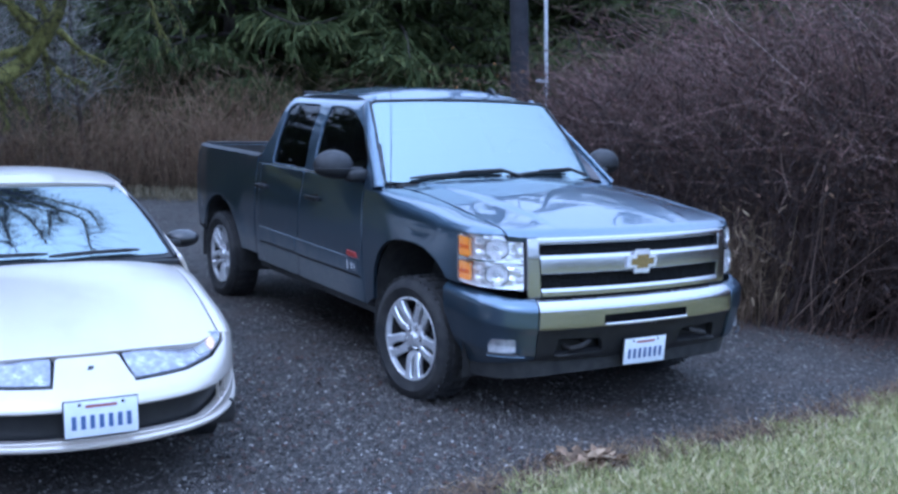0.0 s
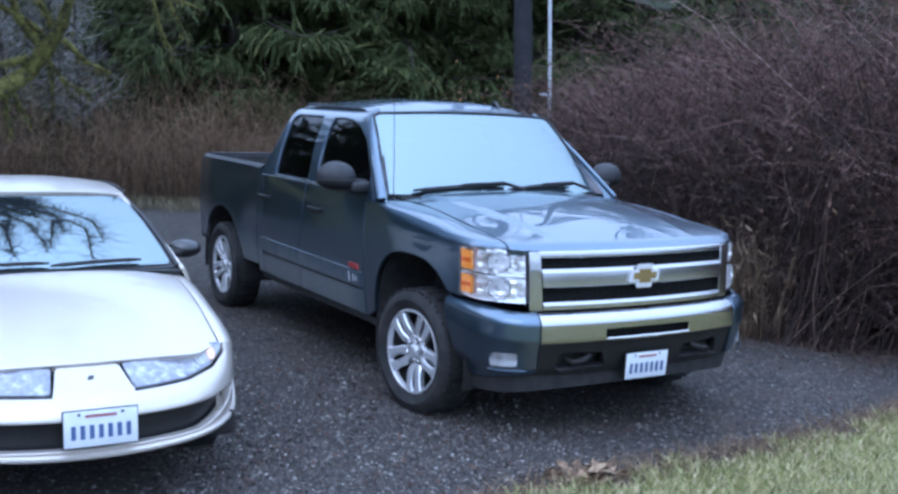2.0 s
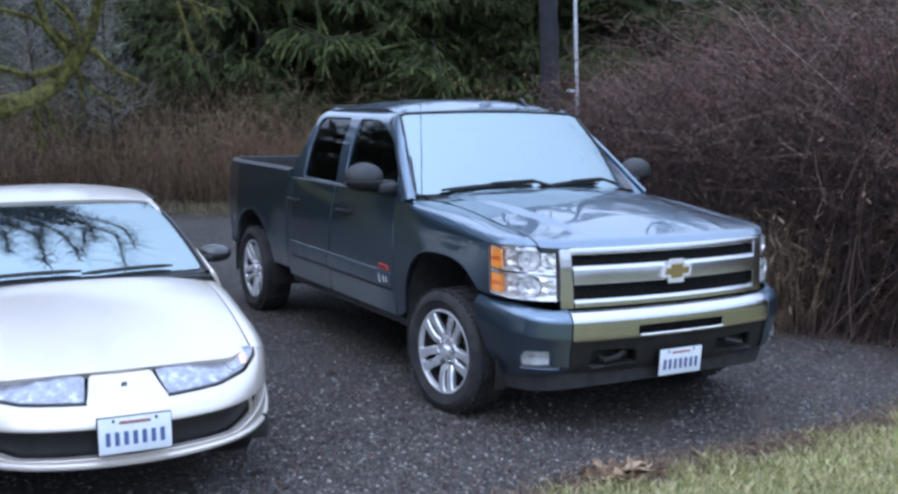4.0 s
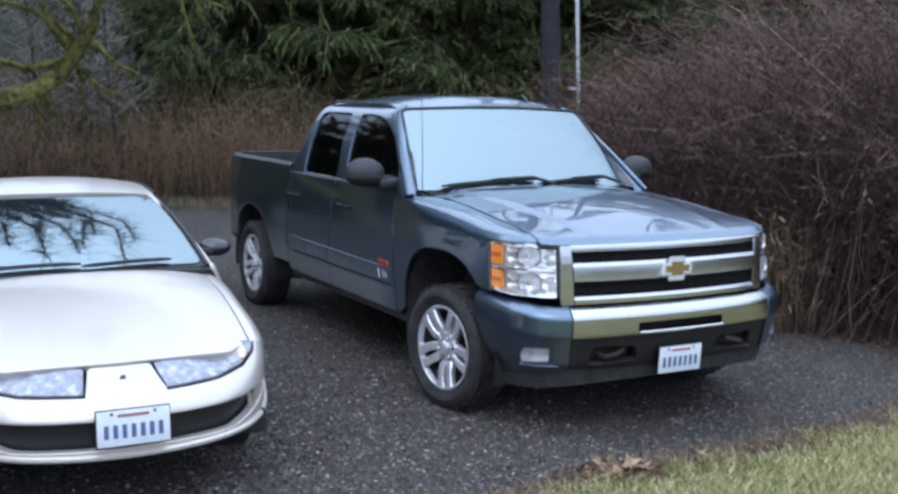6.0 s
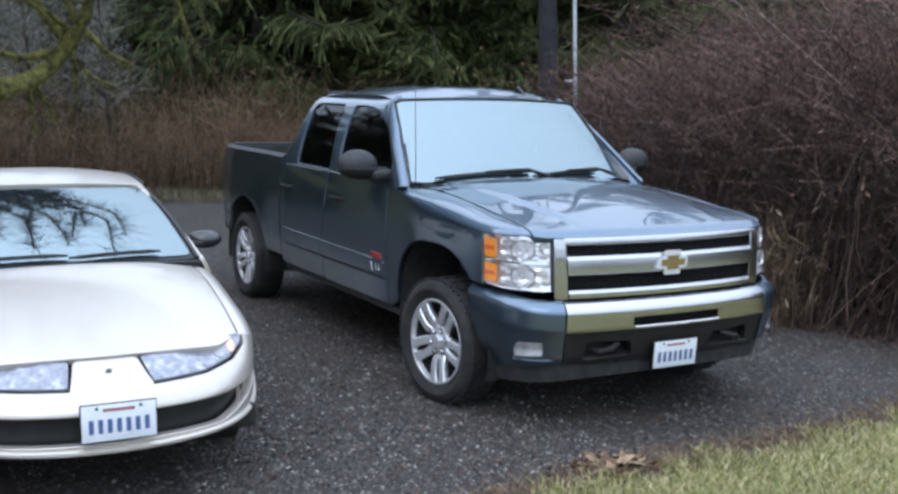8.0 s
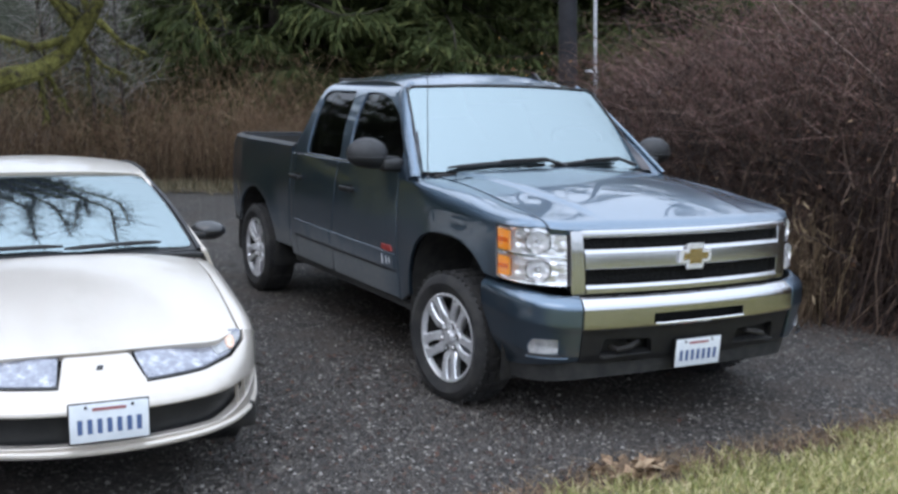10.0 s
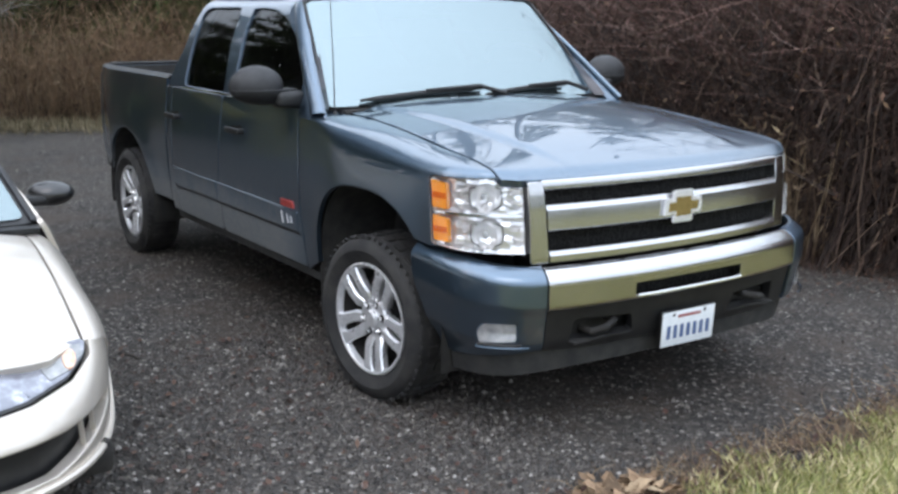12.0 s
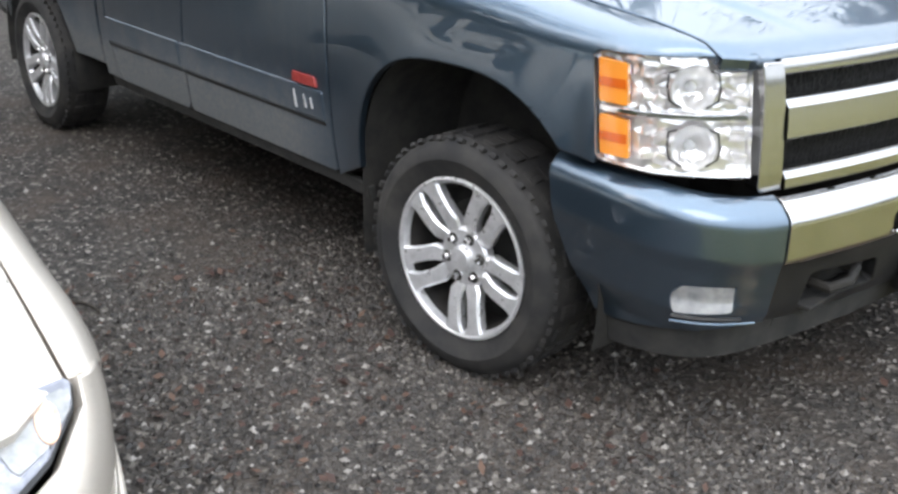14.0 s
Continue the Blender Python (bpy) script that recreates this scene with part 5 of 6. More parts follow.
grille_bar([1.044, 1.0445, 1.050, 1.066, 1.076, 1.082, 1.083], [-0.035, 0.010, 0.015, 0.0145, 0.011, 0.002, -0.03], 0.675, SATIN, "satin chrome top bar")
grille_bar([0.884, 0.8845, 0.890, 0.930, 0.966, 0.971, 0.985, 0.988, 0.989], [-0.02, 0.036, 0.041, 0.039, 0.034, 0.030, 0.022, 0.016, -0.03], 0.665, SATIN, "satin chrome middle bar with a bright top edge")
grille_bar([0.753, 0.7535, 0.760, 0.784, 0.789, 0.801, 0.805, 0.806], [-0.02, 0.040, 0.045, 0.044, 0.041, 0.033, 0.026, -0.02], 0.655, SATIN, "satin chrome lower bar with a bright top edge")
# centre emblem: plain gold cross-bar with a chrome rim
bow = [(-0.112, -0.034), (-0.056, -0.034), (-0.060, -0.068), (0.056, -0.068), (0.056, -0.034), (0.104, -0.034), (0.116, 0.034), (0.060, 0.034), (0.064, 0.068), (-0.054, 0.068), (-0.054, 0.034), (-0.10, 0.034)]
em = Matrix.Translation((0.906, 0, 0.931)) @ Matrix.Rotation(radians(-4), 4, "Y") @ Matrix.Rotation(radians(90), 4, "Z")
emblem = part("emblem_rim", prism(bow, 0.016, em, 0.005), ALLOY, grille, "chrome-rimmed gold cross-bar emblem")
part("emblem_centre", prism([(x * 0.80, z * 0.62) for x, z in bow], 0.020, em, 0.003), BADGE_GOLD, emblem, "pitted gold emblem field")

# headlights
u_amber = float(np.interp(-0.568, [-x for x in LX], LS))
for s in (R, L):
    def lamp(d, s=s):
        return lambda u, z: lamp_point(u, z, d, s)
    border = [(0.002, 0.790), (0.002, 1.090), (0.15, 1.088), (0.30, 1.087), (LEND - 0.008, 1.092), (LEND, 1.085), (LEND, 0.83), (LEND - 0.008, 0.818), (0.25, 0.800)]
    head = part("headlight", panel(border, lamp(-0.05), (1, s * 0.6, 0), 0.03, -0.046, 0, ring=0), REFLECTOR, truck, "clear two-tier headlight with amber side markers")
    part("lamp_lens", panel(rounded(border, 0.012), lamp(0.0), (1, s * 0.6, 0), 0.025, 0, 0, ring=0), LENS, head, "clear headlight lens").visible_shadow = False
    for z0, z1 in ((0.832, 0.928), (0.962, 1.066)):
        part("amber_marker", panel(rounded([(u_amber, z0), (u_amber, z1), (LEND - 0.012, z1 + 0.008), (LEND - 0.012, z0 + 0.004)], 0.008), lamp(-0.005), (0.5, s, 0), 0.012, 0.03, 0.002, ring=0.003), AMBER, head, "orange turn-signal marker")
        zm = (z0 + z1) / 2
        part("amber_band", panel([(u_amber + 0.004, zm - 0.012), (u_amber + 0.004, zm + 0.012), (LEND - 0.014, zm + 0.014), (LEND - 0.014, zm - 0.010)], lamp(-0.0035), (0.5, s, 0), 0.012, 0, 0, ring=0), AMBER_DEEP, head)
    part("lamp_divider", panel([(0.008, 0.935), (0.008, 0.950), (LEND - 0.01, 0.957), (LEND - 0.01, 0.942)], lamp(-0.010), (1, s * 0.6, 0), 0.02, 0.03, 0.002, ring=0.003), CHROME, head)
    for zc in (0.872, 1.014):
        for k, (u0, dz) in enumerate(((0.035, 0.025), (0.060, -0.018), (0.030, -0.030), (0.072, 0.034), (0.236, 0.020), (0.258, -0.022), (0.228, -0.036), (0.262, 0.034))):
            tilt = pose(*lamp_point(u0, zc + dz, -0.022, s), 25 * math.sin(5 * k), 20 * math.cos(3 * k), s * 28 + 18 * math.sin(2 * k))
            part("lamp_facet", box(0.012, 0.044, 0.030, 0.005, tilt), REFLECTOR, head)
        for u0, r in ((0.150, 0.059),):
            yaw = pose(*lamp_point(u0, zc, -0.006, s)) @ Matrix.Rotation(radians(-90 + s * 30), 4, "Z")
            part("lamp_bowl", lathe([(r, 0.0), (r * 0.98, -0.006), (r * 0.82, -0.022), (r * 0.5, -0.036), (r * 0.22, -0.042), (0.001, -0.042)], 24, yaw), REFLECTOR, head)
            if r > 0.05:
                # dark bracket lines beside the main bowl
                for side in (-1, 1):
                    line = [(u0 + side * 0.040, zc + 0.043), (u0 + side * 0.062, zc + 0.036), (u0 + side * 0.066, zc), (u0 + side * 0.060, zc - 0.030), (u0 + side * 0.030, zc - 0.046)]
                    part("bowl_bracket", tube([lamp_point(a, z, -0.007, s) for a, z in line], 0.0028, 6), GREY, head)
            part("lamp_bulb", lathe([(r * 0.22, -0.038), (r * 0.20, -0.020), (r * 0.10, -0.012), (0.001, -0.011)], 12, yaw), GALV, head)

# front bumper: chrome middle, painted ends, black valance
bsurf = bumper_surface(bumper_depth)
uc = u_of(0.715)
slot = rounded([(u_of(-0.305), 0.602), (u_of(-0.305), 0.655), (u_of(0.305), 0.655), (u_of(0.305), 0.602)], 0.012)
bumper = part("front_bumper", panel([(-uc, 0.585), (-uc, 0.75)] + [(u, 0.75) for u in np.linspace(-uc, uc, 9)[1:-1]] + [(uc, 0.75), (uc, 0.585)], bsurf, (1, 0, 0), (0.06, 0.006), 0.03, holes=(slot,), ring=0.004), SATIN, truck, "chrome front bumper with a centre slot")
part("bumper_slot", panel([(u_of(-0.32), 0.59), (u_of(-0.32), 0.67), (u_of(0.32), 0.67), (u_of(0.32), 0.59)], bumper_surface(lambda z: -0.05), (1, 0, 0), 0.08, 0, ring=0), MESH, bumper)
part("slot_lip", tube([bumper_surface(lambda z: 0.004)(u, 0.600) for u in np.linspace(u_of(-0.30), u_of(0.30), 13)], 0.008, 8), CHROME, bumper)
for s in (R, L):
    fog = rounded([(s * u_of(0.835), 0.463), (s * u_of(0.835), 0.535), (s * u_of(0.935), 0.53), (s * u_of(0.95), 0.50), (s * u_of(0.945), 0.455)], 0.012)
    ends = [(s * (uc + 0.006), 0.415), (s * (uc + 0.006), 0.752), (s * u_of(0.90), 0.764), (s * u_of(0.98), 0.782), (s * BEND, 0.80), (s * (BEND - 0.03), 0.60), (s * (BEND - 0.10), 0.42), (s * (BEND - 0.13), 0.36), (s * (BEND - 0.2), 0.355)]
    end_surface = lambda u, z: bumper_surface(lambda q: bumper_depth(q - 0.05 * smooth(uc, BEND, abs(u))))(u, z)
    end = part("bumper_end", panel(ends, end_surface, (0.6, s * 0.8, 0), (0.03, 0.012), 0.03, holes=(fog,)), PAINT, bumper, "slate-blue painted bumper corner")
    part("fog_lamp", panel([(a, z) for a, z in fog], bumper_surface(lambda z: -0.03 + 0.25 * abs(z - 0.497)), (0.8, s * 0.6, 0), 0.015, 0.0, ring=0), PALE_LAMP, end, "small clear fog lamp")
    part("fog_lens", panel([(a, z) for a, z in fog], bumper_surface(lambda z: -0.014), (0.8, s * 0.6, 0), 0.03, 0, ring=0), LENS, end).visible_shadow = False
    part("fog_shadow_gap", tube([bumper_surface(lambda z: -0.006)(s * u, 0.452) for u in np.linspace(u_of(0.82), u_of(0.945), 9)], 0.006, 6), BLACK, end)
    part("fog_lip", tube([bumper_surface(lambda z: -0.008 + 0.012)(s * u, 0.443) for u in np.linspace(u_of(0.79), u_of(0.945), 9)], 0.004, 8), PAINT, end, "pale lip under the fog lamp")
hooks = [rounded([(s * u_of(0.28), 0.435), (s * u_of(0.30), 0.515), (s * u_of(0.585), 0.53), (s * u_of(0.60), 0.43)], 0.02) for s in (R, L)]
part("valance", panel([(-uc, 0.405), (-uc, 0.582)] + [(u, 0.582) for u in np.linspace(-uc, uc, 9)[1:-1]] + [(uc, 0.582), (uc, 0.405)] + [(u, 0.395) for u in np.linspace(uc, -uc, 9)[1:-1]], bumper_surface(lambda z: bumper_depth(z) - 0.012), (1, 0, 0), 0.05, 0.04, holes=hooks, ring=0.006), BLACK, bumper, "dark lower bumper valance with tow-hook openings")
for s in (R, L):
    part("tow_hook", tube([(0.86, s * 0.38, 0.50), (0.93, s * 0.38, 0.50), (0.95, s * 0.44, 0.485), (0.93, s * 0.50, 0.47), (0.86, s * 0.50, 0.47)], 0.015, 8), STEEL, bumper, "black steel tow hook")
    part("hook_pocket", box(0.02, 0.40, 0.14, 0.003, pose(0.84, s * 0.44, 0.48)), STEEL, bumper)
    part("pocket_floor", box(0.06, 0.30, 0.012, 0.003, pose(0.885, s * 0.44, 0.432, 0, 0, s * -6)), LINER, bumper)
ua = BEND - 0.14
part("air_dam", panel([(-ua, 0.27), (-ua, 0.40)] + [(u, 0.40) for u in np.linspace(-ua, ua, 21)[1:-1]] + [(ua, 0.40), (ua, 0.27)] + [(u, 0.27 + 0.045 * (1 - (u / ua) ** 2)) for u in np.linspace(ua, -ua, 21)[1:-1]], bumper_surface(lambda z: -0.085 - 0.2 * max(0, 0.40 - z)), (1, 0, 0), (0.05, 0.04), 0.015, ring=0), DIRTY, bumper, "dusty grey plastic air dam")


def number_plate(parent, m, holder=True):
    """A white plate with plain bars for its writing, facing +x of m."""
    plate = part("number_plate", box(0.004, 0.305, 0.152, 0.0015, m), PLATE, parent, "white number plate with blue bars")
    if holder:
        part("plate_holder", box(0.012, 0.315, 0.162, 0.004, m @ pose(-0.009, 0, 0)), BLACK, plate)
    for k in range(7):
        part("plate_bar", box(0.002, 0.019, 0.058, 0, m @ pose(0.003, -0.114 + k * 0.038, -0.014)), PLATE_BLUE, plate)
    part("plate_bar", box(0.002, 0.13, 0.012, 0, m @ pose(0.003, 0, 0.053)), PLATE_RED, plate)
    for y in (-0.09, 0.09):
        part("plate_screw", box(0.004, 0.012, 0.012, 0.002, m @ pose(0.003, y, 0.062)), STEEL, plate)
    return plate


number_plate(bumper, pose(0.972, 0, 0.424, 0, 4, 0))
part("plate_bracket", box(0.05, 0.26, 0.13, 0.01, pose(0.935, 0, 0.43)), BLACK, bumper)

# wipers and radio antenna
for y0, y1 in ((-0.70, 0.02), (0.02, 0.62)):
    blade = []
    for k in np.linspace(0, 1, 9):
        y = y0 + (y1 - y0) * k
        p = Vector(shield(y / 0.872, 0.02 + 0.055 * math.sin(math.pi * 0.55 * k)))
        blade.append(p + Vector((0.014, 0, 0.016)))
    wiper = part("wiper", tube(blade, [0.007] + [0.012] * 7 + [0.007], 6), BLACK, truck, "black windshield wiper")
    part("wiper_arm", tube([blade[4] + Vector((0.01, 0, 0.012)), blade[7] + Vector((0.02, 0.05, 0.015)), blade[8] + Vector((0.04, 0.12, -0.03))], [0.008, 0.011, 0.014], 6), BLACK, wiper)
part("washer_nozzle", box(0.05, 0.05, 0.015, 0.005, pose(-0.60, -0.16, 1.285)), GALV, truck)
mast = part("antenna_mast", tube([(-0.60, -0.845, 1.22), (-0.605, -0.846, 1.50), (-0.62, -0.85, 1.90)], [0.004, 0.003, 0.002], 6), BLACK, truck, "thin black whip antenna")
part("antenna_base", lathe([(0.018, 0), (0.016, 0.02), (0.006, 0.04)], 12, Matrix.Translation((-0.60, -0.845, 1.215)) @ Matrix.Rotation(radians(90), 4, "X")), BLACK, mast)

# ---- wheels ----
HUB_Z, RIM_R = 0.373, 0.256


def truck_wheel(parent, m):
    """A wheel whose outer face looks along -y of m."""
    tyre_profile = [(RIM_R - 0.012, 0.0), (RIM_R + 0.012, -0.012), (RIM_R + 0.03, -0.022), (0.315, -0.036), (0.348, -0.028), (0.367, -0.010), (0.374, 0.012), (0.376, 0.09), (0.376, 0.14), (0.374, 0.20), (0.362, 0.222), (0.33, 0.235), (RIM_R, 0.22), (RIM_R - 0.012, 0.21)]
    wheel = part("wheel", lathe(tyre_profile, 64, m), RUBBER, parent, "all-terrain tyre on a silver split-spoke alloy wheel")
    # tread and shoulder lugs
    lugs = bmesh.new()
    for k in range(56):
        a = 2 * math.pi * k / 56
        for r, y, sx, sy, sz in ((0.3685, -0.004 + 0.006 * (k % 2), 0.020, 0.034, 0.013), (0.3775, 0.055, 0.022, 0.045, 0.012), (0.3775, 0.11, 0.026, 0.045, 0.012), (0.3775, 0.165, 0.022, 0.045, 0.012)):
            mm = m @ Matrix.Rotation(a + (0.05 if sy > 0.04 and k % 2 else 0), 4, "Y") @ pose(r, y, 0)
            if sy < 0.04:
                mm = mm @ Matrix.Rotation(radians(38), 4, "Z")
            bmesh.ops.create_cube(lugs, size=1, matrix=mm @ Matrix.Diagonal((sz, sy, sx, 1)))
    tagged(part("tread", lugs, RUBBER, wheel), kind="stuff")
    rim_profile = [(RIM_R, -0.006), (RIM_R + 0.002, -0.014), (RIM_R - 0.006, -0.017), (RIM_R - 0.016, -0.010), (RIM_R - 0.020, 0.004), (RIM_R - 0.022, 0.012)]
    rim = part("rim", lathe(rim_profile, 64, m), ALLOY, wheel, "silver alloy rim")
    part("rim_barrel", lathe([(RIM_R - 0.022, 0.012), (RIM_R - 0.03, 0.06), (RIM_R - 0.035, 0.2), (RIM_R, 0.22)], 48, m), STEEL, rim)
    part("brake_disc", lathe([(0.001, 0.10), (0.17, 0.10), (0.175, 0.105), (0.225, 0.13), (0.225, 0.2)], 40, m), LINER, wheel)
    part("hub_plate", lathe([(0.098, 0.045), (0.097, 0.020), (0.088, 0.012), (0.042, 0.010), (0.040, -0.004), (0.033, -0.010), (0.001, -0.012)], 36, m), ALLOY, wheel)
    for k in range(5):
        turn = m @ Matrix.Rotation(radians(-(60 + 72 * k)), 4, "Y")
        for side in (-1, 1):
            # each spoke is a pair of bars with a slot between
            bm = bmesh.new()
            rings = []
            for r, off, w, y0, y1 in ((0.080, 0.022, 0.022, 0.014, 0.05), (0.104, 0.033, 0.030, 0.004, 0.045), (0.124, 0.0370, 0.0265, -0.002, 0.04), (0.150, 0.0395, 0.0255, -0.008, 0.035), (0.206, 0.0425, 0.0275, -0.011, 0.03), (0.224, 0.0430, 0.0330, -0.012, 0.03), (0.247, 0.0430, 0.0410, -0.013, 0.03)):
                c = side * off
                rings.append([bm.verts.new((r, y, c + dz)) for y, dz in ((y1, -w * 0.7), (y0 + 0.008, -w), (y0, -w + 0.007), (y0, w - 0.007), (y0 + 0.008, w), (y1, w * 0.7))])
            for a, b in zip(rings, rings[1:]):
                for j in range(6):
                    bm.faces.new((a[j], a[(j + 1) % 6], b[(j + 1) % 6], b[j]))
            bm.faces.new(rings[0])
            bm.faces.new(rings[-1][::-1])
            bmesh.ops.recalc_face_normals(bm, faces=bm.faces[:])
            bm.transform(turn)
            part("spoke", bm, ALLOY, rim)
    for k in range(6):
        at = m @ Matrix.Rotation(radians(-(60 * k + 10)), 4, "Y")
        part("lug_nut", lathe([(0.001, -0.012), (0.008, -0.012), (0.011, -0.006), (0.011, 0.012)], 6, at @ pose(0.068, 0.004, 0)), CHROME, rim)
        part("nut_pocket", lathe([(0.0185, 0.0125), (0.0185, 0.0095), (0.001, 0.009)], 14, at @ pose(0.068, 0.001, 0)), STEEL, rim)
    return wheel


STEER = 7.0
flip = pose(0, 0, 0, 0, 0, 180)
truck_wheel(truck, pose(WHEEL_X[0], -0.99, HUB_Z, 0, 0, STEER))
truck_wheel(truck, pose(WHEEL_X[1], -0.945, HUB_Z))
truck_wheel(truck, pose(WHEEL_X[0], 0.985, HUB_Z, 0, 0, STEER) @ flip)
truck_wheel(truck, pose(WHEEL_X[1], 0.945, HUB_Z) @ flip)


# ---- sedan: x ahead of its nose, y to its left, standing beside the truck ----
sedan = thing("sedan", "pale champagne four-door sedan with black door mirrors, parked on gravel", "car", pose(1.0, -3.06, 0, 0, 0, -1.5))
NY = [0, 0.2, 0.4, 0.5, 0.58, 0.65, 0.70, 0.745, 0.775, 0.79]
NX = [0.0, -0.015, -0.07, -0.13, -0.20, -0.29, -0.38, -0.50, -0.65, -0.85]
NY, NX = eased(NY, NX, True)
NS = np.concatenate([[0], np.cumsum(np.hypot(np.diff(NY), np.diff(NX)))])
NEND = float(NS[-1])


def nose_surface(depth_at):
    def surf(u, z):
        s, a = (-1 if u < 0 else 1), abs(u)
        y, x = curve_at(NS, NY, a), curve_at(NS, NX, a)
        y2, x2 = curve_at(NS, NY, a + 0.04), curve_at(NS, NX, a + 0.04)
        y1, x1 = curve_at(NS, NY, max(0, a - 0.04)), curve_at(NS, NX, max(0, a - 0.04))
        n = Vector((y2 - y1, -(x2 - x1))).normalized()
        k = smooth(0.45, 1.0, a)
        d, f = depth_at(z), depth_at(min(z, 0.42)) - 0.018 * max(0, (z - 0.56) / 0.1) ** 2
        front = Vector((x + d, y * (1 + 0.25 * min(0, d)), z))
        flanked = Vector((x + n.x * f, y + n.y * f, z))
        p = front.lerp(flanked, k)
        return (p.x, s * p.y, z)
    return surf


def nose_depth(z):
    return curve_at([0.22, 0.28, 0.33, 0.42, 0.485, 0.53, 0.563, 0.594, 0.625, 0.655, 0.695], [-0.05, -0.012, 0.0, 0.0, -0.012, -0.045, -0.10, -0.17, -0.24, -0.30, -0.36], z)


NOSE_UP = 0.014


def nu(y):
    return math.copysign(curve_at(NY, NS, abs(y)), y)


def bonnet(x, y):
    t = (-x - 0.30) / 0.98
    z = 0.640 + NOSE_UP + (0.285 - NOSE_UP) * (1 - (1 - min(1, max(0, t))) ** 1.55) - 0.075 * (abs(y) / 0.7) ** 2.4
    return z - 0.01 * smooth(0.62, 0.80, abs(y))


def flank(x, z):
    w = 0.79 + 0.035 * smooth(-0.8, -1.5, x) - 0.09 * max(0, (z - 0.62) / 0.3) ** 2 - 0.06 * max(0, (0.45 - z) / 0.25) ** 2
    w -= 0.02 * smooth(-3.4, -4.4, x) + 0.12 * smooth(-3.9, -4.5, x) + 0.13 * max(0, (x + 0.80) / 0.5) ** 2
    return w


nose = nose_surface(nose_depth)
# bumper cover with the low intake, fins at its ends
side = [(nu(0.48), 0.350), (nu(0.58), 0.378), (nu(0.66), 0.410), (nu(0.70) + 0.055, 0.452), (nu(0.70) + 0.065, 0.496), (nu(0.66), 0.484), (nu(0.53), 0.470)]
intake = rounded(side + [(-u, z) for u, z in side[::-1]], 0.014)
top = [(s, 0.632) for s in np.linspace(nu(0.135), nu(-0.135), 5)]
cover = [(-NEND, 0.29), (-NEND, 0.60), (nu(-0.745), 0.64), (nu(-0.70), 0.655), (nu(-0.685), 0.612), (nu(-0.60), 0.567), (nu(-0.45), 0.549), (nu(-0.18), 0.546), (nu(-0.15), 0.625)] + top[::-1] + [(nu(0.15), 0.625), (nu(0.18), 0.546), (nu(0.45), 0.549), (nu(0.60), 0.567), (nu(0.685), 0.612), (nu(0.70), 0.655), (nu(0.745), 0.64), (NEND, 0.60), (NEND, 0.29)]
cover = [(u, z + NOSE_UP if z > 0.54 else z) for u, z in cover]
cover += [(u, 0.316 - 0.026 * (u / NEND) ** 2) for u in np.linspace(NEND, -NEND, 19)[1:-1]]
bumper_cover = part("bumper_cover", panel(cover, nose, (1, 0, 0), (0.045, 0.035), 0.04, holes=(intake,), ring=0.006, bevel=0.005), GOLD, sedan, "champagne bumper cover with low black intake")
part("intake_backing", panel([(-NEND * 0.90, 0.34), (-NEND * 0.90, 0.53), (NEND * 0.90, 0.53), (NEND * 0.90, 0.34)], nose_surface(lambda z: -0.07), (1, 0, 0), 0.08, 0, ring=0), BLACK, bumper_cover)
for s in (-1, 1):
    for u0, z0, z1 in ((nu(0.595), 0.383, 0.480), (nu(0.645), 0.395, 0.487)):
        part("intake_fin", panel([(s * (u0 + 0.004), z0), (s * (u0 - 0.010), z1), (s * (u0 - 0.002), z1), (s * (u0 + 0.020), z0)], nose_surface(lambda z: -0.012), (0.7, s * 0.7, 0), 0.03, 0.014, 0.002, ring=0.002), GOLD, bumper_cover, "champagne fin in the intake's end")
ends_u = np.linspace(-NEND * 0.86, NEND * 0.86, 45)
part("chin_lip", tube([nose_surface(lambda z: 0.004)(u, 0.318 + 0.05 * (u / NEND) ** 2 + 0.13 * (abs(u) / (0.86 * NEND)) ** 8) for u in ends_u], [0.014 - 0.009 * smooth(0.6, 1.0, abs(u) / (0.86 * NEND)) for u in ends_u], 8), GOLD, bumper_cover)
part("nose_badge", prism([(-0.016, -0.012), (0.010, -0.012), (0.016, 0.010), (-0.006, 0.012)], 0.004, Matrix.Translation((-0.205, 0, 0.610)) @ Matrix.Rotation(radians(90), 4, "Z") @ Matrix.Rotation(radians(-66), 4, "X")), GREY, bumper_cover, "tiny dark nose badge")
number_plate(bumper_cover, pose(0.02, 0.0, 0.447, 0, -6, 0))
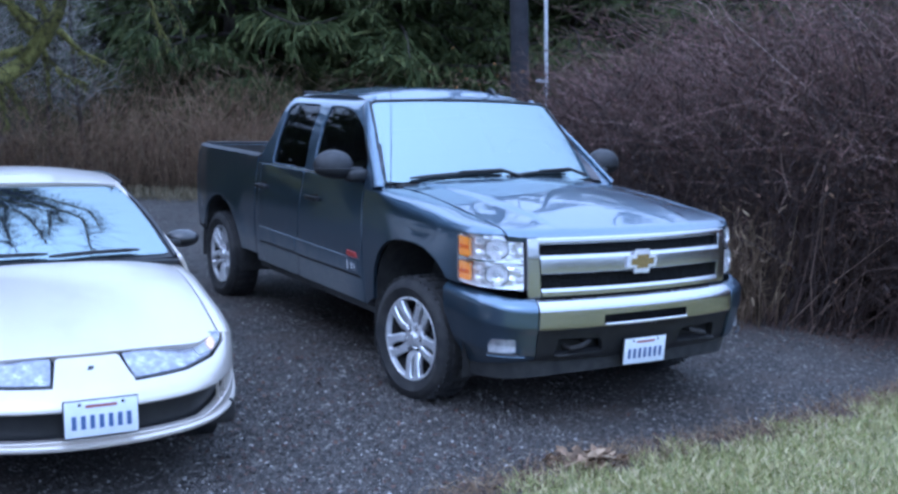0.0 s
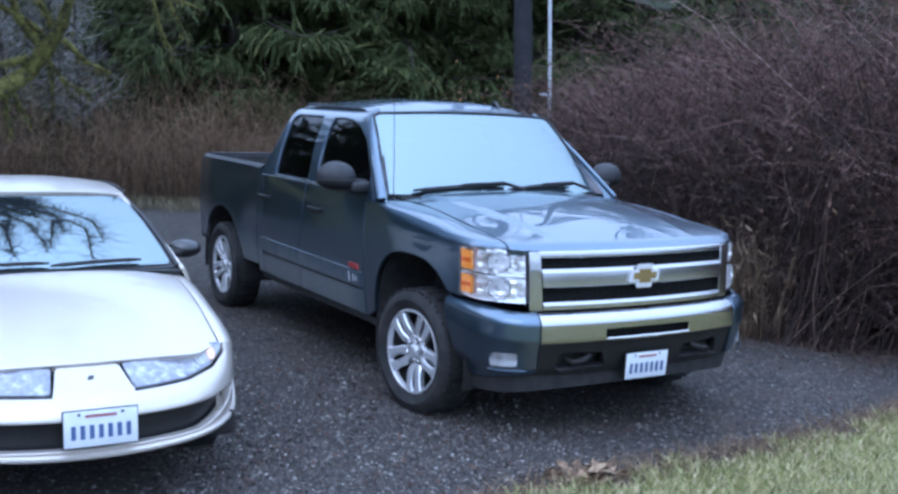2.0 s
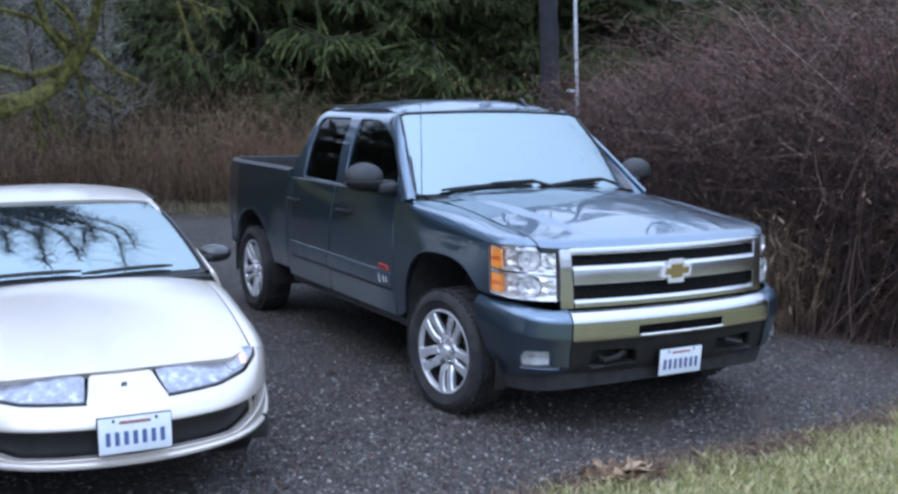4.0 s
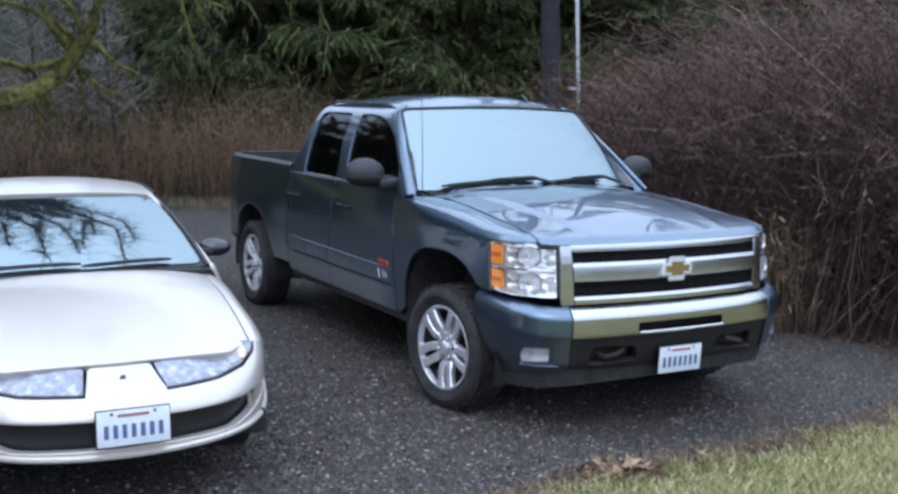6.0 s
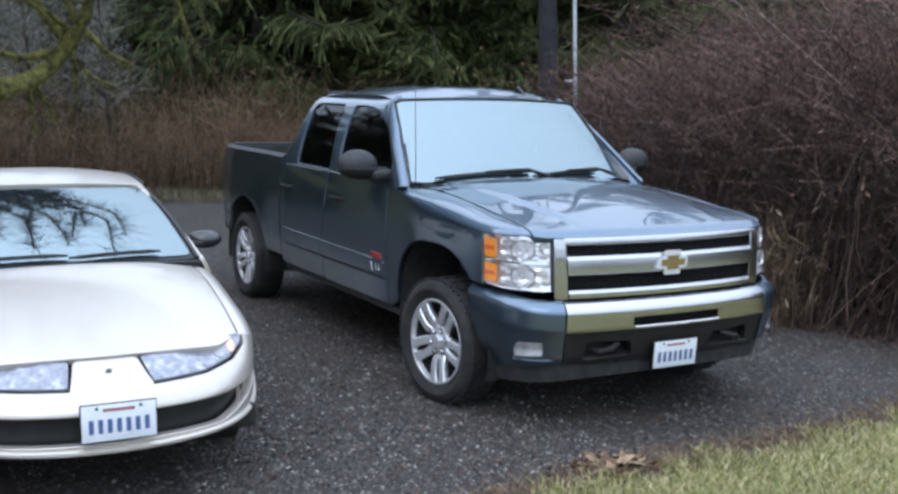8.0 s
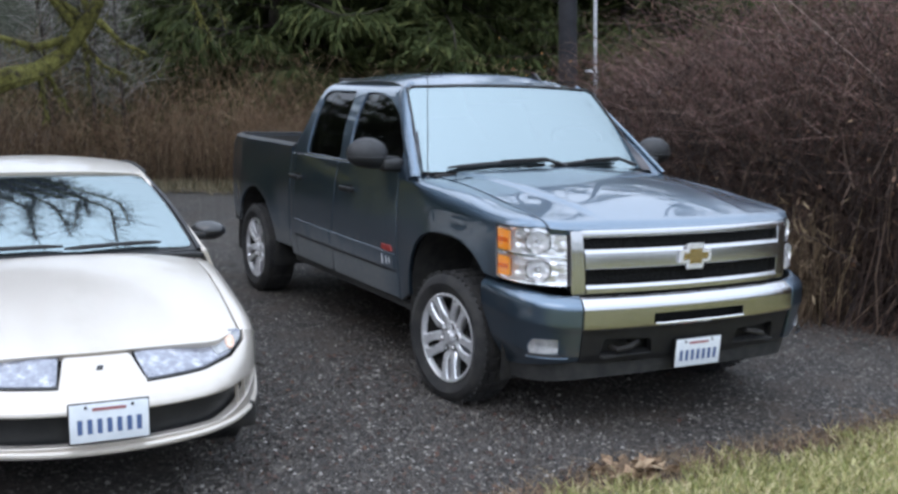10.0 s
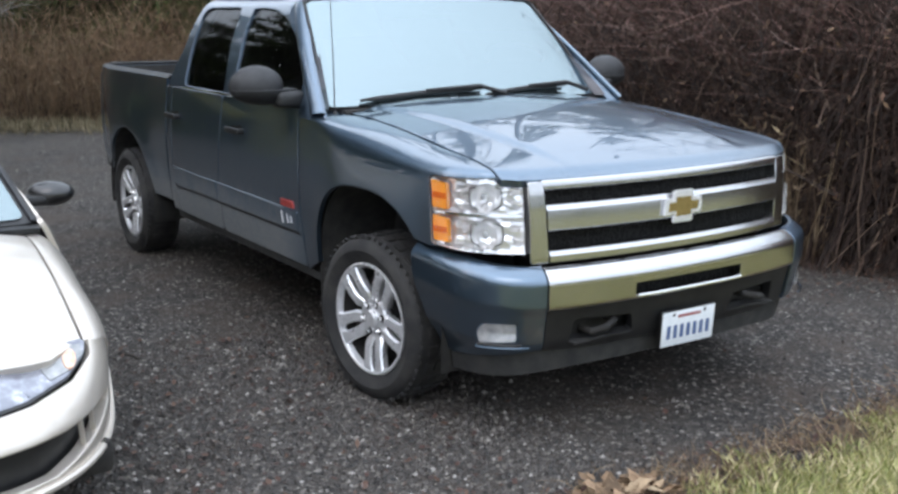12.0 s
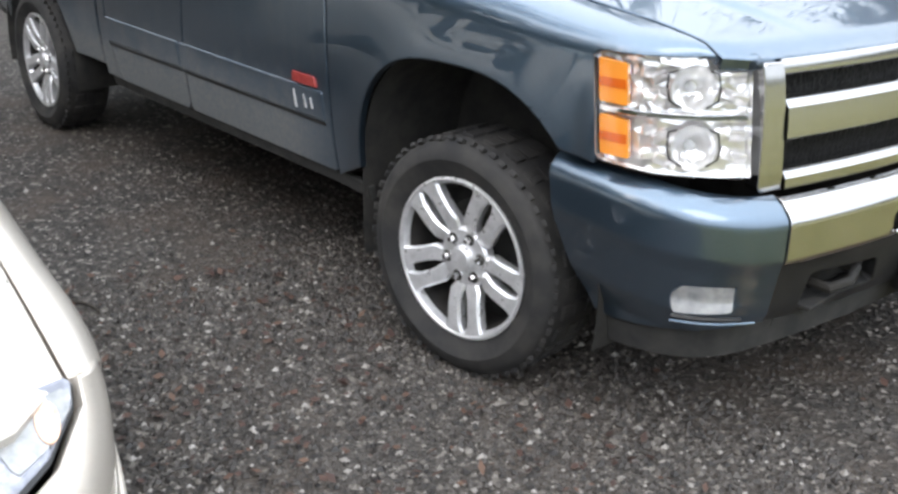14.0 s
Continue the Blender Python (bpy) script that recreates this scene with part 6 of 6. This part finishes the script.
# headlights: long wedges with coloured-in glints and an orange outer end
for s in (-1, 1):
    border = [(s * nu(0.185), 0.553), (s * nu(0.165), 0.628), (s * nu(0.40), 0.638), (s * nu(0.58), 0.650), (s * nu(0.685), 0.658), (s * nu(0.695), 0.648), (s * nu(0.675), 0.614), (s * nu(0.60), 0.575), (s * nu(0.45), 0.556)]
    border = [(u, z + NOSE_UP) for u, z in border]
    hl = part("headlight", panel(rounded(border, 0.012), nose_surface(lambda z: nose_depth(z) - 0.012), (1, s * 0.3, 0.5), 0.02, 0.03), GLINT_LENS, sedan, "clear wedge-shaped headlight with inner glints put into its colour")
    part("turn_signal", panel([(s * (nu(0.62) + 0.036 * math.cos(a)), 0.615 + NOSE_UP + 0.022 * math.sin(a) + 0.010 * math.cos(a)) for a in np.linspace(0, 2 * math.pi, 20)[:-1]], nose_surface(lambda z: nose_depth(z) + 0.003), (1, s * 0.3, 0.5), 0.015, 0.006, 0, ring=0), AMBER_PALE, hl, "faded orange turn signal")
    part("lamp_reflector", panel(rounded([(s * nu(0.535), 0.592), (s * nu(0.52), 0.648), (s * nu(0.672), 0.660), (s * nu(0.665), 0.630), (s * nu(0.60), 0.600)], 0.012), nose_surface(lambda z: nose_depth(z) - 0.004), (1, s * 0.3, 0.5), 0.015, 0.004, 0, ring=0), PALE_LAMP, hl, "pale clear outer lamp section")
    part("lamp_gap", panel([(u * 1.0 + s * (0.006 if k in (2, 3, 4, 5, 6) else -0.004), z + (0.005 if k in (1, 2, 3) else -0.007)) for k, (u, z) in enumerate(border)], nose_surface(lambda z: nose_depth(z) - 0.016), (1, s * 0.3, 0.5), 0.04, 0.01, ring=0), BLACK, hl)
    part("side_marker", panel(rounded([(s * (NEND - 0.10), 0.44), (s * (NEND - 0.10), 0.475), (s * (NEND - 0.01), 0.475), (s * (NEND - 0.01), 0.44)], 0.01), nose_surface(lambda z: nose_depth(z) + 0.006), (0, s, 0), 0.03, 0.01, ring=0), AMBER, sedan, "orange side marker")
# bonnet
hx = lambda y: -0.300 - 0.075 * (abs(y) / 0.6) ** 2 - 0.10 * smooth(0.5, 0.70, abs(y))
bon = [(hx(y), y) for y in np.linspace(-0.655, 0.655, 23)] + [(-0.8, 0.657)] + [(-1.24 - 0.10 * (y / 0.7) ** 2, y) for y in np.linspace(0.655, -0.655, 13)] + [(-0.8, -0.657)]
part("bonnet", panel(bon, lambda x, y: (x, y, bonnet(x, y)), (0, 0, 1), 0.05, 0.03), GOLD, sedan, "champagne bonnet with a smooth crown")
for s in (-1, 1):
    def wing(x, v, s=s):
        zt = bonnet(x, 0.66) - 0.003
        z0 = 0.58
        if v <= z0:
            return (x, s * flank(x, v), v)
        t = min(1, (v - z0) / 0.30) * math.pi / 2
        w = flank(x, z0)
        return (x, s * (0.662 + (w - 0.662) * math.cos(t) ** 0.9), z0 + (zt - z0) * math.sin(t) ** 0.9)
    outline = [(-1.45, 0.26), (-1.45, 0.88), (-0.475, 0.88), (-0.50, 0.76), (-0.56, 0.66), (-0.60, 0.61)] + arc(-1.08, 0.29, 0.335, 15, 178, 14)
    part("wing", panel(outline, wing, (0, s, 0.2), 0.05), GOLD, sedan, "champagne front wing")
    part("front_door", panel(rounded([(-1.458, 0.26), (-1.458, 0.905), (-2.52, 0.93), (-2.52, 0.26)], 0.03), lambda x, z, s=s: (x, s * (flank(x, z)), z), (0, s, 0), 0.08), GOLD, sedan)
    part("rear_door", panel(rounded([(-2.53, 0.26), (-2.53, 0.93), (-3.35, 0.945), (-3.20, 0.45), (-3.12, 0.26)], 0.03), lambda x, z, s=s: (x, s * (flank(x, z)), z), (0, s, 0), 0.08), GOLD, sedan)
    q = [(-3.36, 0.945), (-4.42, 0.90), (-4.46, 0.40), (-4.40, 0.30)] + arc(-3.47, 0.29, 0.335, 2, 150, 12) + [(-3.21, 0.47)]
    part("quarter_panel", panel(q, lambda x, z, s=s: (x, s * (flank(x, z)), z), (0, s, 0), 0.08), GOLD, sedan)
    part("sill", box(2.0, 0.06, 0.09, 0.02, pose(-2.15, s * 0.76, 0.23)), BLACK, sedan)
    # greenhouse side
    def upper(x, z, s=s, d=0.0):
        t = (z - 0.91) / 0.36
        return (x, s * (0.745 - 0.185 * t - 0.02 * t * t - d), z)
    fw = rounded([(-1.72, 0.95), (-2.47, 0.95), (-2.50, 1.21), (-2.28, 1.21)], 0.02)
    rw = rounded([(-2.58, 0.95), (-3.30, 0.96), (-3.08, 1.20), (-2.60, 1.215)], 0.02)
    part("roof_frame", panel([(-1.52, 0.905), (-1.62, 0.985), (-2.12, 1.225), (-2.24, 1.262), (-3.10, 1.25), (-3.75, 0.935)], upper, (0, s, 0.3), 0.08, 0.03, holes=(fw, rw)), GOLD, sedan)
    for w in (fw, rw):
        part("side_window", panel(w, lambda x, z, u=upper: u(x, z, d=0.012), (0, s, 0.2), 0.2, 0.003, ring=0), SIDE_GLASS, sedan)
    bm = bmesh.new()
    bmesh.ops.create_uvsphere(bm, u_segments=20, v_segments=12, radius=1.0, matrix=pose(-1.90, s * 0.872, 0.930, 0, s * 6, s * -14) @ Matrix.Diagonal((0.070, 0.102, 0.056, 1)))
    for v in bm.verts:
        v.co.x = max(v.co.x, -1.945)
    m = part("door_mirror", bm, GLOSS, sedan, "glossy black door mirror")
    part("mirror_arm", box(0.10, 0.12, 0.045, 0.015, pose(-1.88, s * 0.785, 0.908)), BLACK, m)
    part("wheel_well", lathe([(0.34, 0.0), (0.33, s * -0.22), (0.05, s * -0.22)], 32, pose(-1.08, s * 0.76, 0.29)), LINER, sedan)
    part("wheel_well", lathe([(0.34, 0.0), (0.33, s * -0.22), (0.05, s * -0.22)], 32, pose(-3.47, s * 0.76, 0.29)), LINER, sedan)
    for wx in (-1.08, -3.47):
        mm = pose(wx, s * 0.655, 0.295) @ (Matrix.Identity(4) if s < 0 else flip)
        w = part("wheel", lathe([(0.18, 0.0), (0.20, -0.01), (0.25, -0.018), (0.285, 0.0), (0.295, 0.03), (0.295, 0.15), (0.28, 0.17), (0.18, 0.17)], 40, mm), RUBBER, sedan, "road tyre on a silver wheel")
        part("rim", lathe([(0.18, 0.0), (0.17, 0.012), (0.10, 0.005), (0.05, -0.002), (0.001, -0.004)], 32, mm), ALLOY, w)


def screen(u, t):
    b = Vector((-1.30 - 0.16 * u * u, 0.70 * u, 0.925 - 0.02 * u * u))
    a = Vector((-2.09 - 0.10 * u * u, 0.555 * u, 1.255 - 0.018 * u * u))
    p = b.lerp(a, t)
    k = 0.03 * math.sin(math.pi * t)
    return (p.x + k * 0.4, p.y, p.z + k)


part("windshield", panel(rounded([(-0.97, 0.01), (0.97, 0.01), (0.97, 0.98), (-0.97, 0.98)], 0.05), screen, (0.4, 0, 0.9), 0.12, 0.004, ring=0), WINDSHIELD, sedan, "windshield mirroring bare branches and sky")
part("windshield_border", panel([(-1.0, -0.02), (1.0, -0.02), (1.0, 1.01), (-1.0, 1.01)], lambda u, t: tuple(Vector(screen(u, t)) - Vector((0.004, 0, 0.007))), (0.4, 0, 0.9), 0.12, 0.004, ring=0, holes=(rounded([(-0.95, 0.04), (0.95, 0.04), (0.95, 0.965), (-0.95, 0.965)], 0.08),)), BLACK, sedan)
for s in (-1, 1):
    def post(k, t, s=s):
        e = Vector(screen(s * 1.0, t))
        c = Vector((e.x - 0.03, s * (abs(e.y) + 0.035), e.z - 0.02))
        p = e.lerp(c, k)
        return tuple(p + Vector((0.2, s * 0.6, 0.5)) * 0.012 * math.sin(math.pi * k))
    part("windshield_pillar", panel([(0, -0.01), (1, -0.01), (1, 1.0), (0, 1.0)], post, (0.2, s, 0.5), (0.25, 0.08), 0.015, ring=0.02), GREY, sedan)
roofz = lambda x, y: 1.315 - 0.045 * (abs(y) / 0.57) ** 2.4 - 0.045 * ((x + 2.65) / 0.56) ** 2
part("roof", panel([(-2.085 - 0.10 * (y / 0.56) ** 2, y) for y in np.linspace(0.575, -0.575, 11)] + [(-3.12, y) for y in np.linspace(-0.56, 0.56, 7)], lambda x, y: (x, y, roofz(x, y)), (0, 0, 1), 0.08, 0.03), GOLD, sedan)
for s in (-1, 1):
    part("roof_gutter", tube([(x, s * 0.578, roofz(x, 0.575) + 0.004) for x in np.linspace(-2.2, -3.1, 8)], 0.009, 6), BLACK, sedan)
part("rear_screen", panel([(-1, 0), (1, 0), (0.95, 1), (-0.95, 1)], lambda u, t: (-3.72 + 0.60 * t, 0.60 * u, 0.94 + 0.31 * t + 0.03 * math.sin(math.pi * t)), (-0.4, 0, 0.9), 0.25, 0.004, ring=0), PRIVACY, sedan)
part("boot_lid", panel([(-3.70, -0.68), (-4.40, -0.66), (-4.40, 0.66), (-3.70, 0.68)], lambda x, y: (x, y, 0.945 - 0.04 * (y / 0.68) ** 2 - 0.06 * ((x + 3.7) / 0.7) ** 2), (0, 0, 1), 0.1, 0.03), GOLD, sedan)
part("rear_panel", panel([(-0.70, 0.28), (0.70, 0.28), (0.66, 0.88), (-0.66, 0.88)], lambda y, z: (-4.47 + 0.07 * smooth(0.5, 0.9, z) + 0.10 * (y / 0.7) ** 2, y, z), (-1, 0, 0), 0.1, 0.03), GOLD, sedan)
part("underbody", box(3.9, 1.40, 0.12, 0.03, pose(-2.25, 0, 0.30)), STEEL, sedan)
part("engine_bay", box(0.75, 1.05, 0.28, 0.04, pose(-0.90, 0, 0.42)), STEEL, sedan)
part("dashboard", box(0.45, 1.30, 0.16, 0.06, pose(-1.72, 0, 0.84), 3), BEIGE, sedan)
part("firewall", box(0.05, 1.36, 0.55, 0.01, pose(-1.36, 0, 0.58)), STEEL, sedan)
for y in (-0.36, 0.36):
    seat = part("front_seat", joined(box(0.46, 0.46, 0.14, 0.05, pose(-2.25, y, 0.50), 3), box(0.14, 0.44, 0.55, 0.05, pose(-2.52, y, 0.78, 0, -16, 0), 3)), BEIGE, sedan)
    part("headrest", box(0.08, 0.24, 0.15, 0.035, pose(-2.63, y, 1.11, 0, -10, 0), 3), BEIGE, seat)
part("cowl", panel([(-1.25 - 0.12 * (y / 0.7) ** 2, y) for y in np.linspace(0.72, -0.72, 13)] + [(-1.33 - 0.15 * (y / 0.7) ** 2, y) for y in np.linspace(-0.72, 0.72, 13)], lambda x, y: (x, y, 0.912 - 0.03 * (y / 0.7) ** 2), (0, 0, 1), 0.1, 0.02, ring=0), BLACK, sedan)
for y0, y1 in ((-0.56, 0.0), (0.0, 0.50)):
    pts = [Vector(screen((y0 + (y1 - y0) * k) / 0.70, 0.012 + 0.03 * math.sin(math.pi * 0.6 * k))) + Vector((0.01, 0, 0.014)) for k in np.linspace(0, 1, 8)]
    part("wiper", tube(pts, [0.006] + [0.011] * 6 + [0.006], 6), BLACK, sedan, "black wiper resting at the windshield's foot")


# ---- loose small things on the ground ----
def scatter(n, x0, x1, y0, y1):
    return np.column_stack([rng.uniform(x0, x1, n), rng.uniform(y0, y1, n)])


def off_lawn(xy, margin=0.0):
    return xy[xy[:, 0] < np.array([lawn_edge(y) for y in xy[:, 1]]) + margin]


xy = np.concatenate([off_lawn(scatter(46000, -1.2, 2.1, -2.7, -0.5), 0.05), off_lawn(scatter(14000, -1.4, 2.4, -3.6, 0.2), 0.05), off_lawn(scatter(20000, -3.5, 2.0, -4.5, 3.2), 0.05), off_lawn(scatter(5000, -9, 2, -5, 4))])
n = len(xy)
size = np.clip(rng.lognormal(-5.1, 0.48, n), 0.003, 0.016)
octa = np.array([[1, 0, 0], [0, 1, 0], [-1, 0, 0], [0, -1, 0], [0, 0, 0.75], [0, 0, -0.5]], float)
tri = np.array([[0, 1, 4], [1, 2, 4], [2, 3, 4], [3, 0, 4], [1, 0, 5], [2, 1, 5], [3, 2, 5], [0, 3, 5]])
a = rng.uniform(0, 6.28, n)
shape = octa[None] * rng.uniform(0.6, 1.3, (n, 6, 3))
turned = np.stack([shape[..., 0] * np.cos(a)[:, None] - shape[..., 1] * np.sin(a)[:, None], shape[..., 0] * np.sin(a)[:, None] + shape[..., 1] * np.cos(a)[:, None], shape[..., 2]], -1)
v = turned * size[:, None, None] + np.column_stack([xy, size * 0.25])[:, None]
stuff("gravel_stones", v.reshape(-1, 3), (tri[None] + (np.arange(n) * 6)[:, None, None]).reshape(-1, 3), STONES, "loose angular gravel stones, mostly dark with pale chips", "gravel")

xy = np.concatenate([scatter(90000, 1.2, 3.4, -2.2, 3.4), scatter(30000, 1.0, 7.5, -7, 5)])
edge = np.array([lawn_edge(y) for y in xy[:, 1]])
ragged = 0.13 * np.sin(xy[:, 1] * 7.0) + 0.10 * np.sin(xy[:, 1] * 17.3 + 1)
keep = xy[:, 0] > edge + ragged * 0.6 + rng.exponential(0.05, len(xy)) - 0.06
patch = np.array([noise.noise((x * 1.7, y * 1.7, 3.0)) for x, y in xy])
keep &= rng.random(len(xy)) < 0.55 + 0.9 * patch + 0.3
xy = xy[keep]
n = len(xy)
h = rng.uniform(0.02, 0.065, n)
ways = np.column_stack([rng.normal(0, 0.6, (n, 2)), np.ones(n)]) * h[:, None]
v, f = blades(np.column_stack([xy, np.full(n, 0.015)]), ways, rng.uniform(0.0016, 0.0036, n))
stuff("grass", v, f, GRASS, "short mossy green and straw-coloured grass", "grass")


def flat_leaves(name, xy, lo, hi, mat, label):
    n = len(xy)
    a = rng.uniform(0, 6.28, n)
    s = rng.uniform(lo, hi, n)
    ways = np.column_stack([np.cos(a), np.sin(a), rng.normal(0.1, 0.25, n)]) * s[:, None]
    across = np.column_stack([-np.sin(a), np.cos(a), rng.normal(0, 0.3, n)])
    v, f = blades(np.column_stack([xy, rng.uniform(0.012, 0.03, n)]), ways, s * 0.32, across)
    stuff(name, v, f, mat, label, "leaves")


y = rng.uniform(-1.8, 2.6, 1500)
band = np.column_stack([np.array([lawn_edge(k) for k in y]) + rng.normal(-0.09, 0.10, 1500), y])
x = rng.uniform(-3, 2.2, 5200)
foot = np.column_stack([x, np.array([curve_at([-3, -1.5, 0.3, 1.6, 2.2], [3.2, 2.85, 3.05, 3.6, 4.0], k) for k in x]) - np.abs(rng.normal(0, 0.45, 5200)) + 0.35])
flat_leaves("leaf_litter", np.concatenate([band, foot, scatter(160, -2.5, 1.5, -2.6, 2.5), scatter(900, -1.4, 1.4, -2.5, -0.9)]), 0.014, 0.042, LITTER, "brown fallen leaves along the edge of the gravel")
pile = np.column_stack([rng.normal(1.42, 0.06, 150), rng.normal(-0.76, 0.08, 150)])
flat_leaves("dead_fern_clump", pile, 0.05, 0.12, BRACKEN, "clump of rust-brown dead fern at the lawn's edge")
y = rng.uniform(-1.8, 2.4, 2200)
edge = np.column_stack([np.array([lawn_edge(k) for k in y]) + rng.normal(-0.06, 0.09, 2200), y, np.full(2200, 0.01)])
v, f, _ = canes(edge, np.column_stack([rng.normal(0, 0.06, (2200, 2)), rng.uniform(0.02, 0.09, 2200)]), rng.normal(0, 0.03, (2200, 3)), rng.uniform(0.001, 0.0025, 2200), 2)
stuff("dry_tufts", v, f, STRAW, "straw-coloured tufts fringing the lawn", "dry grass")
for px, py, ang, ln in ((-1.15, -1.75, 20, 0.16), (-0.45, -2.15, 70, 0.10)):
    stick = thing("twig", "short dark twig lying on the gravel", "twig", pose(px, py, 0.008, 0, 0, ang), "twigs on the gravel")
    part("stem", tube([(-ln / 2, 0, 0.004), (0, 0.012, 0.008), (ln / 2, 0, 0.004)], [0.007, 0.006, 0.003], 6), BARK, stick)
